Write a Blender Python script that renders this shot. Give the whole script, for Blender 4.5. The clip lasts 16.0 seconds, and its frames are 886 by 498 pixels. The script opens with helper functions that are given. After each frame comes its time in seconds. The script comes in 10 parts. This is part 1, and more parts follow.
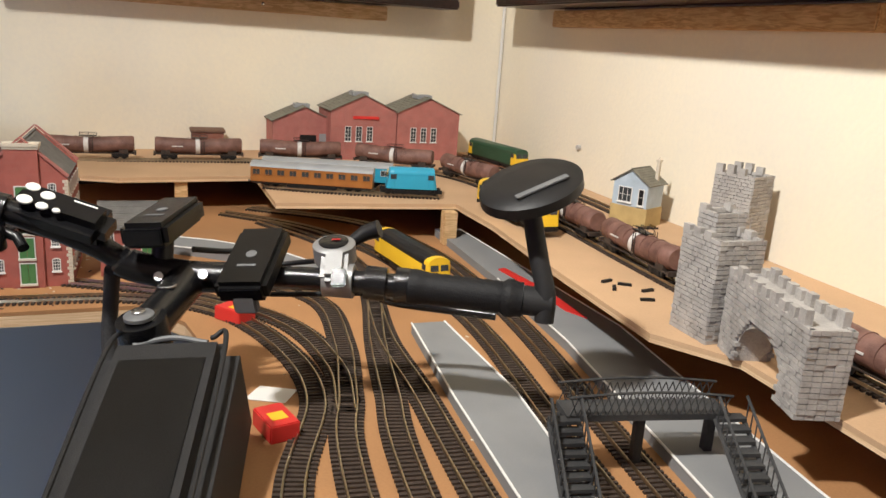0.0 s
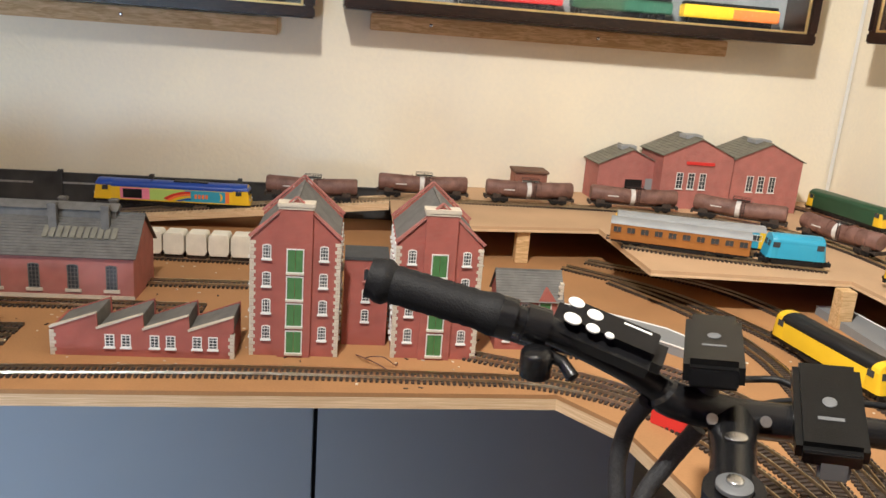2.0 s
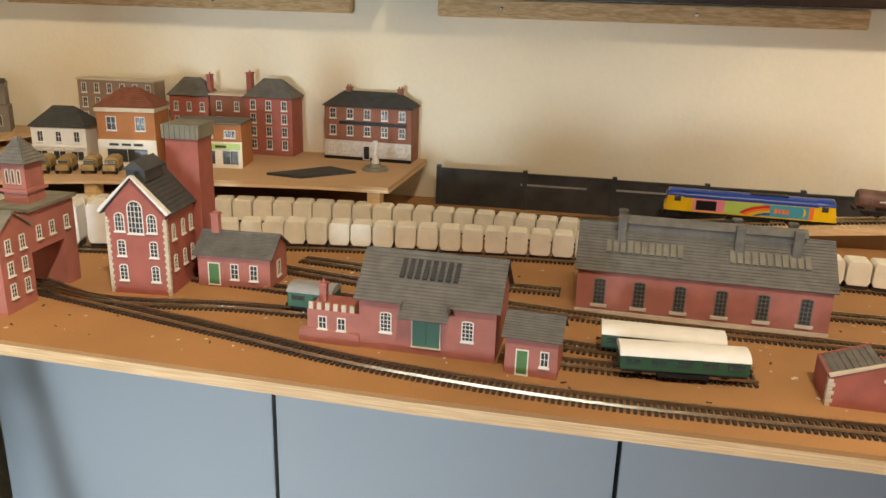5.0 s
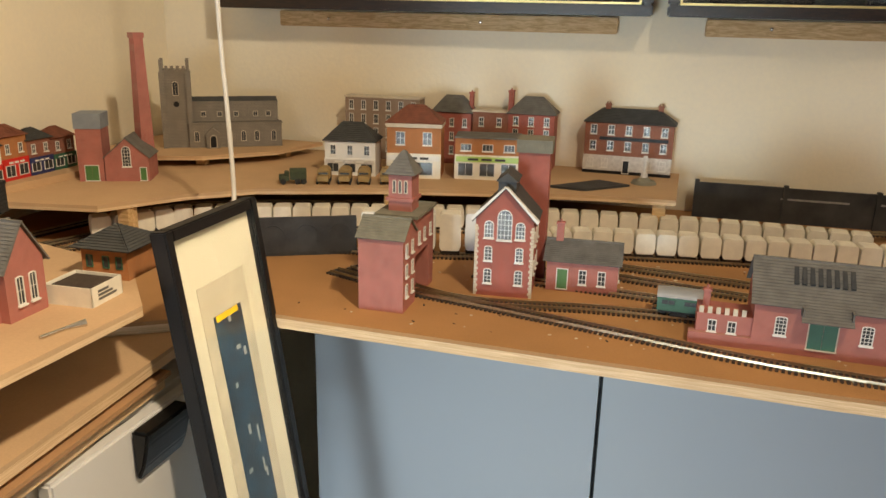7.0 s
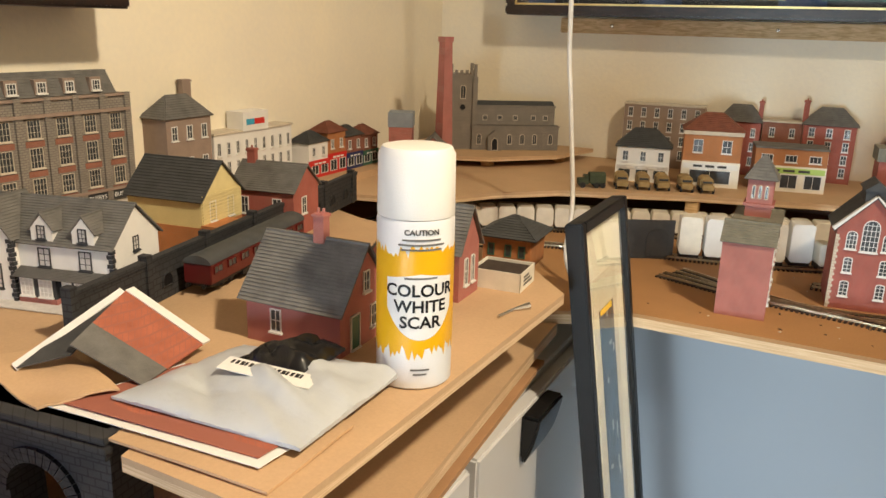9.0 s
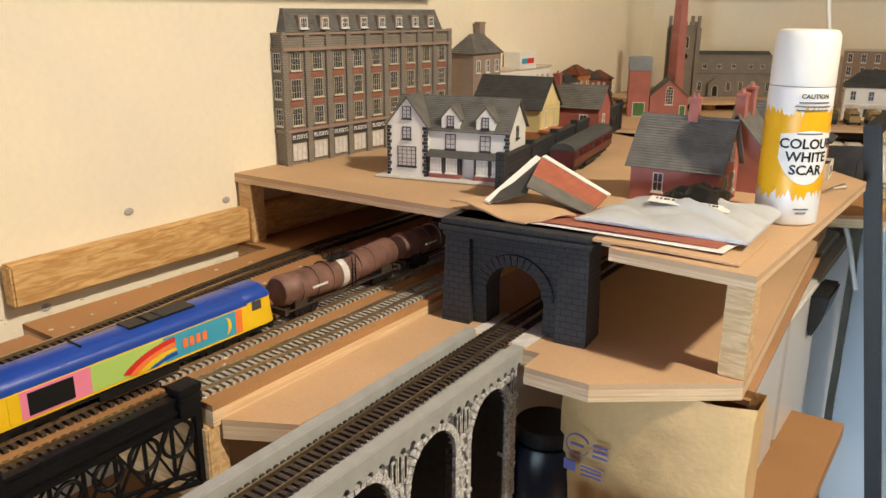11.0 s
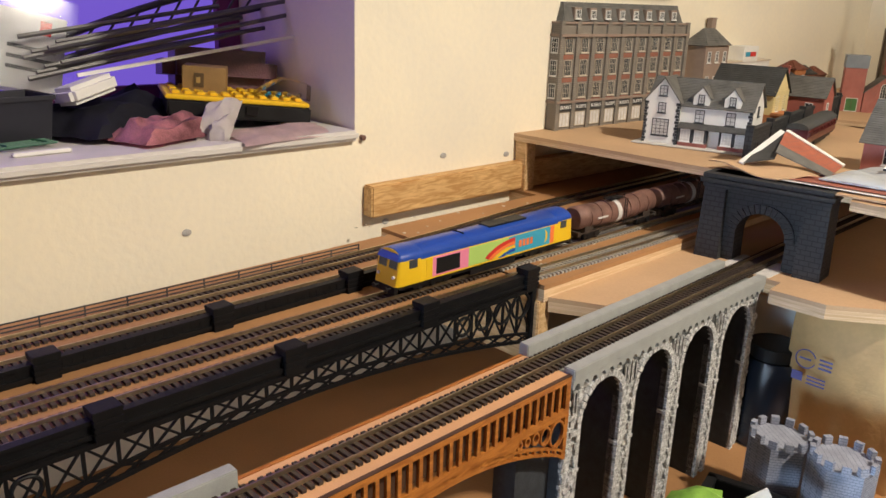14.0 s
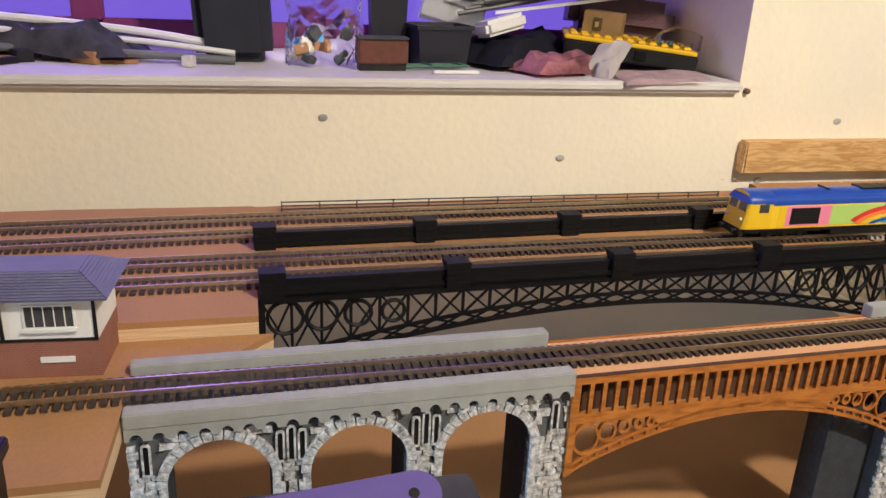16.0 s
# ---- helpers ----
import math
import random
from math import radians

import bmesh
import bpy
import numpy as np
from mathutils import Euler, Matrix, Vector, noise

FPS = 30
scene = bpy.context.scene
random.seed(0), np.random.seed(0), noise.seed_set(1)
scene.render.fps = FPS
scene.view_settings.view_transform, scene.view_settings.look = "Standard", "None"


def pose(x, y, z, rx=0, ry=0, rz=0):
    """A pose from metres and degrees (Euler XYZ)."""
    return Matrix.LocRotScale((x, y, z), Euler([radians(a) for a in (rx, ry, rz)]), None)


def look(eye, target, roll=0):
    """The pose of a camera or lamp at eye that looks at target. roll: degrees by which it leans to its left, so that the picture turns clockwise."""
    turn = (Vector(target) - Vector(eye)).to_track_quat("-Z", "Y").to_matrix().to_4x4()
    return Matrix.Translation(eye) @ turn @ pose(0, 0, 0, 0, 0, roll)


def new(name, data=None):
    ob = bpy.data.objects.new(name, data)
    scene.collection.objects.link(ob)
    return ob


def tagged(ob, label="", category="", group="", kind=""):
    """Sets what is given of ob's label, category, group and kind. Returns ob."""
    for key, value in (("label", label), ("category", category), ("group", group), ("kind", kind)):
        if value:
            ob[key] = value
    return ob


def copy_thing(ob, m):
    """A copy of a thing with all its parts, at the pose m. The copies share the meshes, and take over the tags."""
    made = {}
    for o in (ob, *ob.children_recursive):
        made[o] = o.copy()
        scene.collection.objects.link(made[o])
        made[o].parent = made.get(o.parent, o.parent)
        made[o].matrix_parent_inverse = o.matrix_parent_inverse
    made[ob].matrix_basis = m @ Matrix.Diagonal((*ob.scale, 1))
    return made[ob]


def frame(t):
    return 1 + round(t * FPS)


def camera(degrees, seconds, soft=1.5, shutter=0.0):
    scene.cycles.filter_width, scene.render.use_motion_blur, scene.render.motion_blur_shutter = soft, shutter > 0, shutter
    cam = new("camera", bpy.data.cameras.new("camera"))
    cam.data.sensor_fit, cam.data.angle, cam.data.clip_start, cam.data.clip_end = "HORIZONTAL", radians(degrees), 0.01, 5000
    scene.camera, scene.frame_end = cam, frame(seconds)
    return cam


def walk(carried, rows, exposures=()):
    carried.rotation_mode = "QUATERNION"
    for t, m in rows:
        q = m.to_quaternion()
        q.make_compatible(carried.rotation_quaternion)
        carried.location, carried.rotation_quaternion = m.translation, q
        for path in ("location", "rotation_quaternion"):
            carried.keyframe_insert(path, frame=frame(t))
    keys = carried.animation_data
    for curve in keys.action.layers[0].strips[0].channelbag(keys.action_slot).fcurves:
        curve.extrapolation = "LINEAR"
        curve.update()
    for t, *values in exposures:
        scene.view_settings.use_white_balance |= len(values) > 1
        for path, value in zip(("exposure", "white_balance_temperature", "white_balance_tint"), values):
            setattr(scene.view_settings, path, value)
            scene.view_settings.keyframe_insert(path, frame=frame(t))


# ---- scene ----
cam = camera(58.9, 16.0)
PATH = [
    (0, (-0.429, 0.995, 1.257), (0.238, 2.809, 0.744), 3.9),
    (0.5, (-0.464, 1.054, 1.274), (0.102, 2.91, 0.79), 4.5),
    (1, (-0.52, 1.108, 1.294), (-0.084, 3.002, 0.823), 4.7),
    (1.5, (-0.606, 1.153, 1.293), (-0.281, 3.065, 0.802), 4.6),
    (2, (-0.686, 1.188, 1.295), (-0.454, 3.102, 0.765), 4.4),
    (2.5, (-0.768, 1.207, 1.294), (-0.627, 3.117, 0.718), 4.2),
    (3, (-0.859, 1.214, 1.287), (-0.808, 3.122, 0.691), 3.8),
    (3.5, (-0.964, 1.207, 1.28), (-1.021, 3.112, 0.675), 3.4),
    (4, (-1.057, 1.215, 1.275), (-1.24, 3.114, 0.675), 3.1),
    (4.5, (-1.128, 1.266, 1.264), (-1.462, 3.151, 0.684), 2.7),
    (5, (-1.221, 1.259, 1.296), (-1.633, 3.121, 0.691), 1.7),
    (7.3, (-1.616, 1.086, 1.298), (-2.213, 2.908, 0.73), 1.3),
    (7.5, (-1.641, 1.096, 1.289), (-2.271, 2.908, 0.723), 1.3),
    (8, (-1.719, 1.102, 1.285), (-2.434, 2.884, 0.725), 1.5),
    (8.5, (-1.782, 1.055, 1.281), (-2.574, 2.805, 0.726), 1.6),
    (9, (-1.839, 0.969, 1.275), (-2.709, 2.685, 0.728), 1.6),
    (9.5, (-1.874, 0.904, 1.262), (-2.823, 2.579, 0.721), 1.3),
    (10, (-1.909, 0.811, 1.237), (-2.923, 2.445, 0.69), 1.1),
    (10.2, (-1.921, 0.771, 1.233), (-2.953, 2.391, 0.676), 1.0),
    (12.3, (-1.967, 0.558, 1.17), (-3.181, 2.035, 0.585), 0.0),
    (12.5, (-1.963, 0.539, 1.179), (-3.192, 2.004, 0.592), 0.2),
    (13, (-1.952, 0.48, 1.191), (-3.212, 1.914, 0.596), 0.7),
    (13.5, (-1.936, 0.418, 1.2), (-3.248, 1.804, 0.602), 1.3),
    (14, (-1.912, 0.386, 1.206), (-3.293, 1.701, 0.602), 1.9),
    (14.5, (-1.892, 0.355, 1.201), (-3.372, 1.548, 0.582), 2.4),
    (15, (-1.88, 0.329, 1.187), (-3.494, 1.327, 0.554), 2.8),
    (15.5, (-1.861, 0.356, 1.164), (-3.596, 1.098, 0.501), 2.8),
    (16, (-1.826, 0.385, 1.171), (-3.647, 0.849, 0.486), 2.7),
]
walk(cam, [(t, look(e, g, r)) for t, e, g, r in PATH], exposures=[(0.0, -0.15, 6050, 10), (0.5, -0.1, 5950, 10), (1.0, -0.05, 5950, 10), (2.0, 0.1, 6150, 10), (3.0, 0.1, 6700, 10), (5.0, 0.08, 7800, 10), (7.5, -0.15, 8000, 10), (9.0, -0.1, 7500, 10), (10.0, -0.05, 7100, 10), (12.5, -0.05, 6900, 10), (14.5, 0.0, 6400, 10), (16.0, 0.1, 6250, 10)])

# ---- light ----
world = bpy.data.worlds.new("world")
scene.world = world
world.use_nodes = True
world.node_tree.nodes["Background"].inputs[0].default_value = (0.9, 0.85, 0.8, 1)
world.node_tree.nodes["Background"].inputs[1].default_value = 0.006


def area_lamp(name, eye, target, size, power, colour, spread=180):
    data = bpy.data.lights.new(name, "AREA")
    data.shape, data.size, data.energy, data.color = "DISK", size, power, colour
    data.spread = radians(spread)
    ob = new(name, data)
    ob.matrix_world = look(eye, target)
    return ob


# two heads of one ceiling spot bar, turned to the two ends of the room
area_lamp("ceiling_spot_east", (-0.92, 1.20, 2.31), (0.60, 2.10, 1.15), 0.11, 22, (1.0, 0.93, 0.82), 122)
area_lamp("ceiling_spot_west", (-1.12, 1.18, 2.31), (-2.70, 0.98, 0.90), 0.11, 21, (1.0, 0.90, 0.745), 136)
# added lamp with no opening behind it, brightens the cabinet fronts with cool daylight
area_lamp("cool_fill_on_cabinets", (-1.95, -1.30, 0.70), (-1.92, 2.15, 0.45), 0.7, 8.5, (0.58, 0.79, 1.0), 47)
area_lamp("window_light", (-2.95, 0.2, 1.45), (-1.9, 0.2, 1.2), 0.5, 2.2, (0.35, 0.22, 1.0))

# ---- materials ----


def mat(name, col, rough=0.6, metal=0.0, amount=0.2, scale=40.0, bump=0.15, fine=900.0, wear=None, spec=0.5):
    """Painted, wooden or plain surface: two scales of tone, fine relief."""
    m = bpy.data.materials.new(name)
    m.use_nodes = True
    nt = m.node_tree
    p = nt.nodes["Principled BSDF"]
    g = nt.nodes.new("ShaderNodeNewGeometry")
    n1, n2 = nt.nodes.new("ShaderNodeTexNoise"), nt.nodes.new("ShaderNodeTexNoise")
    n1.inputs["Scale"].default_value, n1.inputs["Detail"].default_value = scale, 5
    n2.inputs["Scale"].default_value, n2.inputs["Detail"].default_value = fine, 3
    for n in (n1, n2):
        nt.links.new(g.outputs["Position"], n.inputs["Vector"])
    add = nt.nodes.new("ShaderNodeMath")
    add.operation = "ADD"
    half = nt.nodes.new("ShaderNodeMath")
    half.operation = "MULTIPLY"
    half.inputs[1].default_value = 0.4
    nt.links.new(n2.outputs["Fac"], half.inputs[0])
    nt.links.new(n1.outputs["Fac"], add.inputs[0])
    nt.links.new(half.outputs[0], add.inputs[1])
    ramp = nt.nodes.new("ShaderNodeValToRGB")
    ramp.color_ramp.elements[0].position, ramp.color_ramp.elements[1].position = 0.4, 1.0
    lo = [max(0.0, c * (1 - amount)) for c in col]
    hi = [min(1.0, c * (1 + amount)) for c in (wear or col)]
    ramp.color_ramp.elements[0].color, ramp.color_ramp.elements[1].color = (*lo, 1), (*hi, 1)
    nt.links.new(add.outputs[0], ramp.inputs[0])
    nt.links.new(ramp.outputs[0], p.inputs["Base Color"])
    p.inputs["Roughness"].default_value, p.inputs["Metallic"].default_value = rough, metal
    p.inputs["Specular IOR Level"].default_value = spec
    if bump:
        b = nt.nodes.new("ShaderNodeBump")
        b.inputs["Strength"].default_value, b.inputs["Distance"].default_value = bump, 0.002
        nt.links.new(n2.outputs["Fac"], b.inputs["Height"])
        nt.links.new(b.outputs[0], p.inputs["Normal"])
    return m


def mat_brick(name, col, mortar, bw=0.0036, bh=0.0014, rough=0.75, amount=0.25, gap=0.12):
    """Printed courses that run round the walls of a small building."""
    m = mat(name, col, rough, amount=amount, scale=60, fine=1500)
    nt = m.node_tree
    p = nt.nodes["Principled BSDF"]
    tc = nt.nodes.new("ShaderNodeTexCoord")
    sep, com = nt.nodes.new("ShaderNodeSeparateXYZ"), nt.nodes.new("ShaderNodeCombineXYZ")
    add = nt.nodes.new("ShaderNodeMath")
    nt.links.new(tc.outputs["Object"], sep.inputs[0])
    nt.links.new(sep.outputs["X"], add.inputs[0])
    nt.links.new(sep.outputs["Y"], add.inputs[1])
    nt.links.new(add.outputs[0], com.inputs["X"])
    nt.links.new(sep.outputs["Z"], com.inputs["Y"])
    br = nt.nodes.new("ShaderNodeTexBrick")
    br.inputs["Scale"].default_value = 1.0
    br.inputs["Brick Width"].default_value, br.inputs["Row Height"].default_value = bw, bh
    br.inputs["Mortar Size"].default_value = bh * gap
    nt.links.new(com.outputs[0], br.inputs["Vector"])
    mix = nt.nodes.new("ShaderNodeMix")
    mix.data_type = "RGBA"
    ramp = [n for n in nt.nodes if n.type == "VALTORGB"][0]
    nt.links.new(br.outputs["Fac"], mix.inputs[0])
    nt.links.new(ramp.outputs[0], mix.inputs[6])
    mix.inputs[7].default_value = (*mortar, 1)
    nt.links.new(mix.outputs[2], p.inputs["Base Color"])
    return m


def mat_wood(name, col, dark, axis=(1, 8, 8), rough=0.6, scale=14.0):
    """Sawn wood with long grain."""
    m = mat(name, col, rough, amount=0.12, scale=20)
    nt = m.node_tree
    p = nt.nodes["Principled BSDF"]
    g = nt.nodes.new("ShaderNodeNewGeometry")
    mp = nt.nodes.new("ShaderNodeMapping")
    mp.inputs["Scale"].default_value = axis
    n = nt.nodes.new("ShaderNodeTexNoise")
    n.inputs["Scale"].default_value, n.inputs["Detail"].default_value, n.inputs["Distortion"].default_value = scale, 6, 1.2
    nt.links.new(g.outputs["Position"], mp.inputs[0])
    nt.links.new(mp.outputs[0], n.inputs["Vector"])
    r2 = nt.nodes.new("ShaderNodeValToRGB")
    r2.color_ramp.elements[0].position, r2.color_ramp.elements[1].position = 0.38, 0.62
    r2.color_ramp.elements[0].color, r2.color_ramp.elements[1].color = (0, 0, 0, 1), (1, 1, 1, 1)
    nt.links.new(n.outputs["Fac"], r2.inputs[0])
    mix = nt.nodes.new("ShaderNodeMix")
    mix.data_type = "RGBA"
    ramp = [k for k in nt.nodes if k.type == "VALTORGB"][0]
    nt.links.new(r2.outputs[0], mix.inputs[0])
    mix.inputs[6].default_value = (*dark, 1)
    nt.links.new(ramp.outputs[0], mix.inputs[7])
    nt.links.new(mix.outputs[2], p.inputs["Base Color"])
    return m


def mat_glass(name, tint=(1, 1, 1), rough=0.02):
    m = bpy.data.materials.new(name)
    m.use_nodes = True
    p = m.node_tree.nodes["Principled BSDF"]
    p.inputs["Base Color"].default_value = (*tint, 1)
    p.inputs["Roughness"].default_value = rough
    p.inputs["Transmission Weight"].default_value = 1.0
    p.inputs["IOR"].default_value = 1.3
    return m


def mat_glow(name, col, power):
    m = bpy.data.materials.new(name)
    m.use_nodes = True
    p = m.node_tree.nodes["Principled BSDF"]
    p.inputs["Base Color"].default_value = (0, 0, 0, 1)
    p.inputs["Emission Color"].default_value = (*col, 1)
    p.inputs["Emission Strength"].default_value = power
    return m


PLASTER = mat("cream_plaster", (0.85, 0.785, 0.66), 0.85, amount=0.06, wear=(0.86, 0.775, 0.60), scale=5, bump=0.3, fine=120)
CEILING = mat("white_ceiling", (0.8, 0.78, 0.74), 0.9, amount=0.03)
FLOOR = mat("light_floor", (0.26, 0.25, 0.235), 0.5, amount=0.1, scale=4)
MDF = mat("brown_board", (0.40, 0.205, 0.085), 0.75, amount=0.2, scale=6, fine=400, bump=0.05)
MDF_PALE = mat("pale_board", (0.55, 0.36, 0.21), 0.75, amount=0.14, scale=7, fine=400, bump=0.05)
PINE = mat_wood("pine", (0.72, 0.50, 0.27), (0.52, 0.32, 0.14), (2, 14, 14))
PINE_Y = mat_wood("pine_lengthwise", (0.70, 0.45, 0.20), (0.48, 0.26, 0.09), (14, 2, 14))
PLY = mat_wood("plywood_edge", (0.78, 0.58, 0.37), (0.60, 0.40, 0.22), (1, 1, 60))
GREY_DOOR = mat("grey_lacquer", (0.40, 0.43, 0.47), 0.32, amount=0.03, scale=2, bump=0.02)
WHITE_PAINT = mat("white_paint", (0.75, 0.74, 0.71), 0.4, amount=0.04)
BLACK = mat("black_plastic", (0.009, 0.009, 0.010), 0.45, amount=0.3, scale=60, spec=0.35)
BLACK_GLOSS = mat("gloss_black", (0.008, 0.008, 0.009), 0.12, amount=0.2)
BLACK_CARD = mat("black_card", (0.022, 0.023, 0.026), 0.7, amount=0.3, scale=25, wear=(0.05, 0.05, 0.05))
RUBBER = mat("black_rubber", (0.011, 0.011, 0.012), 0.7, amount=0.25, scale=150)
CHROME = mat("brushed_metal", (0.62, 0.62, 0.62), 0.25, 1.0, amount=0.1)
SILVER = mat("silver_plastic", (0.30, 0.30, 0.30), 0.38, 0.4, amount=0.1)
BRASS = mat("rail_metal", (0.62, 0.52, 0.36), 0.28, 1.0, amount=0.2, scale=200)
SLEEPER = mat("sleeper_brown", (0.045, 0.03, 0.022), 0.8, amount=0.4, scale=200)
SLEEPER_GREY = mat("sleeper_grey", (0.36, 0.35, 0.32), 0.8, amount=0.2, scale=200)
BRICK = mat_brick("red_brick", (0.36, 0.086, 0.066), (0.36, 0.155, 0.125))
BRICK_PINK = mat_brick("pink_brick", (0.40, 0.125, 0.105), (0.42, 0.21, 0.175))
BRICK_BROWN = mat_brick("brown_brick", (0.27, 0.095, 0.06), (0.30, 0.16, 0.12))
BRICK_ORANGE = mat_brick("orange_brick", (0.45, 0.17, 0.06), (0.40, 0.2, 0.1))
STONE = mat_brick("grey_stone", (0.25, 0.22, 0.185), (0.16, 0.14, 0.12), 0.006, 0.003, gap=0.16)
STONE_LIGHT = mat("pale_stone", (0.60, 0.53, 0.43), 0.75, amount=0.15, scale=90)
STONE_GREY = mat("castle_stone", (0.40, 0.38, 0.36), 0.8, amount=0.3, scale=50, fine=500, bump=0.4)
SLATE = mat("grey_slate", (0.145, 0.14, 0.13), 0.75, amount=0.28, scale=70)
SLATE_DARK = mat("dark_slate", (0.055, 0.058, 0.06), 0.7, amount=0.28, scale=70)
SLATE_GREEN = mat("lichen_slate", (0.20, 0.19, 0.15), 0.75, amount=0.22, scale=70)
TILE_RED = mat("red_tile", (0.22, 0.075, 0.045), 0.75, amount=0.25, scale=90)
WIN_WHITE = mat("window_white", (0.74, 0.73, 0.70), 0.5, amount=0.05)
PANE = mat("dark_pane", (0.05, 0.055, 0.06), 0.15, amount=0.3, scale=120)
GREEN = mat("green_door_paint", (0.07, 0.19, 0.06), 0.55, amount=0.15, scale=150)
GREEN_DARK = mat("dark_green_paint", (0.03, 0.12, 0.075), 0.5, amount=0.15)
CREAM = mat("cream_card", (0.80, 0.76, 0.66), 0.7, amount=0.1, scale=60)
WHITE_CARD = mat("white_card", (0.78, 0.77, 0.74), 0.7, amount=0.05, scale=60)
YELLOW_CLAD = mat("yellow_boarding", (0.72, 0.60, 0.30), 0.7, amount=0.08, scale=60)
GREY_PLAT = mat("platform_grey", (0.23, 0.235, 0.24), 0.8, amount=0.12, scale=15)
RED_PAINT = mat("red_paint", (0.62, 0.03, 0.025), 0.45, amount=0.1)
YELLOW = mat("yellow_paint", (0.82, 0.52, 0.02), 0.35, amount=0.06)
BLUE = mat("blue_paint", (0.012, 0.06, 0.36), 0.3, amount=0.08)
SKY = mat("sky_blue_paint", (0.04, 0.34, 0.52), 0.35, amount=0.06)
PINK = mat("pink_paint", (0.80, 0.24, 0.38), 0.35, amount=0.06)
LIME = mat("lime_paint", (0.42, 0.62, 0.16), 0.35, amount=0.06)
ORANGE = mat("orange_paint", (0.85, 0.20, 0.05), 0.4, amount=0.06)
RUST = mat("rusty_brown", (0.125, 0.055, 0.04), 0.6, amount=0.35, scale=60, wear=(0.19, 0.10, 0.08))
TEAK = mat("teak_brown", (0.33, 0.13, 0.03), 0.35, amount=0.15, scale=60)
GREY_ROOF = mat("coach_grey", (0.30, 0.31, 0.32), 0.5, amount=0.1)
LOCO_GREEN = mat("loco_green", (0.02, 0.07, 0.035), 0.4, amount=0.1)
PORT = mat_brick("portal_stone", (0.030, 0.031, 0.034), (0.012, 0.012, 0.013), 0.011, 0.006, gap=0.10)
STAIN = mat("stained_white", (0.62, 0.60, 0.58), 0.6, amount=0.2, scale=150)

# ---- mesh helpers ----


def box(bm, x0, x1, y0, y1, z0, z1, m=None):
    vs = [bm.verts.new((x, y, z)) for x in (x0, x1) for y in (y0, y1) for z in (z0, z1)]
    for f in ((0, 1, 3, 2), (4, 6, 7, 5), (0, 4, 5, 1), (2, 3, 7, 6), (0, 2, 6, 4), (1, 5, 7, 3)):
        bm.faces.new([vs[i] for i in f])
    if m is not None:
        bmesh.ops.transform(bm, matrix=m, verts=vs)
    return vs


def poly(bm, pts, z0, z1):
    """A flat outline given in plan, raised from z0 to z1."""
    lo, hi = [bm.verts.new((x, y, z0)) for x, y in pts], [bm.verts.new((x, y, z1)) for x, y in pts]
    n = len(pts)
    bm.faces.new(hi)
    bm.faces.new(lo[::-1])
    for i in range(n):
        bm.faces.new((lo[i], lo[(i + 1) % n], hi[(i + 1) % n], hi[i]))


def prism(bm, pts, y0, y1):
    """An outline given in x and z, drawn out along y."""
    a, b = [bm.verts.new((x, y0, z)) for x, z in pts], [bm.verts.new((x, y1, z)) for x, z in pts]
    n = len(pts)
    bm.faces.new(a)
    bm.faces.new(b[::-1])
    for i in range(n):
        bm.faces.new((a[i], b[i], b[(i + 1) % n], a[(i + 1) % n]))


def tube(bm, pts, r, seg=10, caps=True):
    """A round bar along points; r is one radius or one for each point."""
    pts = [Vector(p) for p in pts]
    rs = r if isinstance(r, (list, tuple)) else [r] * len(pts)
    rings = []
    side = None
    for i, p in enumerate(pts):
        d = (pts[min(i + 1, len(pts) - 1)] - pts[max(i - 1, 0)]).normalized()
        if side is None:
            side = d.cross(Vector((0, 0, 1)) if abs(d.z) < 0.9 else Vector((1, 0, 0))).normalized()
        else:
            side = (side - d * side.dot(d)).normalized()
        up = d.cross(side)
        rings.append([bm.verts.new(p + (side * math.cos(2 * math.pi * k / seg) + up * math.sin(2 * math.pi * k / seg)) * rs[i]) for k in range(seg)])
    for a, b in zip(rings, rings[1:]):
        for k in range(seg):
            bm.faces.new((a[k], a[(k + 1) % seg], b[(k + 1) % seg], b[k]))
    if caps:
        bm.faces.new(rings[0][::-1])
        bm.faces.new(rings[-1])


def smooth_line(pts, n=8):
    """Points along a Catmull-Rom curve."""
    P = [Vector(p) for p in pts]
    P = [P[0] * 2 - P[1], *P, P[-1] * 2 - P[-2]]
    out = []
    for i in range(1, len(P) - 2):
        for k in range(n):
            t = k / n
            a, b, c, d = P[i - 1 : i + 3]
            out.append(0.5 * (2 * b + (c - a) * t + (2 * a - 5 * b + 4 * c - d) * t * t + (3 * b - a - 3 * c + d) * t**3))
    out.append(P[-2])
    return out


def finish(name, bm, material, smooth=False, bevel=0.0):
    bmesh.ops.recalc_face_normals(bm, faces=bm.faces)
    if bevel:
        bmesh.ops.bevel(bm, geom=[e for e in bm.edges], offset=bevel, segments=2, affect="EDGES", clamp_overlap=True)
    me = bpy.data.meshes.new(name)
    bm.to_mesh(me)
    bm.free()
    me.materials.append(material)
    if smooth:
        me.polygons.foreach_set("use_smooth", [True] * len(me.polygons))
        me.set_sharp_from_angle(angle=radians(40))
    return me


def part(name, bm, material, parent, label="", smooth=False, bevel=0.0, m=None):
    me = finish(name, bm, material, smooth, bevel) if isinstance(bm, bmesh.types.BMesh) else bm
    ob = new(name, me)
    ob.parent = parent
    if m is not None:
        ob.matrix_local = m
    if label:
        tagged(ob, label)
    return ob


def thing(name, m, label, category, group="", kind=""):
    ob = new(name)
    ob.empty_display_size = 0.02
    ob.matrix_world = m
    return tagged(ob, label, category, group, kind)


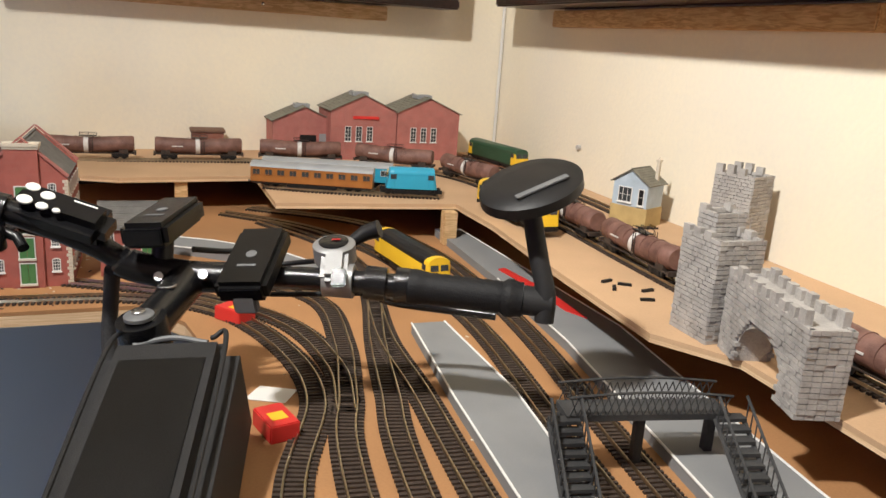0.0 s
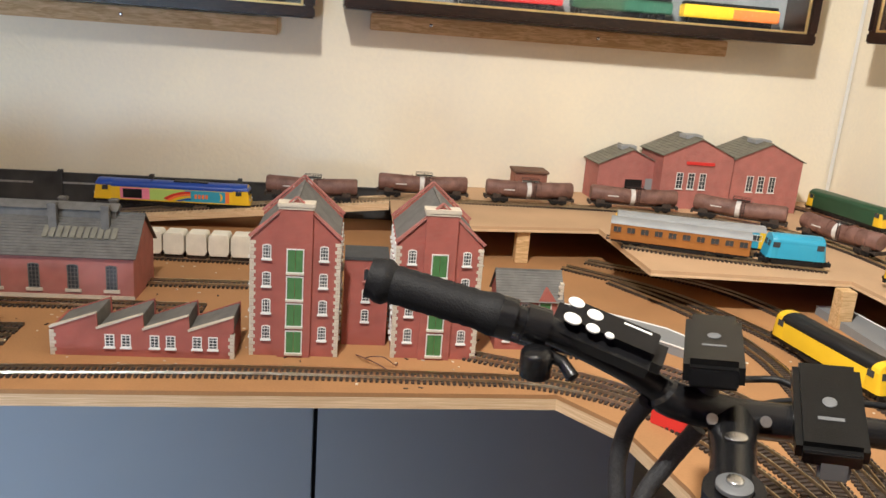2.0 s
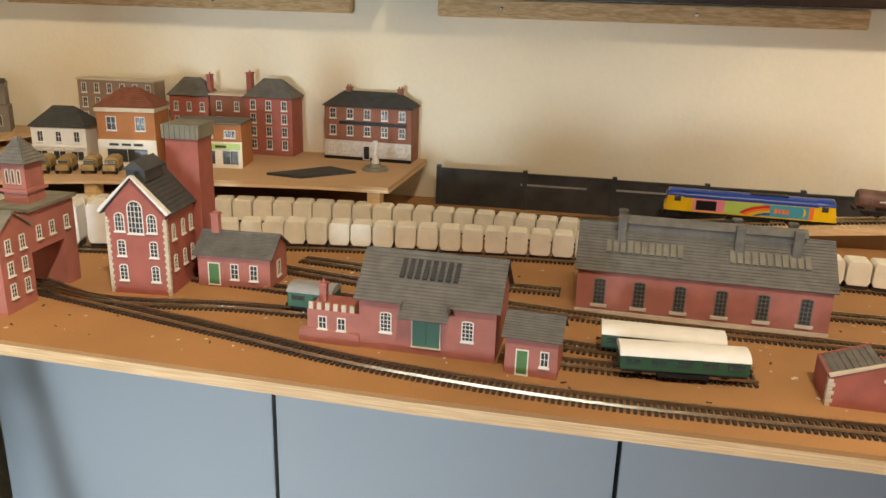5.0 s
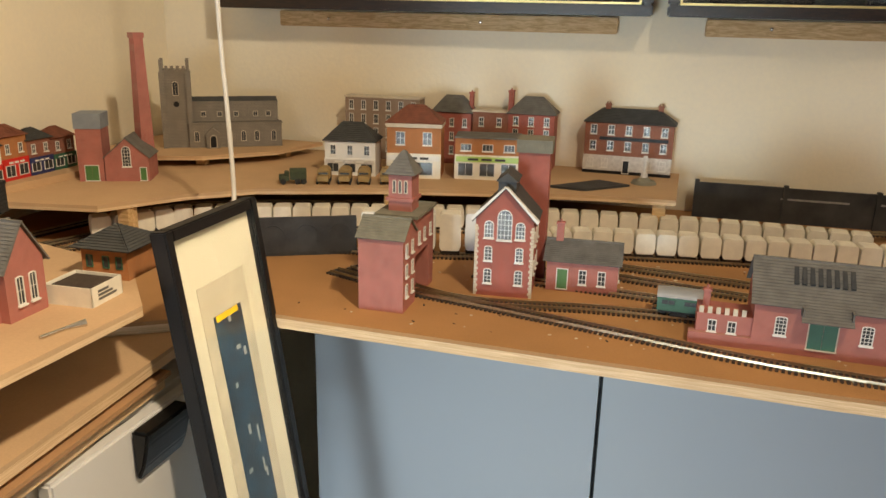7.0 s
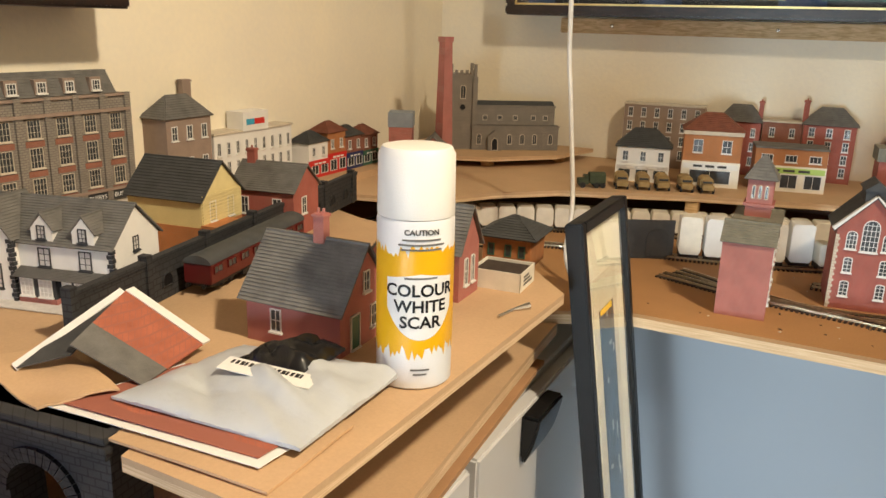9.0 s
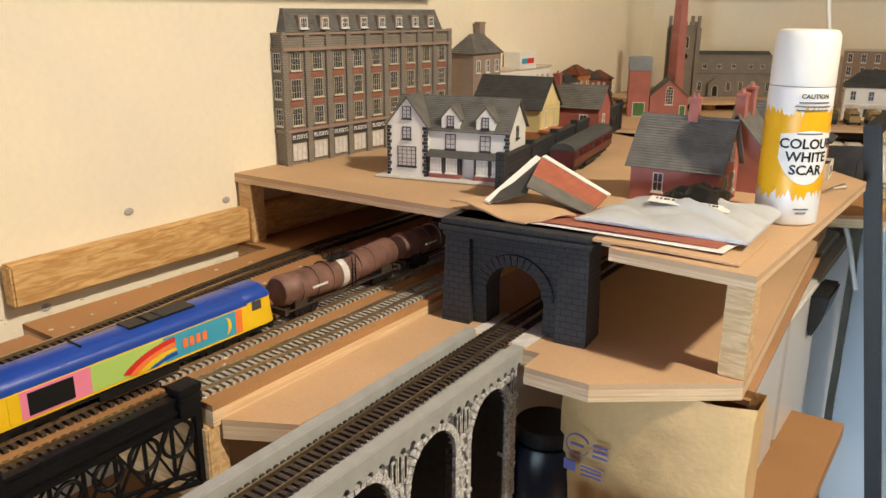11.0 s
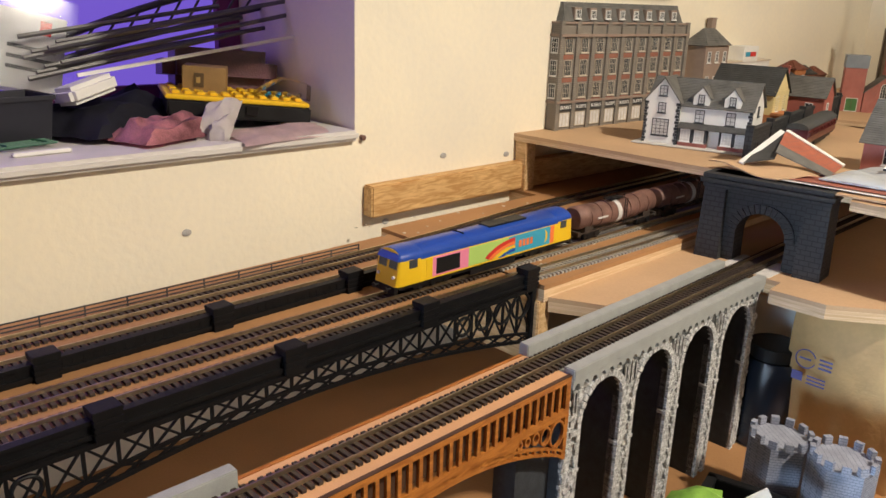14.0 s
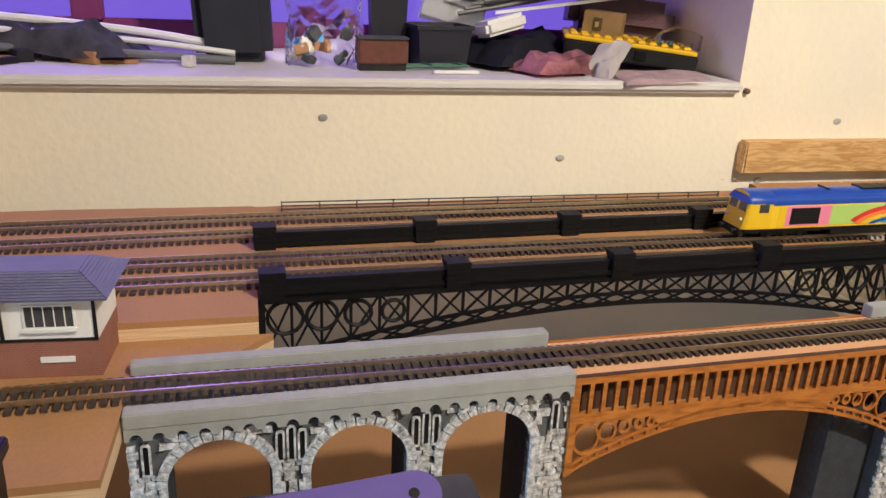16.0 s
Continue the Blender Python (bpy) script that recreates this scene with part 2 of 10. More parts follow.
def mesh_thing(name, bm, material, label, category, group="", kind="", m=None, smooth=False, bevel=0.0):
    ob = new(name, finish(name, bm, material, smooth, bevel))
    if m is not None:
        ob.matrix_world = m
    return tagged(ob, label, category, group, kind)


def setting(name, bm, material, label, category="", bevel=0.0):
    return mesh_thing(name, bm, material, label, category or name.split("_")[0], kind="structure", bevel=bevel)

# ---- the room ----
WX, WY, EX, SY, CZ = -2.71, 2.800, 0.350, -1.9, 2.38
SKEW = 2.69


def north(x):
    """Where the face of the slightly skewed north wall stands."""
    return 2.745 + 0.047 * (x + 0.7)


BASE, TOWN, DECK, UPPER = 0.93, 1.004, 1.016, 0.995
YARD = 0.916  # lower boards that carry the viaduct line
bm = bmesh.new(); box(bm, WX - 0.3, EX + 0.15, SY - 0.15, WY + 0.15, -0.1, 0)
setting("floor", bm, FLOOR, "pale grey smooth floor of the room", "floor")
bm = bmesh.new(); box(bm, WX - 0.3, EX + 0.15, SY - 0.15, WY + 0.15, CZ, CZ + 0.1)
setting("ceiling", bm, CEILING, "plain white painted ceiling", "ceiling")
bm = bmesh.new(); poly(bm, [(WX - 0.3, north(WX - 0.3)), (EX + 0.15, north(EX + 0.15)), (EX + 0.15, WY + 0.15), (WX - 0.3, WY + 0.15)], 0, CZ)
setting("wall_north", bm, PLASTER, "cream painted plaster wall with small marks", "wall")
bm = bmesh.new(); box(bm, EX, EX + 0.15, SY, WY, 0, CZ)
setting("wall_east", bm, PLASTER, "cream painted plaster wall", "wall")
bm = bmesh.new(); box(bm, WX - 0.3, EX + 0.15, SY - 0.15, SY, 0, CZ)
setting("wall_south", bm, PLASTER, "cream painted plaster wall", "wall")
WIN_S, WIN_N, SILL, HEAD = -0.62, 0.985, 1.047, 1.75
bm = bmesh.new()
for y0, y1, z0, z1 in ((SY, WIN_S, 0, CZ), (WIN_N, WY, 0, CZ), (WIN_S, WIN_N, 0, SILL - 0.008), (WIN_S, WIN_N, HEAD, CZ)):
    box(bm, WX - 0.3, WX, y0, y1, z0, z1)
setting("wall_west", bm, PLASTER, "cream painted plaster wall with a window recess", "wall")

BOARD = [(-2.655, 0.985), (-2.388, 0.985), (-2.392, 1.70), (-2.125, 1.88), (-2.05, 1.918), (-1.40, 1.914), (-0.46, 1.940), (-0.41, 1.875),
         (-0.385, 1.76), (-0.385, 1.45), (-0.385, -0.6), (0.349, -0.6), (0.349, north(0.349) - 0.001), (-2.71, north(-2.71) - 0.001), (-2.71, 1.285), (-2.655, 1.285)]


def board(name, pts, top, t, label, mdf=MDF):
    ob = thing(name, Matrix(), label, "baseboard", kind="structure")
    bm = bmesh.new(); poly(bm, pts, top - 0.005, top)
    part("top_sheet", bm, mdf, ob)
    bm = bmesh.new(); poly(bm, pts, top - t, top - 0.005)
    part("plywood", bm, PLY, ob, "pale layered plywood edge")
    return ob


board("baseboard_1", BOARD, BASE, 0.018, "brown hardboard railway baseboard with pale plywood edge")
board("baseboard_2", [(-2.352, -0.6), (-2.347, 0.385), (-2.612, 0.385), (-2.616, 0.20), (-2.608, -0.05), (-2.614, -0.6)], BASE, 0.018, "brown hardboard baseboard beside the black bridge")
board("baseboard_3", [(-2.387, 0.992), (-2.335, 1.02), (-2.330, 1.235), (-2.252, 1.235), (-2.250, 1.203), (-2.19, 1.205), (-2.088, 1.283), (-2.112, 1.60), (-2.126, 1.80), (-2.13, 1.87), (-2.391, 1.695)], YARD, 0.016, "pale lower baseboard round the tunnel portal", MDF_PALE)
board("baseboard_4", [(-2.351, -0.6), (-2.19, -0.6), (-2.19, 0.303), (-2.30, 0.306), (-2.31, 0.36), (-2.346, 0.395)], YARD, 0.016, "brown lower baseboard under the signal box")
TOWN_PTS = [(-1.578, 2.450), (-1.70, 2.438), (-1.877, 2.403), (-2.072, 2.346), (-2.270, 2.262), (-2.356, 2.177), (-2.428, 2.060), (-2.62, 2.02), (-2.71, 1.99), (-2.71, north(-2.71) - 0.001), (-1.578, north(-1.578) - 0.001)]
board("town_deck", TOWN_PTS, TOWN, 0.010, "curved hardboard deck on posts carrying the town", MDF_PALE)
LEFT_PTS = [(-2.71, 1.288), (-2.215, 1.300), (-2.205, 1.262), (-2.083, 1.258), (-2.070, 1.70), (-2.16, 1.80), (-2.42, 1.86), (-2.705, 1.985), (-2.71, 1.985)]
board("west_deck", LEFT_PTS, DECK, 0.011, "pale hardboard deck over the hidden tracks", MDF_PALE)
UP_PTS = [(-0.62, 2.46), (-0.50, 2.42), (-0.27, 2.445), (-0.265, 2.21), (0.030, 2.195), (0.035, 2.05), (0.020, 1.79), (0.014, 1.60), (0.062, 1.525), (0.058, 1.37), (0.058, -0.6), (0.349, -0.6), (0.349, north(0.349) - 0.001), (-0.62, north(-0.62) - 0.001)]
board("upper_deck", UP_PTS, UPPER, 0.009, "raised hardboard deck with pale pine edge along two walls", MDF_PALE)

RAMP = thing("ramp_board", Matrix(), "sloping pale board carrying the track up to the upper deck", "ramp", kind="structure")
bm = bmesh.new(); prism(bm, [(-1.18, 0.926), (-0.622, 0.982), (-0.622, 0.994), (-1.18, 0.936)], 2.565, 2.640)
part("plywood", bm, PLY, RAMP)

# fascia and posts below the decks
def post(x, y, z0, z1, w=0.018, d=0.018):
    bm = bmesh.new(); box(bm, x - w / 2, x + w / 2, y - d / 2, y + d / 2, z0, z1)
    return mesh_thing("deck_post", bm, PINE, "square pine post holding up a deck", "post", "deck posts", m=None, bevel=0.001)


for x, y, zt in ((-1.605, 2.466, TOWN - .010), (-2.06, 2.366, TOWN - .010), (-2.415, 2.11, TOWN - .010), (-2.100, 1.296, DECK - .011), (-2.375, 1.306, DECK - .011),
                 (-2.695, 1.30, DECK - .011), (-0.40, 2.45, UPPER - .009), (0.015, 2.182, UPPER - .009)):
    post(x, y, YARD if -2.388 < x < -2.07 and y < 1.4 else BASE, zt, 0.022, 0.022)
bm = bmesh.new(); box(bm, -2.71, -2.69, 0.998, 1.75, 0.932, 0.974)
mesh_thing("wall_batten", bm, PINE_Y, "knotty pine batten screwed to the wall", "batten", bevel=0.002)
bm = bmesh.new(); box(bm, -2.66, -2.39, 0.980, 1.000, 0.84, 0.912)
mesh_thing("board_joist", bm, PINE, "rough pine joist under the baseboard end", "joist", bevel=0.0015)

# cabinets below the north board
seams = [-2.118, -1.655, -1.184, -0.724, -0.262]
for a, b in zip(seams, seams[1:]):
    cab = thing("base_cabinet", pose(a, 2.16, 0), "grey lacquered base cabinet with plain door", "cabinet", "cabinets under the board")
    w = b - a
    bm = bmesh.new(); box(bm, 0, w, 0.022, 0.5, 0.02, 0.905)
    part("body", bm, BLACK, cab)
    bm = bmesh.new(); box(bm, 0.003, w - 0.003, 0, 0.02, 0.03, 0.90)
    part("door", bm, GREY_DOOR, cab, "plain grey door", bevel=0.001)

# ---- kits for the small buildings ----
CACHE = {}


def face(w, d, side):
    """From the plane of a facade (x along, z up, looking towards +y) to the building."""
    if side == "S":
        return pose(-w / 2, 0, 0)
    if side == "N":
        return pose(w / 2, d, 0, 0, 0, 180)
    if side == "E":
        return pose(w / 2, 0, 0, 0, 0, 90)
    return pose(-w / 2, d, 0, 0, 0, -90)


def arch_pts(w, h, arch, n=8):
    """Outline of an opening centred on x = 0 from z = 0."""
    if not arch:
        return [(-w / 2, 0), (w / 2, 0), (w / 2, h), (-w / 2, h)]
    rise = w / 2 * arch
    s = h - rise
    return [(-w / 2, 0), (w / 2, 0)] + [(w / 2 * math.cos(a), s + rise * math.sin(a)) for a in [math.pi * k / n for k in range(n + 1)]]


def window(parent, m, u, z, w, h, nx=2, ny=3, arch=0.0, frame=WIN_WHITE, sill=True, pane=PANE, bar=0.0011):
    key = ("win", w, h, nx, ny, arch, frame.name, sill, pane.name, bar)
    if key not in CACHE:
        bm = bmesh.new()
        inner, outer = arch_pts(w - 2 * bar, h - 2 * bar, arch), arch_pts(w, h, arch)
        inner = [(x, zz + bar) for x, zz in inner]
        n = len(inner)
        for i in range(n):
            a, b, c, d = outer[i], outer[(i + 1) % n], inner[(i + 1) % n], inner[i]
            vs = [bm.verts.new((x, y, zz)) for y in (-0.0012, 0.0005) for x, zz in (a, b, c, d)]
            bm.faces.new(vs[:4])
            bm.faces.new((vs[2], vs[3], vs[7], vs[6]))
            bm.faces.new((vs[0], vs[1], vs[5], vs[4]))
        t = bar * 0.55
        for i in range(1, nx):
            x = -w / 2 + w * i / nx
            box(bm, x - t / 2, x + t / 2, -0.0009, 0, bar, h - bar - (w / 2 * arch * 0.3))
        for j in range(1, ny):
            zz = h * j / ny
            box(bm, -w / 2 + bar * 0.8, w / 2 - bar * 0.8, -0.0009, 0, zz - t / 2, zz + t / 2)
        if sill:
            box(bm, -w / 2 - 0.001, w / 2 + 0.001, -0.0028, 0.0004, -0.0016, 0)
        fm = finish("window", bm, frame)
        bm = bmesh.new()
        bm.faces.new([bm.verts.new((x, -0.0004, zz)) for x, zz in inner])
        CACHE[key] = (fm, finish("pane", bm, pane))
    fm, pm = CACHE[key]
    ob = part("window", fm, None, parent, m=m @ pose(u, 0, z))
    part("pane", pm, None, ob)
    return ob


def door(parent, m, u, z, w, h, material, frame=WIN_WHITE, leaves=2, label=""):
    key = ("door", w, h, material.name, frame.name, leaves)
    if key not in CACHE:
        bm = bmesh.new()
        for k in range(leaves):
            a = -w / 2 + w * k / leaves
            box(bm, a + 0.0002, a + w / leaves - 0.0002, -0.0010, 0.0005, 0, h)
        dm = finish("door", bm, material)
        bm = bmesh.new()
        box(bm, -w / 2 - 0.0012, -w / 2, -0.0014, 0, 0, h + 0.0012)
        box(bm, w / 2, w / 2 + 0.0012, -0.0014, 0, 0, h + 0.0012)
        box(bm, -w / 2, w / 2, -0.0014, 0, h, h + 0.0012)
        box(bm, -w / 2 - 0.0015, w / 2 + 0.0015, -0.0024, 0, -0.0015, 0)
        CACHE[key] = (dm, finish("frame", bm, frame))
    dm, fm = CACHE[key]
    ob = part("door", dm, None, parent, label, m=m @ pose(u, 0, z))
    part("frame", fm, None, ob)
    return ob


def slope(bm, p0, p1, q0, q1, rows, t=0.0009):
    """Courses of slates between the eaves p0-p1 and the ridge q0-q1, each lapping the one below."""
    p0, p1, q0, q1 = map(Vector, (p0, p1, q0, q1))
    n = (p1 - p0).cross(q0 - p0).normalized()
    if n.z < 0:
        n = -n
    for i in range(rows):
        a, b = i / rows, (i + 1.25) / rows
        b = min(b, 1.0)
        c = [p0.lerp(q0, a), p1.lerp(q1, a), p1.lerp(q1, b), p0.lerp(q0, b)]
        top = [c[0] + n * t * 2.2, c[1] + n * t * 2.2, c[2] + n * t, c[3] + n * t]
        lo = [v.co for v in []]
        vs = [bm.verts.new(v) for v in c] + [bm.verts.new(v) for v in top]
        for f in ((4, 5, 6, 7), (0, 1, 5, 4), (1, 2, 6, 5), (3, 0, 4, 7), (3, 2, 1, 0), (2, 3, 7, 6)):
            bm.faces.new([vs[k] for k in f])


def gable_roof(parent, w, d, eave, ridge, material, along="x", over=0.003, rows=12, x0=None, y0=0.0, label=""):
    """Two slated slopes. along: the ridge's direction."""
    bm = bmesh.new()
    x0 = -w / 2 if x0 is None else x0
    x1, y1 = x0 + w, y0 + d
    if along == "x":
        ym, k = (y0 + y1) / 2, over * (ridge - eave) / (d / 2)
        slope(bm, (x0 - over, y0 - over, eave - k), (x1 + over, y0 - over, eave - k), (x0 - over, ym, ridge), (x1 + over, ym, ridge), rows)
        slope(bm, (x0 - over, y1 + over, eave - k), (x1 + over, y1 + over, eave - k), (x0 - over, ym, ridge), (x1 + over, ym, ridge), rows)
        box(bm, x0 - over, x1 + over, ym - 0.0015, ym + 0.0015, ridge - 0.0005, ridge + 0.0022)
    else:
        xm, k = (x0 + x1) / 2, over * (ridge - eave) / (w / 2)
        slope(bm, (x0 - over, y0 - over, eave - k), (x0 - over, y1 + over, eave - k), (xm, y0 - over, ridge), (xm, y1 + over, ridge), rows)
        slope(bm, (x1 + over, y0 - over, eave - k), (x1 + over, y1 + over, eave - k), (xm, y0 - over, ridge), (xm, y1 + over, ridge), rows)
        box(bm, xm - 0.0015, xm + 0.0015, y0 - over, y1 + over, ridge - 0.0005, ridge + 0.0022)
    return part("roof", bm, material, parent, label)


def body(parent, w, d, eave, ridge, material, along="x", x0=None, y0=0.0, z0=0.0, name="wall"):
    x0 = -w / 2 if x0 is None else x0
    bm = bmesh.new()
    if ridge <= eave:
        box(bm, x0, x0 + w, y0, y0 + d, z0, eave)
    elif along == "y":
        prism(bm, [(x0, z0), (x0 + w, z0), (x0 + w, eave), (x0 + w / 2, ridge), (x0, eave)], y0, y0 + d)
    else:
        prism(bm, [(y0, z0), (y0 + d, z0), (y0 + d, eave), (y0 + d / 2, ridge), (y0, eave)], -x0 - w, -x0)
        bmesh.ops.rotate(bm, verts=bm.verts, cent=(0, 0, 0), matrix=Matrix.Rotation(radians(90), 3, "Z"))
    return part(name, bm, material, parent)


def hip_roof(parent, w, d, eave, ridge, material, x0=None, y0=0.0, over=0.003, rows=10, flat=0.0):
    x0 = (-w / 2 if x0 is None else x0) - over
    y0, w, d = y0 - over, w + 2 * over, d + 2 * over
    x1, y1, ym, h = x0 + w, y0 + d, y0 + d / 2, min(w, d) / 2
    if flat:
        h = flat
    a, b = (x0 + h, y0 + h, ridge), (x1 - h, y0 + h, ridge)
    c, e = (x1 - h, y1 - h, ridge), (x0 + h, y1 - h, ridge)
    bm = bmesh.new()
    slope(bm, (x0, y0, eave), (x1, y0, eave), a, b, rows)
    slope(bm, (x1, y1, eave), (x0, y1, eave), c, e, rows)
    slope(bm, (x1, y0, eave), (x1, y1, eave), b, c, rows)
    slope(bm, (x0, y1, eave), (x0, y0, eave), e, a, rows)
    if flat or w != d:
        box(bm, a[0] - 0.0006, b[0] + 0.0006, a[1] - 0.0006, e[1] + 0.0006, ridge - 0.001, ridge + 0.0014)
    return part("roof", bm, material, parent)


def chimney(parent, x, y, z0, z1, w=0.008, d=0.008, material=BRICK, pots=1):
    bm = bmesh.new()
    box(bm, x - w / 2, x + w / 2, y - d / 2, y + d / 2, z0, z1)
    box(bm, x - w / 2 - 0.0012, x + w / 2 + 0.0012, y - d / 2 - 0.0012, y + d / 2 + 0.0012, z1 - 0.003, z1 - 0.0008)
    for k in range(pots):
        px = x - w / 2 + w * (k + 0.5) / pots
        tube(bm, [(px, y, z1), (px, y, z1 + 0.004)], [0.0016, 0.0012], 8)
    return part("chimney", bm, material, parent)


def quoins(parent, corners, z1, material=STONE_LIGHT, s=0.0042, step=0.0042):
    """Corner blocks, long and short in turn."""
    bm = bmesh.new()
    for x, y, sx in corners:
        k, z = 0, 0.0
        while z < z1 - step * 0.5:
            l = s * (1.35 if k % 2 else 0.9)
            box(bm, x - sx * l if sx > 0 else x - 0.0008, x + 0.0008 if sx > 0 else x - sx * l, y - 0.0009, y + s * (0.9 if k % 2 else 1.35), z + 0.0003, z + step - 0.0003)
            z += step
            k += 1
    return part("quoin_course", bm, material, parent, "pale alternating corner stones")


def facade(b, m, cols, rows, w, h, nx=2, ny=3, **kw):
    for u in cols:
        for z in rows:
            window(b, m, u, z, w, h, nx, ny, **kw)


# ---- the mills and works on the north board ----
def mill(m, w=0.097, d=0.125, h=0.174):
    b = thing("mill", m, "four storey red brick mill with green loading doors", "mill", "twin mills")
    eave, ridge, bay = h * 0.785, h * 1.045, 0.036
    body(b, w, d, eave - 0.008, 0, BRICK, "y")
    for y in (0.0, d - 0.003):
        bm = bmesh.new(); prism(bm, [(-w / 2, eave - 0.008), (w / 2, eave - 0.008), (w / 2, eave), (0, ridge), (-w / 2, eave)], y, y + 0.003)
        part("gable", bm, BRICK, b)
    S, E, W = face(w, d, "S"), face(w, d, "E"), face(w, d, "W")
    bm = bmesh.new()
    box(bm, -bay / 2, bay / 2, -0.004, 0.012, 0, h * 1.0)
    part("hoist_bay", bm, BRICK, b)
    bm = bmesh.new()
    box(bm, -bay / 2 - 0.002, bay / 2 + 0.002, -0.006, 0.014, h, h + 0.004)
    box(bm, -bay / 2 - 0.001, bay / 2 + 0.001, -0.005, 0.013, h - 0.003, h)
    part("coping", bm, STONE_LIGHT, b, "pale stone coping of the hoist bay")
    bm = bmesh.new()
    for sx in (-1, 1):
        for y in (0.0, d):
            slope(bm, (sx * w / 2, y - 0.0025, eave + 0.001), (sx * w / 2, y + 0.0025, eave + 0.001), (0, y - 0.0025, ridge + 0.002), (0, y + 0.0025, ridge + 0.002), 1, 0.0016)
    part("gable_coping", bm, BRICK_PINK, b)
    gable_roof(b, w - 0.004, d - 0.006, eave - 0.004, ridge - 0.004, SLATE, "y", 0, 14, y0=0.003)
    quoins(b, [(-w / 2, 0, -1), (w / 2, 0, 1)], eave * 0.985)
    zs = [h * k for k in (0.115, 0.295, 0.475, 0.655)]
    facade(b, S, (0.0175, w - 0.0175), zs, 0.0095, 0.0165, 3, 4, arch=0.4)
    for k, z in enumerate((0.035, 0.22, 0.40, 0.58)):
        door(b, S @ pose(0, -0.004, 0), w / 2, h * z, 0.0165, h * 0.145, GREEN, label="green double loading doors")
        bm = bmesh.new(); box(bm, -0.0098, 0.0098, -0.0066, -0.0042, h * z - 0.0030, h * z - 0.0008)
        part("door_sill", bm, STONE_LIGHT, b, "pale stone sill")
    facade(b, W, [d * (k + 0.5) / 6 for k in range(6)], zs, 0.008, 0.016, 2, 4, arch=0.4)
    facade(b, E, [d * (k + 0.5) / 6 for k in range(6)], zs, 0.008, 0.016, 2, 4, arch=0.4)
    bm = bmesh.new()
    box(bm, w / 2 - 0.012, w / 2 - 0.008, d * .4, d * .4 + 0.01, 0, 0.004)
    bm.free()
    return b


m1 = mill(pose(-0.746, 2.024, BASE))
m2 = mill(pose(-0.587, 2.027, BASE))
lk = thing("mill_link", pose(-0.667, 2.062, BASE), "narrow brick link building between the mills", "building")
body(lk, 0.052, 0.05, 0.105, 0.0, BRICK)
facade(lk, face(0.052, 0.05, "S"), (0.026,), (0.03, 0.055), 0.009, 0.015, 2, 4, arch=0.4)
window(lk, face(0.052, 0.05, "S"), 0.026, 0.08, 0.008, 0.016, 1, 1, arch=1.0, frame=BRICK_PINK)
bm = bmesh.new(); box(bm, -0.026, 0.026, -0.001, 0.05, 0.105, 0.109)
part("roof", bm, SLATE_DARK, lk)

# saw-tooth workshop
sw = thing("workshop", pose(-0.906, 2.010, BASE), "red brick workshop with saw-tooth roof", "workshop")
W0, D0, E0, R0 = 0.192, 0.055, 0.031, 0.049
pts = [(-W0 / 2, 0), (W0 / 2, 0)]
for k in range(3, -1, -1):
    a = -W0 / 2 + W0 * k / 4
    pts += [(a + W0 / 4, R0 if k < 4 else R0), (a + W0 / 4 * 0.06, E0)] if k < 3 else [(a + W0 / 4, R0), (a, E0)]
pts = [(-W0 / 2, 0), (W0 / 2, 0), (W0 / 2, R0)]
for k in range(3, -1, -1):
    a = -W0 / 2 + W0 * k / 4
    pts += [(a + 0.001, E0)]
    if k:
        pts += [(a, R0)]
bm = bmesh.new(); prism(bm, pts, 0, 0.0025)
prism(bm, pts, D0 - 0.0025, D0)
box(bm, -W0 / 2, -W0 / 2 + 0.0025, 0, D0, 0, E0)
box(bm, W0 / 2 - 0.0025, W0 / 2, 0, D0, 0, E0)
part("wall", bm, BRICK, sw)
for k in range(4):
    a = -W0 / 2 + W0 * k / 4
    bm = bmesh.new()
    slope(bm, (a, 0.0025, E0 - 0.003), (a, D0 - 0.0025, E0 - 0.003), (a + W0 / 4 - 0.001, 0.0025, R0 - 0.003), (a + W0 / 4 - 0.001, D0 - 0.0025, R0 - 0.003), 8)
    box(bm, a + W0 / 4 - 0.0022, a + W0 / 4 - 0.0008, 0.0025, D0 - 0.0025, E0 - 0.003, R0 - 0.003)
    part("roof_bay", bm, SLATE, sw)
bm = bmesh.new()
for k in range(4):
    a = -W0 / 2 + W0 * k / 4
    slope(bm, (a, -0.0015, E0), (a, 0.004, E0), (a + W0 / 4, -0.0015, R0), (a + W0 / 4, 0.004, R0), 1, 0.0011)
part("coping", bm, STONE_LIGHT, sw, "pale stone coping along the saw-teeth")
quoins(sw, [(-W0 / 2, 0, -1), (W0 / 2, 0, 1)], E0)
facade(sw, face(W0, D0, "S"), (0.061, 0.078, 0.108, 0.125, 0.153, 0.170), (0.011,), 0.010, 0.0145, 2, 4)

# long engine shed
sh = thing("engine_shed", pose(-1.109, 2.186, BASE), "long red brick engine shed with slate roof and vents", "shed")
W0, D0 = 0.293, 0.10
body(sh, W0, D0, 0.060, 0.103, BRICK_PINK, "x")
gable_roof(sh, W0, D0, 0.060, 0.1035, SLATE, "x", 0.004, 16)
facade(sh, face(W0, D0, "S"), [0.028 + 0.0475 * k for k in range(6)], (0.014,), 0.014, 0.033, 3, 6, frame=SLATE, arch=0.3, sill=False)
bm = bmesh.new()
for k in range(6):
    box(bm, -W0 / 2 + 0.018 + 0.0475 * k, -W0 / 2 + 0.038 + 0.0475 * k, -0.002, 0, 0.010, 0.014)
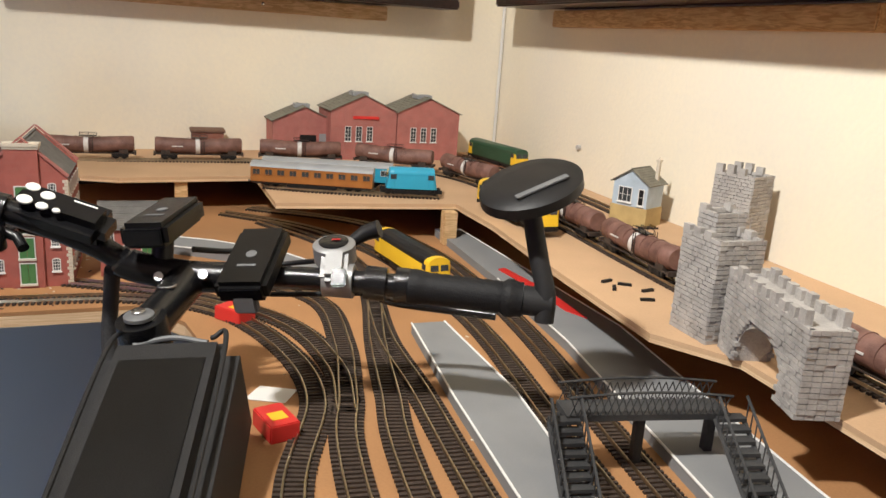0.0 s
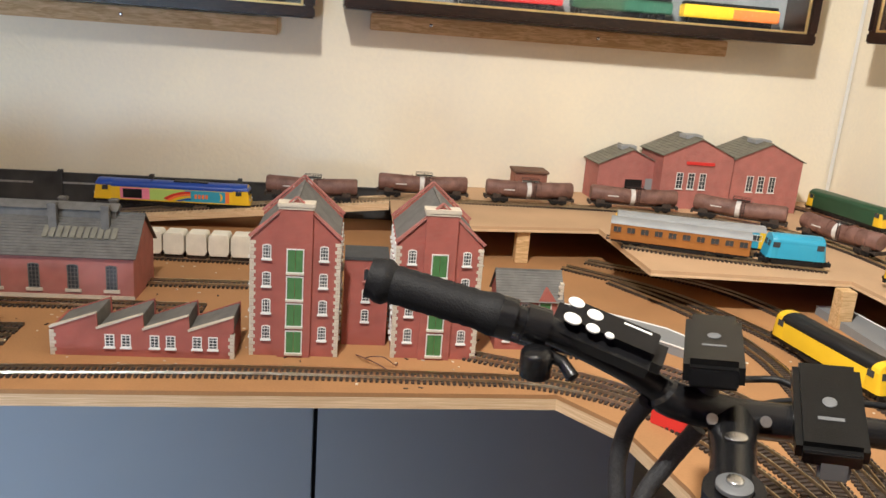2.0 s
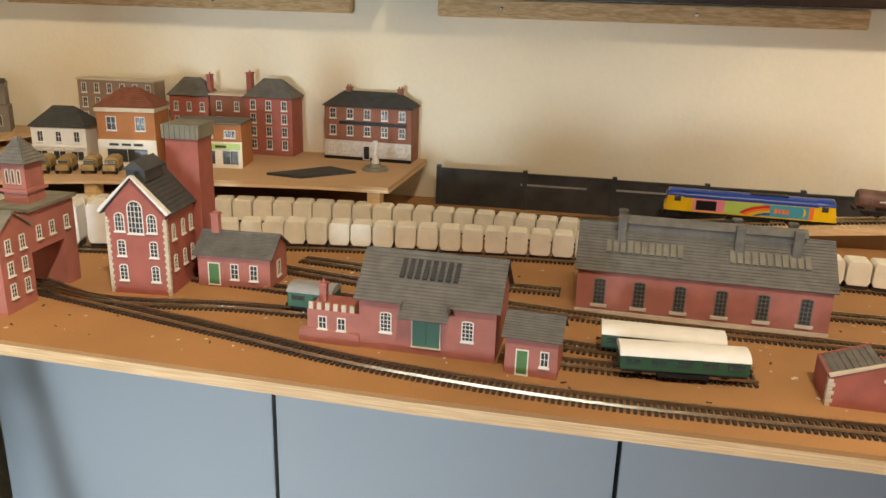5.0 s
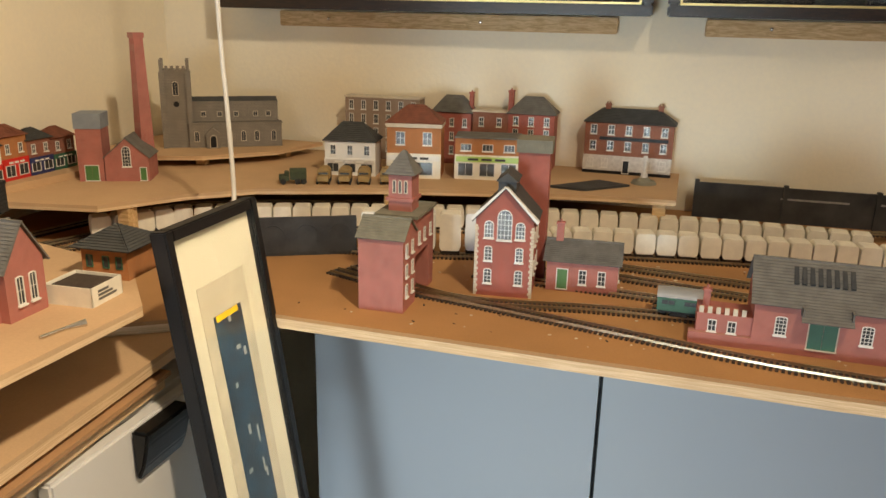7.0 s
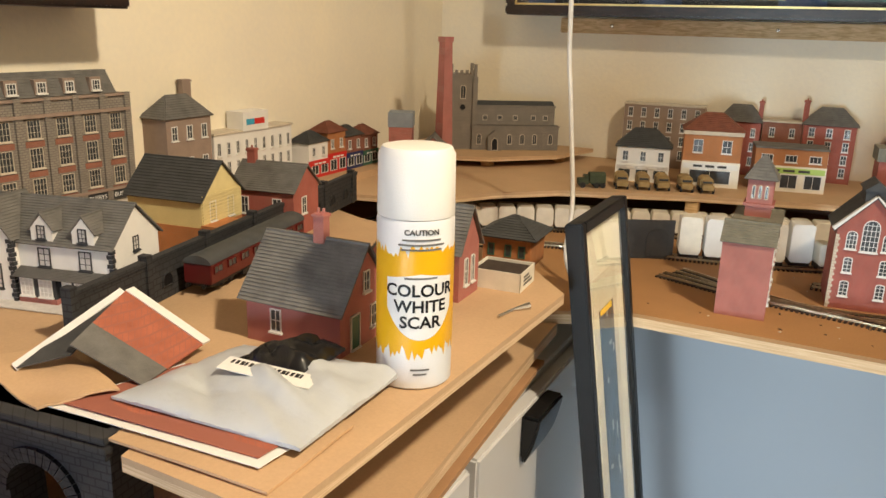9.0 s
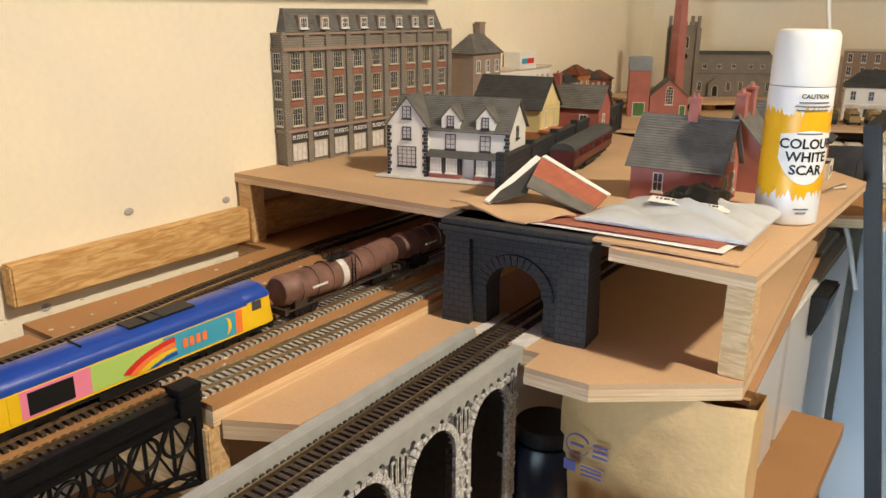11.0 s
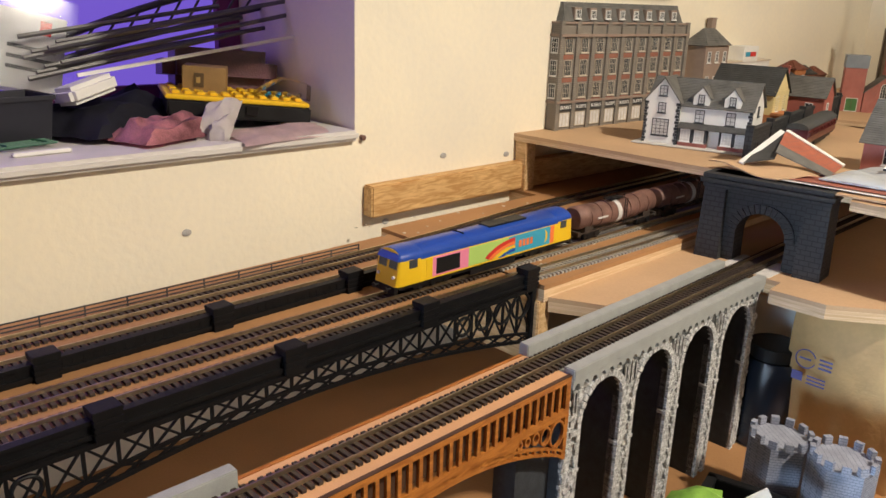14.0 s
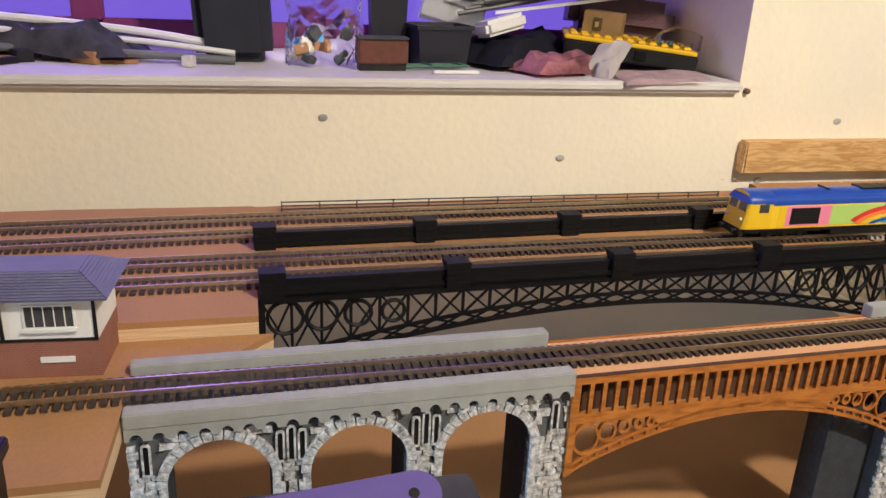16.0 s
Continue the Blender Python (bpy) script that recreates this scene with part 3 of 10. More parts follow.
box(bm, -W0 / 2 - 0.001, W0 / 2 + 0.001, -0.001, 0, 0, 0.006)
part("sill_course", bm, STONE_LIGHT, sh, "pale stone sills")
for a in (-0.115, 0.030):
    bm = bmesh.new()
    for k in range(11):
        x = a + 0.0085 * k
        z0, y0 = 0.0755, 0.0165
        slope(bm, (x, y0, z0), (x + 0.006, y0, z0), (x, y0 + 0.014, z0 + 0.0122), (x + 0.006, y0 + 0.014, z0 + 0.0122), 1, 0.0016)
    part("skylight", bm, SLATE_GREEN, sh, "row of whitened roof lights")
bm = bmesh.new()
box(bm, -0.10, 0.115, D0 / 2 - 0.009, D0 / 2 + 0.009, 0.098, 0.109)
prism(bm, [(-0.012, 0.109), (0.012, 0.109), (0, 0.117)], -0.118, 0.103)
vs = [v for v in bm.verts if v.co.z > 0.1089 and abs(v.co.x) < 0.0125 and (abs(v.co.y + 0.118) < 1e-5 or abs(v.co.y - 0.103) < 1e-5)]
bmesh.ops.rotate(bm, verts=vs, cent=(0, 0, 0), matrix=Matrix.Rotation(radians(90), 3, "Z"))
bmesh.ops.translate(bm, verts=vs, vec=(0, D0 / 2, 0))
part("ridge_vent", bm, SLATE, sh, "raised ridge ventilator")
for x in (-0.098, 0.04, 0.105):
    for y in (0.031, 0.069):
        bm = bmesh.new(); box(bm, x - 0.005, x + 0.005, y - 0.004, y + 0.004, 0.080, 0.119)
        box(bm, x - 0.006, x + 0.006, y - 0.005, y + 0.005, 0.116, 0.118)
        part("smoke_vent", bm, SLATE, sh)

# goods shed with annexe
gs = thing("goods_shed", pose(-1.403, 2.010, BASE), "pink brick goods shed with green door and low annexe", "shed")
W0, D0 = 0.150, 0.088
body(gs, W0, D0, 0.062, 0.100, BRICK_PINK, "x")
gable_roof(gs, W0, D0, 0.062, 0.1005, SLATE, "x", 0.005, 15)
S = face(W0, D0, "S")
facade(gs, S, (0.030, 0.120), (0.022,), 0.013, 0.023, 3, 5, arch=0.3, sill=True)
door(gs, S, 0.075, 0.010, 0.030, 0.036, GREEN_DARK, STONE_LIGHT, 2, "dark green sliding doors")
bm = bmesh.new()
slope(bm, (-0.027, -0.020, 0.047), (0.027, -0.020, 0.047), (-0.027, 0.004, 0.066), (0.027, 0.004, 0.066), 8)
box(bm, -0.026, -0.0245, -0.016, 0, 0.05, 0.062)
box(bm, 0.0245, 0.026, -0.016, 0, 0.05, 0.062)
part("canopy", bm, SLATE, gs)
bm = bmesh.new()
for k in range(8):
    x = -0.035 + 0.0085 * k
    slope(bm, (x, 0.018, 0.0785), (x + 0.005, 0.018, 0.0785), (x, 0.037, 0.0945), (x + 0.005, 0.037, 0.0945), 1, 0.002)
part("skylight", bm, PANE, gs, "dark roof lights with grey bars")
bm = bmesh.new(); box(bm, -W0 / 2 - 0.062, -W0 / 2, 0.004, 0.05, 0, 0.037)
box(bm, -W0 / 2 - 0.07, -W0 / 2, -0.002, 0.01, 0, 0.014)
part("annexe_wall", bm, BRICK_PINK, gs)
bm = bmesh.new()
for k in range(6):
    box(bm, -W0 / 2 - 0.06 + 0.0095 * k, -W0 / 2 - 0.055 + 0.0095 * k, 0.004, 0.007, 0.037, 0.045)
part("parapet", bm, STONE_LIGHT, gs, "pale crenellated annexe parapet")
facade(gs, S @ pose(0, 0.004, 0), (-0.044, -0.022), (0.015,), 0.010, 0.015, 2, 2)
chimney(gs, -W0 / 2 - 0.052, 0.03, 0.037, 0.060, 0.008, 0.008, BRICK_PINK, 1)

# lamp hut
hu = thing("brick_hut", pose(-1.288, 1.991, BASE, 0, 0, -3), "small pink brick hut with green door", "hut")
body(hu, 0.054, 0.044, 0.044, 0.060, BRICK_PINK, "x")
gable_roof(hu, 0.054, 0.044, 0.044, 0.060, SLATE, "x", 0.004, 10)
door(hu, face(0.054, 0.044, "S"), 0.018, 0.002, 0.011, 0.026, GREEN, WIN_WHITE, 1)
window(hu, face(0.054, 0.044, "S"), 0.041, 0.013, 0.009, 0.017, 2, 2)

# cottage with green door
co = thing("yard_office", pose(-1.692, 2.137, BASE, 0, 0, 4), "low pink brick office with green door", "office")
body(co, 0.098, 0.062, 0.046, 0.066, BRICK_PINK, "x")
gable_roof(co, 0.098, 0.062, 0.046, 0.066, SLATE, "x", 0.005, 12)
S = face(0.098, 0.062, "S")
door(co, S, 0.022, 0.004, 0.014, 0.028, GREEN, WIN_WHITE, 1)
facade(co, S, (0.050, 0.076), (0.012,), 0.011, 0.021, 2, 3)
window(co, face(0.098, 0.062, "E"), 0.03, 0.012, 0.012, 0.021, 2, 3)
chimney(co, -0.035, 0.031, 0.05, 0.092, 0.010, 0.009, BRICK_PINK, 1)

# pump house with arched window
ph = thing("pump_house", pose(-1.792, 2.083, BASE, 0, 0, 6), "tall red brick pump house with arched windows", "pump house")
W0, D0 = 0.078, 0.085
body(ph, W0, D0, 0.108, 0.150, BRICK, "y")
gable_roof(ph, W0, D0, 0.108, 0.150, SLATE_DARK, "y", 0.004, 10)
S = face(W0, D0, "S")
window(ph, S, 0.039, 0.080, 0.020, 0.042, 4, 6, arch=1.0)
facade(ph, S, (0.018, 0.060), (0.082,), 0.013, 0.024, 3, 4, arch=0.9)
facade(ph, S, (0.018, 0.060), (0.018, 0.050), 0.011, 0.021, 2, 4, arch=0.5)
facade(ph, face(W0, D0, "E"), (0.018, 0.045, 0.068), (0.030, 0.070), 0.009, 0.020, 2, 4, arch=0.5)
quoins(ph, [(-W0 / 2, 0, -1), (W0 / 2, 0, 1)], 0.10, STONE_LIGHT, 0.0034, 0.0040)
bm = bmesh.new()
for sx in (-1, 1):
    slope(bm, (sx * (W0 / 2 + 0.004), -0.006, 0.106), (sx * (W0 / 2 + 0.004), 0.002, 0.106), (0, -0.006, 0.152), (0, 0.002, 0.152), 1, 0.002)
part("bargeboard", bm, WIN_WHITE, ph)
bm = bmesh.new(); box(bm, -0.012, 0.012, 0.01, 0.055, 0.143, 0.158)
prism(bm, [(-0.015, 0.158), (0.015, 0.158), (0, 0.170)], 0.006, 0.059)
part("ridge_vent", bm, SLATE_DARK, ph)
bm = bmesh.new(); box(bm, 0.006, 0.050, D0 - 0.004, D0 + 0.04, 0, 0.186)
part("water_tower", bm, BRICK, ph)
bm = bmesh.new(); box(bm, 0.003, 0.053, D0 - 0.007, D0 + 0.043, 0.186, 0.204)
for k in range(7):
    box(bm, 0.006 + 0.007 * k, 0.0075 + 0.007 * k, D0 - 0.0085, D0 - 0.007, 0.186, 0.204)
part("water_tank", bm, SLATE_GREEN, ph, "grey-green panelled water tank")

# gate house with clock tower
gh = thing("gate_house", pose(-1.9265, 1.974, BASE, 0, 0, 2), "pink brick gate house with clock tower and archway", "gate house")
W0, D0 = 0.060, 0.052
body(gh, W0, D0, 0.098, 0.118, BRICK_PINK, "x")
gable_roof(gh, W0, D0, 0.098, 0.118, SLATE_GREEN, "x", 0.003, 9)
bm = bmesh.new(); box(bm, -W0 / 2 + 0.006, W0 / 2, D0, D0 + 0.085, 0.062, 0.112)
box(bm, -W0 / 2 + 0.006, W0 / 2, D0 + 0.062, D0 + 0.085, 0, 0.062)
part("bridge_wing", bm, BRICK_PINK, gh)
bm = bmesh.new(); box(bm, -W0 / 2 + 0.003, W0 / 2 + 0.004, D0 - 0.002, D0 + 0.088, 0.112, 0.116)
part("wing_roof", bm, SLATE_GREEN, gh)
E = face(W0, D0, "E")
facade(gh, E, (0.014, 0.038), (0.018, 0.045, 0.072), 0.009, 0.017, 2, 3)
facade(gh, E, (0.068, 0.092, 0.12), (0.075,), 0.009, 0.017, 2, 3)
bm = bmesh.new(); box(bm, -0.014, 0.018, D0 + 0.02, D0 + 0.052, 0.112, 0.165)
box(bm, -0.017, 0.021, D0 + 0.017, D0 + 0.055, 0.130, 0.134)
part("clock_tower", bm, BRICK_PINK, gh)
bm = bmesh.new()
for k in range(4):
    slope(bm, *[Matrix.Translation((0.002, D0 + 0.036, 0)) @ (Matrix.Rotation(radians(90 * k), 4, "Z") @ Vector(v)) for v in ((-0.020, -0.020, 0.165), (0.020, -0.020, 0.165), (-0.001, -0.001, 0.195), (0.001, -0.001, 0.195))], 8)
part("spire", bm, SLATE, gh)
facade(gh, pose(-0.014, D0 + 0.02, 0), (0.008, 0.016, 0.024), (0.140,), 0.005, 0.018, 1, 1, arch=1.0, frame=STONE_LIGHT, sill=False)

# ---- track ----
def track(pts, label="model railway track with brown sleepers", z=BASE, sleepers=SLEEPER, gauge=0.0155, pitch=0.0064, group="tracks"):
    """Two rails on sleepers along a smooth line in plan."""
    line = smooth_line([(x, y, z) if not isinstance(z, (list, tuple)) else (x, y, z[i]) for i, (x, y) in enumerate(pts)], 10)
    t = thing("railway_track", Matrix(), label, "track", group)
    bm = bmesh.new()
    left = 0.0
    for a, b in zip(line, line[1:]):
        d = (b - a).length
        if d < 1e-6:
            continue
        ang = math.atan2(b.y - a.y, b.x - a.x)
        s = left
        while s < d:
            p = a.lerp(b, s / d)
            box(bm, -0.0017, 0.0017, -gauge * 0.98, gauge * 0.98, 0, 0.0026, Matrix.Translation(p) @ Matrix.Rotation(ang, 4, "Z"))
            s += pitch
        left = s - d
    tagged(part("sleeper_strip", bm, sleepers, t), kind="stuff")
    for side in (-1, 1):
        bm = bmesh.new()
        prev = None
        for i, p in enumerate(line):
            d = (line[min(i + 1, len(line) - 1)] - line[max(i - 1, 0)]).normalized()
            n = Vector((-d.y, d.x, 0)) * side
            c = p + n * gauge / 2 * 1.06
            ring = [bm.verts.new(c + n * dx + Vector((0, 0, dz))) for dx, dz in ((-0.0011, 0.0024), (0.0011, 0.0024), (0.0007, 0.0054), (-0.0007, 0.0054))]
            if prev:
                for k in range(4):
                    bm.faces.new((prev[k], prev[(k + 1) % 4], ring[(k + 1) % 4], ring[k]))
            prev = ring
        part("rail", bm, BRASS, t)
    return t


# north board tracks
track([(-2.05, 2.10), (-1.93, 2.06), (-1.80, 2.035), (-1.62, 2.00), (-1.45, 1.968), (-1.25, 1.955), (-1.05, 1.962), (-0.8, 1.975), (-0.6, 1.972), (-0.47, 1.962), (-0.37, 1.90), (-0.315, 1.78), (-0.302, 1.65), (-0.346, 1.50), (-0.365, 1.3), (-0.365, 0.9)])
track([(-2.03, 2.13), (-1.85, 2.05), (-1.66, 2.075), (-1.52, 2.085)])
track([(-1.85, 2.16), (-1.6, 2.145), (-1.35, 2.12), (-1.25, 2.075), (-1.06, 2.078)])
track([(-1.28, 2.03), (-1.20, 2.032), (-1.06, 2.045)])
track([(-1.75, 2.235), (-1.45, 2.19), (-1.2, 2.165), (-0.95, 2.165), (-0.87, 2.165)])
track([(-1.65, 2.27), (-1.4, 2.245), (-1.28, 2.245)])
track([(-0.97, 2.26), (-0.8, 2.265)])
track([(-2.45, 2.0), (-2.3, 2.14), (-2.12, 2.19), (-1.9, 2.235), (-1.7, 2.315), (-1.45, 2.36), (-1.2, 2.385), (-0.75, 2.375), (-0.52, 2.345)])
track([(-2.5, 2.03), (-2.36, 2.22), (-2.1, 2.33), (-1.8, 2.42), (-1.5, 2.455), (-1.0, 2.45)])
track([(-2.56, 2.0), (-2.4, 2.3), (-2.1, 2.42), (-1.8, 2.5), (-1.5, 2.53), (-1.15, 2.525), (-0.95, 2.52)])
track([(-2.62, 2.0), (-2.5, 2.35), (-2.2, 2.5), (-1.8, 2.58), (-1.5, 2.60), (-1.1, 2.605), (-0.7, 2.60), (-0.35, 2.60), (-0.1, 2.585), (0.05, 2.52), (0.13, 2.38), (0.145, 2.1), (0.135, 1.7), (0.135, 0.9)],
      z=[0.93, 0.93, 0.93, 0.93, 0.931, 0.9445, 0.9860, UPPER, UPPER, UPPER, UPPER, UPPER, UPPER, UPPER], label="brown sleepered track rising onto the upper deck")
track([(0.17, 2.755), (0.24, 2.70), (0.283, 2.5), (0.29, 2.2), (0.28, 2.0)], z=UPPER)
track([(-0.265, 2.335), (-0.20, 2.305), (-0.10, 2.272), (0.015, 2.243)], z=UPPER)
# station tracks on the east leg
track([(-0.335, 0.9), (-0.300, 1.49), (-0.272, 1.65), (-0.25, 1.78), (-0.25, 1.92), (-0.33, 2.02), (-0.44, 2.06)])
track([(-0.29, 0.9), (-0.256, 1.478), (-0.232, 1.649), (-0.21, 1.78), (-0.18, 1.92), (-0.165, 2.05), (-0.19, 2.2), (-0.27, 2.35)])
track([(-0.24, 0.9), (-0.213, 1.468), (-0.203, 1.643), (-0.20, 1.78), (-0.18, 1.92)])
track([(-0.16, 0.9), (-0.116, 1.445), (-0.084, 1.755), (-0.088, 1.92), (-0.116, 2.12), (-0.2, 2.3), (-0.33, 2.42)])
track([(-0.12, 0.9), (-0.072, 1.435), (-0.032, 1.746), (-0.022, 1.95), (-0.032, 2.138), (-0.10, 2.33), (-0.28, 2.46)])
track([(-0.28, 1.62), (-0.27, 1.72), (-0.3, 1.85), (-0.4, 1.965), (-0.55, 2.04)])
# west leg tracks over the bridges and under the deck
track([(-2.61, 2.0), (-2.605, 1.3), (-2.578, 0.95), (-2.565, 0.4), (-2.555, 0.1), (-2.54, -0.5)])
track([(-2.545, 1.9), (-2.54, 1.3), (-2.527, 0.95), (-2.518, 0.4), (-2.505, 0.1), (-2.49, -0.5)])
track([(-2.460, 0.98), (-2.458, 0.7), (-2.452, 0.26), (-2.45, 0.2)])
track([(-2.417, 0.98), (-2.415, 0.7), (-2.408, 0.26), (-2.405, 0.2)])
track([(-2.462, 1.9), (-2.462, 1.3), (-2.460, 0.98)], sleepers=SLEEPER_GREY, label="track with pale grey sleepers")
track([(-2.415, 1.6), (-2.412, 1.2), (-2.417, 0.98)], sleepers=SLEEPER_GREY, label="track with pale grey sleepers")
track([(-2.45, 0.2), (-2.445, -0.5)], sleepers=SLEEPER_GREY, label="track with pale grey sleepers")
track([(-2.405, 0.2), (-2.41, -0.5)], sleepers=SLEEPER_GREY, label="track with pale grey sleepers")
track([(-2.31, 1.9), (-2.305, 1.45), (-2.300, 1.24), (-2.291, 0.87), (-2.283, 0.59), (-2.276, 0.306), (-2.270, 0.1), (-2.265, -0.5)], z=[YARD + 0.001, YARD + 0.001, YARD + 0.001, 0.9132, 0.9132, YARD + 0.0005, YARD + 0.001, YARD + 0.001])

# ---- rolling stock ----
def wheelset(parent, x, y, z, r=0.0058, g=0.0155):
    bm = bmesh.new()
    for s in (-1, 1):
        tube(bm, [(x, y + s * g / 2 - 0.0012, z), (x, y + s * g / 2 + 0.0012, z)], r, 16)
        tube(bm, [(x, y + s * g / 2 - 0.0018 * s, z), (x, y + s * g / 2 - 0.0012 * s, z)], r + 0.0009, 16)
    tube(bm, [(x, y - g / 2, z), (x, y + g / 2, z)], 0.001, 8)
    return part("wheelset", bm, BLACK, parent, smooth=True)


def bogie(parent, x, length=0.036, z=0.0112, axles=2):
    bm = bmesh.new()
    for s in (-1, 1):
        y = s * 0.0108
        box(bm, x - length / 2, x + length / 2, y - 0.0012, y + 0.0012, z - 0.0025, z + 0.0035)
        for k in range(axles):
            a = x - length / 2 + length * (k + 0.5) / axles
            box(bm, a - 0.0026, a + 0.0026, y - 0.002, y + 0.002, z - 0.004, z + 0.002)
    box(bm, x - 0.006, x + 0.006, -0.011, 0.011, z, z + 0.003)
    b = part("bogie", bm, BLACK, parent)
    for k in range(axles):
        wheelset(b, x - length / 2 + length * (k + 0.5) / axles, 0, z)
    return b


def place(x, y, z, heading):
    return pose(x, y, z + 0.0 if z else 0, 0, 0, heading)


def tanker(m, L=0.168):
    t = thing("tank_wagon", m, "weathered rusty brown bogie tank wagon", "tank wagon", "oil train")
    bm = bmesh.new()
    zc, r = 0.0315, 0.0148
    xs = [-L / 2 + 0.003, -L / 2 + 0.006, -L / 4, -0.012, 0, 0.012, L / 4, L / 2 - 0.006, L / 2 - 0.003]
    dz = [0.0015, 0.0015, 0, -0.0015, -0.0018, -0.0015, 0, 0.0015, 0.0015]
    tube(bm, [(x, 0, zc + d) for x, d in zip(xs, dz)], [r * 0.86, r, r, r, r, r, r, r, r * 0.86], 24)
    part("tank", bm, RUST, t, smooth=True)
    for x in (-L * 0.36, -L * 0.24, -L * 0.12, L * 0.12, L * 0.24, L * 0.36):
        bm = bmesh.new()
        tube(bm, [(x - 0.0006, 0, zc), (x + 0.0006, 0, zc)], r + 0.0008, 24)
        part("hoop", bm, RUST, t, smooth=True)
    bm = bmesh.new()
    tube(bm, [(-0.0065, 0, zc - 0.0015), (0.0015, 0, zc - 0.0015)], r + 0.0006, 24)
    part("spill_stain", bm, STAIN, t, "pale spill band round the tank", smooth=True)
    bm = bmesh.new()
    box(bm, -L / 2, L / 2, -0.0045, 0.0045, 0.0135, 0.0175)
    for x in (-L / 2, L / 2 - 0.004):
        box(bm, x, x + 0.004, -0.013, 0.013, 0.013, 0.0185)
    for x in (-L * 0.37, L * 0.37):
        box(bm, x - 0.008, x + 0.008, -0.012, 0.012, 0.0150, 0.0235)
    box(bm, -L / 2, L / 2, -0.0125, -0.0112, 0.0150, 0.0165)
    box(bm, -L / 2, L / 2, 0.0112, 0.0125, 0.0150, 0.0165)
    part("underframe", bm, SLEEPER, t)
    bm = bmesh.new()
    box(bm, -0.014, 0.016, -0.006, 0.006, 0.0465, 0.0475)
    for x in (-0.014, 0.001, 0.0155):
        for y in (-0.006, 0.006):
            box(bm, x, x + 0.0006, y - 0.0003, y + 0.0003, 0.0475, 0.0525)
    for y in (-0.0062, 0.0058):
        box(bm, -0.014, 0.016, y, y + 0.0005, 0.0518, 0.0525)
    for s in (-1, 1):
        for dx in (0.004, 0.009):
            box(bm, dx, dx + 0.0007, s * 0.0158 - 0.0004, s * 0.0158 + 0.0004, 0.0165, 0.048)
        for k in range(7):
            box(bm, 0.004, 0.0095, s * 0.0158 - 0.0003, s * 0.0158 + 0.0003, 0.019 + 0.004 * k, 0.0195 + 0.004 * k)
    part("walkway", bm, BLACK, t, "black top walkway and ladders")
    for x in (-L * 0.33, L * 0.33):
        bogie(t, x, 0.030)
    bm = bmesh.new(); box(bm, -L * 0.30, -L * 0.18, -r - 0.0012, -r - 0.0002, zc - 0.001, zc + 0.001)
    part("lettering", bm, STAIN, t)
    return t


def side_panel(parent, name, x0, x1, z0, z1, w, material, label="", out=0.0004):
    bm = bmesh.new()
    for s in (-1, 1):
        box(bm, x0, x1, *sorted((s * w / 2, s * (w / 2 + out))), z0, z1)
    return part(name, bm, material, parent, label)


def loco_body(L, w, z0, z1, zr, nose=0.006, cut=0.0):
    """Slab sides, rounded roof, raked cab ends."""
    prof = [(-w / 2, z0), (-w / 2, z1)] + [(-w / 2 * math.cos(a), z1 + (zr - z1) * math.sin(a)) for a in [math.pi * k / 8 for k in range(1, 8)]] + [(w / 2, z1), (w / 2, z0)]
    bm = bmesh.new()
    stations = [(-L / 2, 0.86, 0), (-L / 2 + nose * 0.5, 0.95, 0), (-L / 2 + nose, 1, 0), (L / 2 - nose, 1, 0), (L / 2 - nose * 0.5, 0.95, 0), (L / 2, 0.86, 0)]
    rings = []
    for i, (x, k, _) in enumerate(stations):
        ring = []
        for y, z in prof:
            rake = (z - z0) / (zr - z0) * nose * 0.9 if i in (0, 5) else ((z - z0) / (zr - z0) * nose * 0.35 if i in (1, 4) else 0)
            ring.append(bm.verts.new((x + (rake if i < 3 else -rake), y * k, z)))
        rings.append(ring)
    n = len(prof)
    for a, b in zip(rings, rings[1:]):
        for k in range(n):
            bm.faces.new((a[k], a[(k + 1) % n], b[(k + 1) % n], b[k]))
    bm.faces.new(rings[0])
    bm.faces.new(rings[-1][::-1])
    return bm


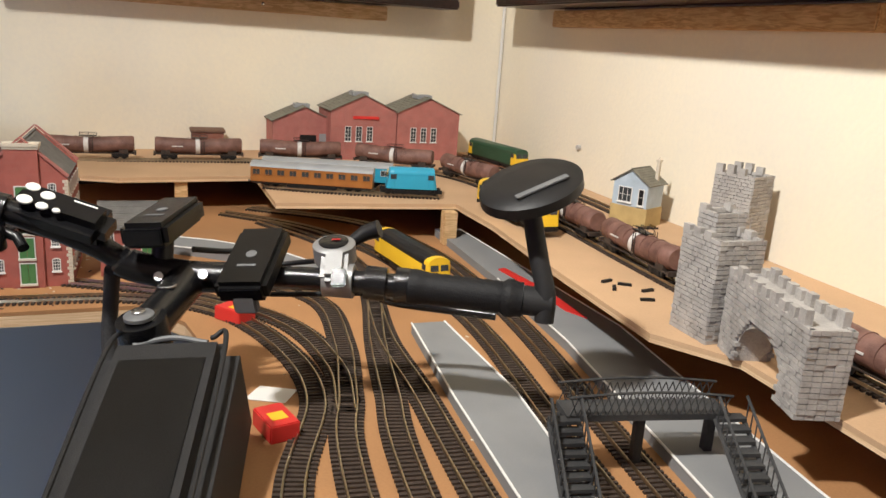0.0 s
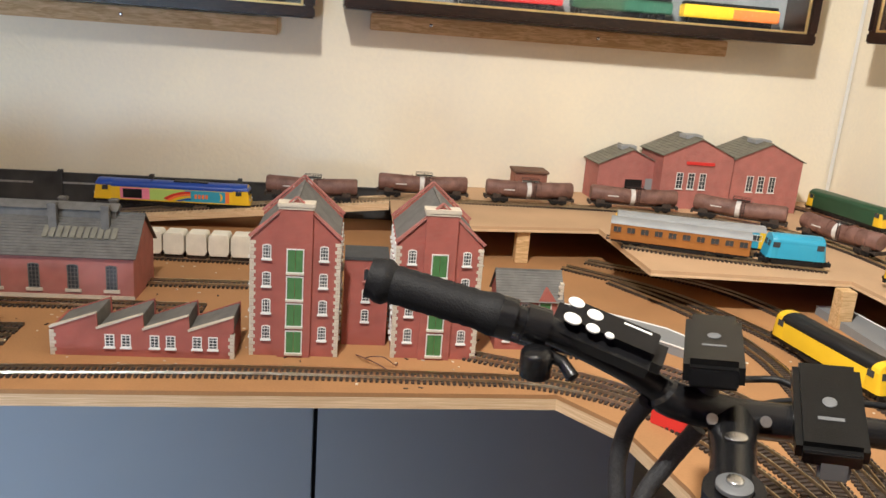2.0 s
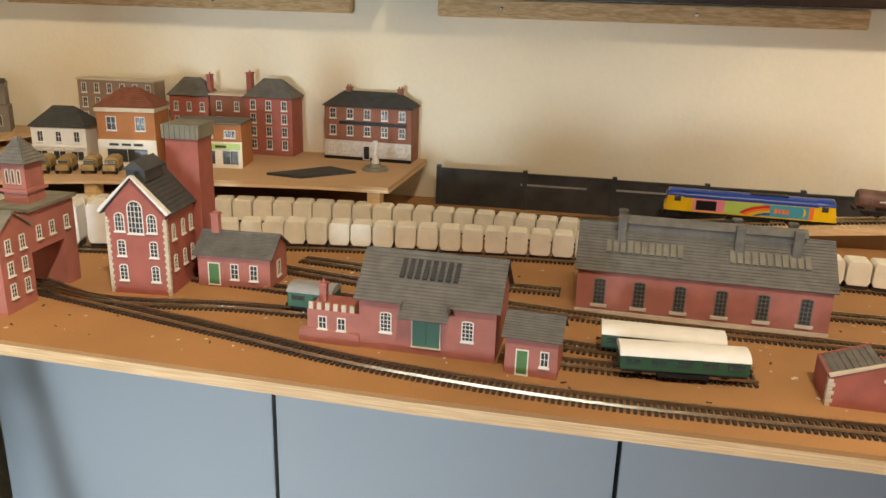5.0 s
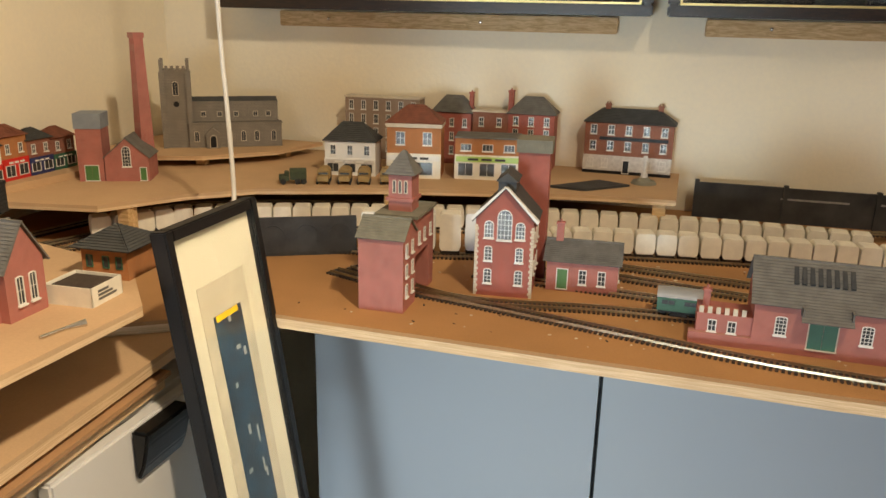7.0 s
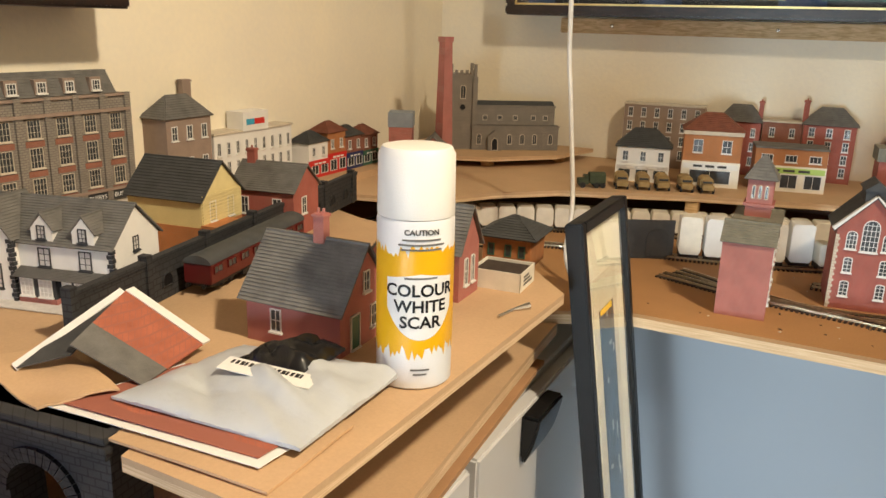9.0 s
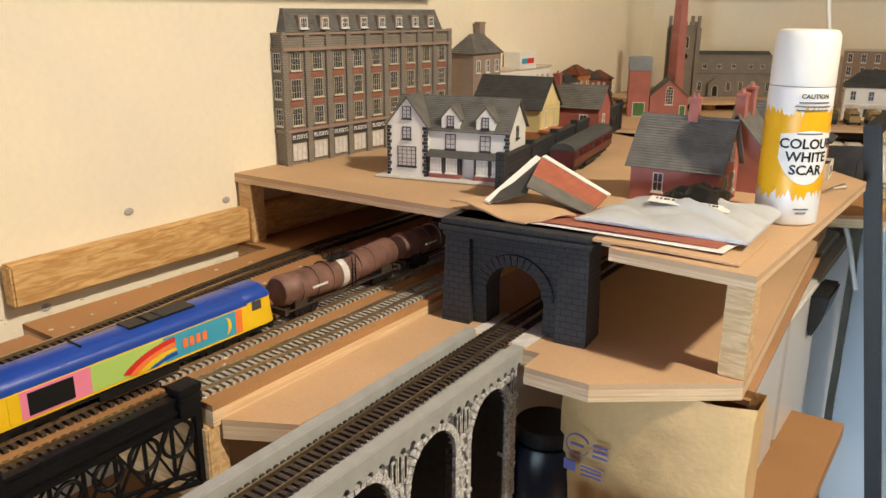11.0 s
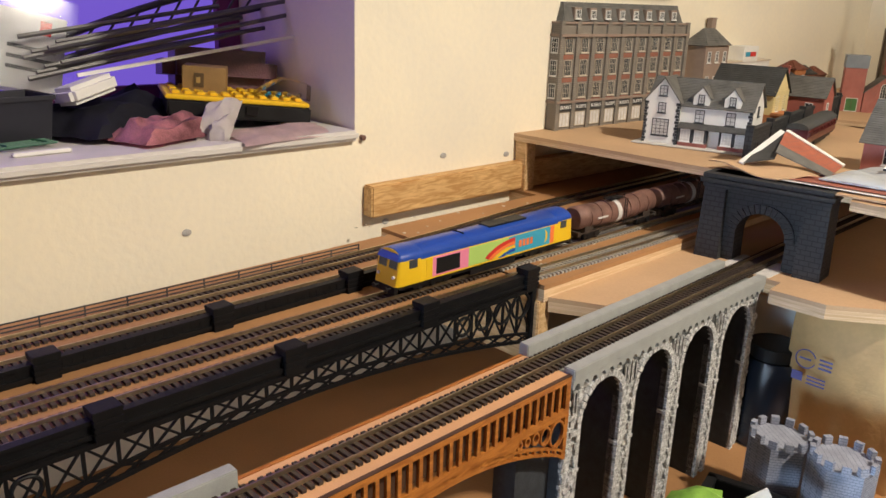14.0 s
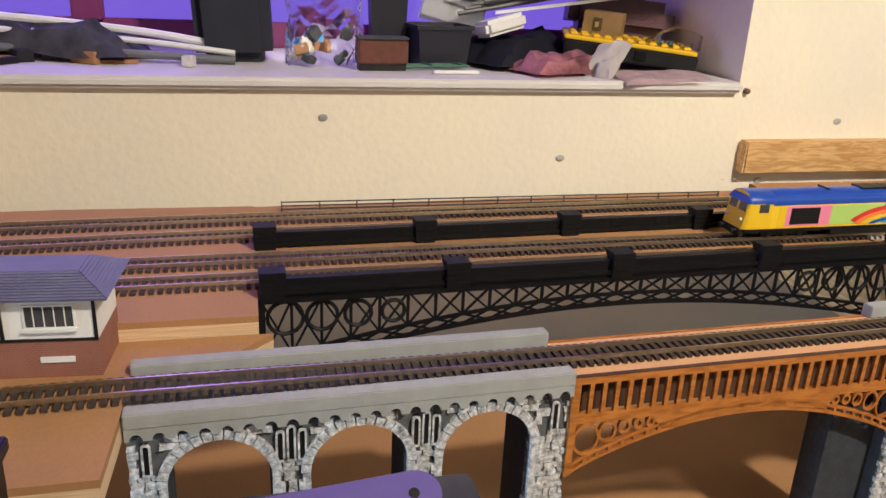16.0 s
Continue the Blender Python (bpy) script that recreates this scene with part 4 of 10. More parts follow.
def diesel(m, L, label, paint, roof, end, cab=0.035, name="diesel_locomotive", axles=3, w=0.034):
    t = thing(name, m, label, "locomotive")
    z0, z1, zr = 0.0165, 0.043, 0.051
    part("body", loco_body(L, w, z0, z1, zr), paint, t, smooth=True)
    bm = loco_body(L - 2 * cab * 0.55, w + 0.0004, z1 - 0.0035, z1, zr + 0.0003, nose=0.001)
    part("roof", bm, roof, t, smooth=True)
    for s in (-1, 1):
        bm = loco_body(cab, w + 0.0005, z0 + 0.0002, z1 - 0.002, z1 + 0.001, nose=0.006)
        part("cab", bm, end, t, smooth=True, m=pose(s * (L / 2 - cab / 2 + 0.0006), 0, 0))
        bm = bmesh.new()
        for y in (-0.0075, 0.0075):
            box(bm, -0.0005, 0.0005, y - 0.0058, y + 0.0058, -0.0042, 0.0042)
        part("windscreen", bm, PANE, t, "dark cab windscreen", m=pose(s * (L / 2 - 0.0036), 0, 0.0372, 0, s * -11, 0))
        bm = bmesh.new()
        for q in (-1, 1):
            box(bm, -0.005, 0.005, *sorted((q * (w / 2 + 0.0002), q * (w / 2 + 0.0008))), 0.033, 0.041)
        part("side_window", bm, PANE, t, m=pose(s * (L / 2 - cab * 0.55), 0, 0))
        bm = bmesh.new(); box(bm, -0.0022, 0.0022, -0.0145, 0.0145, 0.0095, 0.0165)
        for y in (-0.009, 0.009):
            tube(bm, [(0, y, 0.0145), (s * 0.0075, y, 0.0145)], 0.0011, 8)
            tube(bm, [(s * 0.0075, y, 0.0145), (s * 0.0085, y, 0.0145)], 0.0026, 10)
        part("buffer_beam", bm, BLACK, t, m=pose(s * (L / 2 - 0.001), 0, 0))
    bm = bmesh.new(); box(bm, -L / 2 + 0.004, L / 2 - 0.004, -w / 2 + 0.002, w / 2 - 0.002, 0.0125, z0)
    box(bm, -0.034, 0.034, -w / 2 + 0.001, w / 2 - 0.001, 0.0075, 0.0135)
    part("underframe", bm, BLACK, t)
    for x in (-L * 0.31, L * 0.31):
        bogie(t, x, 0.052, axles=axles)
    return t


def rainbow_loco(m, L=0.268):
    """The long freight locomotive with the painted sides."""
    w = 0.034
    t = diesel(m, L, "blue roofed freight locomotive with rainbow mural sides and yellow cabs", YELLOW, BLUE, YELLOW, 0.036)
    a = -L / 2
    for s in (-1, 1):
        part("cab_roof", loco_body(0.034, w + 0.0007, 0.0415, 0.0432, 0.0516, nose=0.005), BLUE, t, "blue cab roof", smooth=True, m=pose(s * (L / 2 - 0.0190), 0, 0))
    z0, z1 = 0.0185, 0.0385
    side_panel(t, "pink_panel", a + 0.045, a + 0.095, z0, z1, w, PINK)
    side_panel(t, "grille", a + 0.050, a + 0.082, z0 + 0.002, z1 - 0.002, w, BLACK, "black louvred grille", 0.0009)
    side_panel(t, "lime_panel", a + 0.095, a + 0.155, z0, z1, w, LIME)
    side_panel(t, "sky_panel", a + 0.155, L / 2 - 0.043, z0, z1, w, SKY)
    side_panel(t, "yellow_panel", a + 0.037, a + 0.045, z0, z1, w, YELLOW)
    side_panel(t, "stripe_panel", L / 2 - 0.043, L / 2 - 0.036, z0, z1, w, ORANGE)
    for k, mt in enumerate((RED_PAINT, ORANGE, YELLOW, BLUE)):
        bm = bmesh.new()
        for s in (-1, 1):
            y = s * (w / 2 + 0.0008 + 0.0001 * k)
            c, n = (a + 0.168, z0 - 0.016), 12
            pts = []
            for j in range(n + 1):
                an = radians(93 + 52 * j / n)
                pts.append(((0.0415 - 0.0042 * k) * math.cos(an) * 1.45, (0.0345 - 0.0042 * k) * math.sin(an)))
            for p, q in zip(pts, pts[1:]):
                vs = []
                for (px, pz), f in ((p, 1), (q, 1), (q, 0.88), (p, 0.88)):
                    vs.append(bm.verts.new((c[0] + px * f, y, max(z0, min(z1, c[1] + pz * f)))))
                bm.faces.new(vs)
        part("rainbow_band", bm, mt, t)
    bm = bmesh.new()
    for s in (-1, 1):
        y = s * (w / 2 + 0.0006)
        n = 14
        o = [(0.0065 * math.sin(math.pi * k / n), -0.0075 * math.cos(math.pi * k / n)) for k in range(n + 1)]
        i = [(0.0030 * math.sin(math.pi * k / n), -0.0075 * math.cos(math.pi * k / n)) for k in range(n, -1, -1)]
        vs = [bm.verts.new((L / 2 - 0.054 + x, y, (z0 + z1) / 2 + z)) for x, z in o + i[1:-1]]
        bm.faces.new(vs)
        st = []
        for k in range(10):
            r = 0.0036 if k % 2 == 0 else 0.0015
            st.append(bm.verts.new((a + 0.163 + r * math.sin(math.pi * k / 5), y, z1 - 0.006 + r * math.cos(math.pi * k / 5))))
        bm.faces.new(st)
    part("moon_and_star", bm, YELLOW, t, "yellow crescent moon and star")
    bm = bmesh.new()
    for s in (-1, 1):
        y0, y1 = sorted((s * (w / 2 + 0.0003), s * (w / 2 + 0.0008)))
        for k in range(4):
            x = a + 0.172 + 0.0062 * k
            box(bm, x, x + 0.0042, y0, y1, (z0 + z1) / 2 - 0.004, (z0 + z1) / 2 + 0.0035)
    part("logo_shape", bm, ORANGE, t, "plain orange blocks of a logo")
    bm = bmesh.new()
    for x, l in ((a + 0.095, 0.0012), (L / 2 - 0.105, 0.030), (a + 0.15, 0.012), (0.0, 0.018)):
        box(bm, x, x + l, -0.008, 0.008, 0.0505, 0.0522)
    part("roof_hatch", bm, BLACK, t)
    bm = bmesh.new()
    for s in (-1, 1):
        for y in (-0.011, 0.011):
            tube(bm, [(s * (L / 2 - 0.003), y, 0.0255), (s * (L / 2 + 0.0006), y, 0.0255)], 0.0016, 10)
    part("headlight", bm, WIN_WHITE, t)
    return t


def coach(m, L, label, side, roof, name="passenger_coach", windows=8, w=0.034, h=0.047, bog=True, pane=PANE, waist=None):
    t = thing(name, m, label, "coach")
    z0, z1 = 0.0135, h - 0.0085
    bm = bmesh.new(); box(bm, -L / 2, L / 2, -w / 2, w / 2, z0, z1)
    part("body", bm, side, t, bevel=0.0008)
    prof = [(w / 2 * 1.03 * math.cos(a), z1 + (h - z1) * math.sin(a)) for a in [math.pi * k / 10 for k in range(11)]]
    bm = bmesh.new(); prism(bm, [(x, z) for x, z in prof], -L / 2 - 0.0008, L / 2 + 0.0008)
    bmesh.ops.rotate(bm, verts=bm.verts, cent=(0, 0, 0), matrix=Matrix.Rotation(radians(90), 3, "Z"))
    part("roof", bm, roof, t, smooth=True)
    for s in (0, 180):
        F = pose(0, 0, 0, 0, 0, s) @ pose(0, -w / 2 - 0.0002, 0)
        for k in range(windows):
            window(t, F, -L / 2 + L * (k + 0.5) / windows, z0 + (z1 - z0) * 0.48, L / windows * 0.62, (z1 - z0) * 0.40, 2, 1, frame=side if waist is None else waist, sill=False, pane=pane, bar=0.0007)
    bm = bmesh.new(); box(bm, -L / 2 + 0.002, L / 2 - 0.002, -w / 2 + 0.002, w / 2 - 0.002, 0.0105, z0)
    box(bm, -L / 5, L / 5, -w / 2 + 0.001, w / 2 - 0.001, 0.0065, 0.0115)
    for s in (-1, 1):
        for y in (-0.009, 0.009):
            tube(bm, [(s * L / 2, y, 0.0125), (s * (L / 2 + 0.004), y, 0.0125)], 0.0012, 8)
            tube(bm, [(s * (L / 2 + 0.004), y, 0.0125), (s * (L / 2 + 0.005), y, 0.0125)], 0.0024, 8)
    part("underframe", bm, BLACK, t)
    for x in (-L * 0.34, L * 0.34):
        bogie(t, x, 0.030) if bog else wheelset(t, x, 0, 0.0112)
    return t


def heading(p, q):
    return math.degrees(math.atan2(q[1] - p[1], q[0] - p[0]))


def between(p, q, z):
    return pose((p[0] + q[0]) / 2, (p[1] + q[1]) / 2, z, 0, 0, heading(p, q))


# trains at the west bridge and under the west deck
rainbow_loco(between((-2.4585, 0.832), (-2.461, 1.100), BASE))
for k in range(3):
    y = 1.117 + 0.176 * k
    tanker(between((-2.4612, y), (-2.462, y + 0.168), BASE))
# the same livery and tank train along the north wall
rainbow_loco(between((-1.138, 2.604), (-0.868, 2.602), 0.9555))
for a, b, z in (((-0.845, 2.602), (-0.677, 2.600), 0.980), ((-0.645, 2.600), (-0.477, 2.600), 0.995)):
    tanker(between(a, b, z))
for a, b in (((-0.446, 2.60), (-0.278, 2.60)), ((-0.248, 2.60), (-0.082, 2.58)), ((-0.055, 2.572), (0.085, 2.48)), ((0.098, 2.455), (0.143, 2.30)), ((0.146, 2.275), (0.143, 2.11)),
             ((0.142, 2.085), (0.138, 1.92)), ((0.138, 1.895), (0.135, 1.73)), ((0.135, 1.70), (0.135, 1.535)), ((0.135, 1.505), (0.135, 1.34))):
    L = math.dist(a, b)
    tanker(between(a, b, UPPER), L)
coach(between((-0.285, 2.340), (-0.095, 2.270), UPPER), 0.205, "teak brown passenger coach with grey roof", TEAK, GREY_ROOF, windows=10, waist=TEAK)
blue = coach(between((-0.265, 2.385), (-0.045, 2.318), UPPER), 0.225, "grey roofed blue railcar with yellow end", SKY, GREY_ROOF, "railcar", 9, waist=WIN_WHITE)
for x, mt in ((0.109, YELLOW), (-0.109, YELLOW)):
    bm = bmesh.new(); box(bm, x - 0.006, x + 0.006, -0.0176, 0.0176, 0.0135, 0.040)
    part("cab", bm, mt, blue, bevel=0.001)
diesel(between((-0.072, 2.262), (0.008, 2.246), UPPER), 0.085, "short sky blue locomotive nose", SKY, SKY, SKY, 0.02, axles=2)
diesel(between((0.070, 2.170), (0.085, 1.962), UPPER), 0.205, "yellow locomotive with black roof", YELLOW, BLACK, YELLOW, 0.03)
diesel(between((0.250, 2.69), (0.285, 2.48), UPPER), 0.20, "dark green locomotive with yellow ends", LOCO_GREEN, LOCO_GREEN, YELLOW, 0.026)
diesel(between((-0.116, 2.105), (-0.089, 1.925), BASE), 0.185, "yellow and black locomotive in the station", YELLOW, BLACK, YELLOW, 0.028)
for p, q in (((-1.202, 2.024), (-1.073, 2.040)), ((-1.22, 2.073), (-1.092, 2.078))):
    coach(between(p, q, BASE), 0.128, "dark green four-wheel coach with white roof", LOCO_GREEN, WHITE_CARD, "passenger_coach", 5, bog=False, h=0.037)
coach(between((-1.59, 2.085), (-1.53, 2.085), BASE), 0.055, "short dark green van", GREEN_DARK, GREY_ROOF, "goods_van", 2, bog=False, h=0.04)

# cream hopper wagons in two rows
def hopper(m, w=0.031, h=0.040, material=CREAM):
    t = thing("hopper_wagon", m, "plain cream card hopper wagon body", "wagon", "cream wagons")
    bm = bmesh.new()
    pts = [(-w / 2 * 0.8, 0.006), (w / 2 * 0.8, 0.006), (w / 2, 0.012), (w / 2 * 0.97, h - 0.004), (w / 2 * 0.8, h), (-w / 2 * 0.8, h), (-w / 2 * 0.97, h - 0.004), (-w / 2, 0.012)]
    prism(bm, pts, -0.016, 0.016)
    part("hopper", bm, material, t, bevel=0.0008)
    bm = bmesh.new(); box(bm, -w / 2 * 0.9, w / 2 * 0.9, -0.0125, 0.0125, 0.0, 0.008)
    part("underframe", bm, SLEEPER, t)
    return t


def along(pts, step, s0=0.0):
    line = smooth_line([(x, y, 0) for x, y in pts], 20)
    out, left = [], s0
    for a, b in zip(line, line[1:]):
        d = (b - a).length
        s = left
        while s < d:
            p = a.lerp(b, s / d)
            out.append((p.x, p.y, math.degrees(math.atan2(b.y - a.y, b.x - a.x))))
            s += step
        left = s - d
    return out


h0 = None
rng = random.Random(3)
for pts, hh in (([(-1.84, 2.262), (-1.7, 2.322), (-1.45, 2.365), (-1.2, 2.39), (-0.78, 2.38)], 0.043), ([(-2.47, 2.11), (-2.36, 2.225), (-2.1, 2.335), (-1.8, 2.425), (-1.5, 2.46), (-1.27, 2.46)], 0.046)):
    for x, y, a in along(pts, 0.0335):
        m = pose(x, y, BASE + 0.004, 0, 0, a + rng.uniform(-2, 2))
        if h0 is None:
            h0 = hopper(m)
        else:
            copy_thing(h0, m)
for k, (x, y) in enumerate(((-2.035, 2.215), (-1.997, 2.222), (-1.955, 2.238), (-1.915, 2.245), (-1.878, 2.262))):
    hopper(pose(x, y, BASE + 0.004, 0, 0, 16), 0.034, 0.066, WHITE_CARD if k % 3 else CREAM)

# ---- east leg: station platforms and the works ----
def platform(pts, label):
    t = thing("platform", Matrix(), label, "platform", "platforms")
    bm = bmesh.new(); poly(bm, pts, BASE, BASE + 0.012)
    part("slab", bm, GREY_PLAT, t)
    bm = bmesh.new()
    n = len(pts) // 2
    for p, q in list(zip(pts[:n], pts[1:n])) + list(zip(pts[n:], pts[n + 1:])):
        a, b = Vector((*p, BASE + 0.0122)), Vector((*q, BASE + 0.0122))
        tube(bm, [a, b], 0.0012, 6)
    part("edge_line", bm, WHITE_CARD, t, "thin white platform edge")
    return t


platform([(-0.095, 0.9), (-0.052, 1.40), (-0.008, 1.72), (0.006, 1.95), (0.010, 2.235), (0.055, 2.232), (0.080, 1.75), (0.040, 1.40), (0.0, 0.9)], "long grey card platform beside the upper deck")
platform([(-0.215, 0.9), (-0.192, 1.45), (-0.182, 1.61), (-0.165, 1.80), (-0.125, 1.80), (-0.120, 1.61), (-0.136, 1.45), (-0.182, 0.9)], "grey card island platform between the tracks")
platform([(-0.45, 2.235), (-0.36, 2.19), (-0.27, 2.12), (-0.215, 2.03), (-0.235, 2.005), (-0.30, 2.08), (-0.38, 2.14), (-0.45, 2.18)], "curved grey card platform")
bm = bmesh.new(); poly(bm, [(0.024, 1.99), (0.036, 1.995), (0.052, 1.89), (0.052, 1.78), (0.038, 1.81), (0.036, 1.89)], BASE + 0.0121, BASE + 0.0136)
mesh_thing("red_strip", bm, RED_PAINT, "bright red painted strip on the platform", "strip")

# stone station block beside the second mill
sh4 = thing("station_house", pose(-0.470, 2.062, BASE) @ Matrix.Scale(0.90, 4), "low red brick house with green doors", "house")
body(sh4, 0.086, 0.055, 0.072, 0.104, BRICK, "x")
gable_roof(sh4, 0.086, 0.055, 0.072, 0.104, SLATE, "x", 0.003, 12)
S = face(0.086, 0.055, "S")
facade(sh4, S, (0.015, 0.036), (0.012, 0.034, 0.054), 0.009, 0.013, 2, 2)
for z in (0.016, 0.046):
    door(sh4, S, 0.064, z, 0.015, 0.026, GREEN)
quoins(sh4, [(0.043, 0, 1)], 0.095)
bm = bmesh.new(); prism(bm, [(0.010, 0.070), (0.036, 0.070), (0.023, 0.088)], -0.003, 0.03)
part("gablet", bm, BRICK, sh4)

# pair of works buildings
def works(m, w, d, eave, ridge, doors=(), wins=(), label=""):
    b = thing("works_building", m, label, "works", "works by the wall")
    body(b, w, d, eave, ridge, BRICK_PINK, "y")
    gable_roof(b, w, d, eave, ridge, SLATE_GREEN, "y", 0.004, 10)
    S = face(w, d, "S")
    for u, ww, hh, mt in doors:
        door(b, S, u, 0.002, ww, hh, mt, BRICK_PINK, 1)
    for u, z, ww, hh in wins:
        window(b, S, u, z, ww, hh, 2, 4)
    bm = bmesh.new(); box(bm, -w * 0.12, w * 0.12, d * 0.3, d * 0.6, ridge - 0.004, ridge + 0.004)
    part("roof_light", bm, GREY_ROOF, b)
    return b


works(pose(-0.142, 2.684, UPPER, 0, 0, SKEW), 0.134, 0.08, 0.076, 0.106, ((0.075, 0.036, 0.045, BLACK), (0.116, 0.034, 0.048, GREY_ROOF)), (), "brick works shed with two vehicle doors")
works(pose(-0.020, 2.650, UPPER, 0, 0, SKEW), 0.146, 0.11, 0.105, 0.138, (), ((0.038, 0.040, 0.014, 0.032), (0.062, 0.040, 0.014, 0.032), (0.086, 0.040, 0.014, 0.032)), "tall brick works with three windows and red sign")
works(pose(0.128, 2.657, UPPER, 0, 0, SKEW), 0.146, 0.11, 0.104, 0.136, (), ((0.038, 0.040, 0.014, 0.032), (0.062, 0.040, 0.014, 0.032), (0.086, 0.040, 0.014, 0.032)), "tall brick works with three windows")
bm = bmesh.new(); box(bm, -0.045, 0.012, 2.6470, 2.6488, UPPER + 0.088, UPPER + 0.094)
mesh_thing("works_sign", bm, RED_PAINT, "thin red sign strip on the works", "sign")
gh2 = thing("small_brick_hut", pose(-0.340, 2.690, UPPER), "small brown brick hut by the wall", "hut")
body(gh2, 0.064, 0.05, 0.046, 0, BRICK_BROWN)
bm = bmesh.new(); box(bm, -0.035, 0.035, -0.004, 0.053, 0.046, 0.051)
part("roof", bm, mat("brown_felt", (0.16, 0.085, 0.055), 0.8, amount=0.2, scale=80), gh2, "flat brown roof slab", bevel=0.001)
window(gh2, face(0.064, 0.05, "S"), 0.020, 0.014, 0.010, 0.016, 2, 2)
door(gh2, face(0.064, 0.05, "S"), 0.046, 0.002, 0.013, 0.028, GREY_ROOF, BRICK_BROWN, 1)

# black fence along the north wall
bf = thing("black_fence", pose(-1.54, 2.660, 0, 0, 0, SKEW) @ Matrix.Translation((1.54, -2.690, 0)), "long black card fence with square posts", "fence")
for k in range(7):
    x0 = -1.543 + 0.1605 * k
    bm = bmesh.new(); box(bm, x0, x0 + 0.1565, 2.690, 2.693, BASE, BASE + 0.066 - 0.0012 * k)
    box(bm, x0, x0 + 0.1565, 2.688, 2.694, BASE + 0.066 - 0.0012 * k, BASE + 0.069 - 0.0012 * k)
    part("panel", bm, BLACK_CARD, bf)
    bm = bmesh.new(); box(bm, x0 - 0.004, x0 + 0.004, 2.686, 2.696, BASE, BASE + 0.074 - 0.0012 * k)
    part("post", bm, BLACK_CARD, bf)
SCRATCH = mat("scuffed_grey", (0.30, 0.30, 0.30), 0.8, amount=0.4, scale=200)
for x0, x1, z in ((-1.39, -1.27, 0.045), (-1.22, -1.09, 0.046)):
    bm = bmesh.new(); box(bm, x0, x1, 2.6888, 2.6898, BASE + z, BASE + z + 0.0035)
    part("scuff", bm, SCRATCH, bf, "pale scuffed line")
bp = thing("black_arch_panel", pose(-2.124, 2.160, BASE, 0, 0, 28), "black card panel with blind arches", "panel")
bm = bmesh.new(); box(bm, -0.078, 0.078, 0, 0.004, 0, 0.062)
part("panel", bm, BLACK_CARD, bp)
for x in (-0.052, 0.0, 0.052):
    window(bp, pose(x, -0.0003, 0), 0, 0.004, 0.036, 0.045, 1, 1, arch=1.0, frame=BLACK_CARD, sill=False, pane=BLACK_CARD)

# ruined castle at the east wall
def ruin(m, w, d, h, label, teeth=True, arch=False):
    b = thing("ruined_tower", m, label, "ruin", "ruined castle")
    rg = random.Random(int(h * 1000))
    bm = bmesh.new()
    step = 0.0046
    z = 0.0
    while z < h:
        for sx in range(int(w / 0.008) + 1):
            for yy, dd in ((0, 0.003), (d - 0.003, 0.003)):
                x0 = -w / 2 + 0.008 * sx + (0.004 if int(z / step) % 2 else 0)
                x1 = min(w / 2, x0 + 0.0075)
                if x1 - x0 > 0.002 and not (arch and abs((x0 + x1) / 2) < w * 0.28 and z < h * 0.62 * math.sqrt(max(0, 1 - ((x0 + x1) / 2 / (w * 0.28)) ** 2)) ** 0.6):
                    o = rg.uniform(0, 0.0012)
                    box(bm, x0, x1, yy - o, yy + dd + o, z + 0.0003, z + step - 0.0003)
        for sy in range(int(d / 0.008) + 1):
            for xx in (-w / 2, w / 2 - 0.003):
                y0 = 0.008 * sy
                y1 = min(d, y0 + 0.0075)
                if y1 - y0 > 0.002:
                    o = rg.uniform(0, 0.0012)
                    box(bm, xx - o, xx + 0.003 + o, y0, y1, z + 0.0003, z + step - 0.0003)
        z += step
    tagged(part("stonework", bm, STONE_GREY, b, "uneven grey stone courses"), kind="stuff")
    bm = bmesh.new()
    if arch:
        n = 12
        pts = [(-w / 2 + 0.002, h), (-w / 2 + 0.002, 0), (-w * 0.28, 0)] + [(-w * 0.28 * math.cos(math.pi * k / n), h * 0.6 * math.sin(math.pi * k / n) ** 0.8 if 0 < k < n else 0) for k in range(n + 1)] + [(w * 0.28, 0), (w / 2 - 0.002, 0), (w / 2 - 0.002, h)]
        prism(bm, pts, 0.002, d - 0.002)
    else:
        box(bm, -w / 2 + 0.002, w / 2 - 0.002, 0.002, d - 0.002, 0, h - 0.006)
    part("core", bm, STONE_GREY, b)
    if teeth:
        for k in range(int(w / 0.016)):
            bm = bmesh.new(); x = -w / 2 + 0.016 * k
            hh = rg.uniform(0.006, 0.014)
            box(bm, x, x + 0.010, -0.0005, 0.006, h - 0.001, h + hh)
            tooth = part("merlon", bm, STONE_GREY, b)
            part("merlon", tooth.data, None, b, m=pose(0, d - 0.006, 0))
    return b


ruin(pose(0.050, 1.592, UPPER, 0, 0, -90), 0.056, 0.052, 0.098, "grey stone ruined gate tower")
ruin(pose(0.070, 1.612, UPPER, 0, 0, -90), 0.028, 0.035, 0.118, "grey stone ruined turret")
ruin(pose(0.040, 1.487, UPPER, 0, 0, -106), 0.148, 0.036, 0.072, "grey stone ruined bridge arch over the track", True, True)
ruin(pose(0.270, 1.82, UPPER, 0, 0, -70), 0.056, 0.05, 0.118, "grey stone ruined keep by the wall")

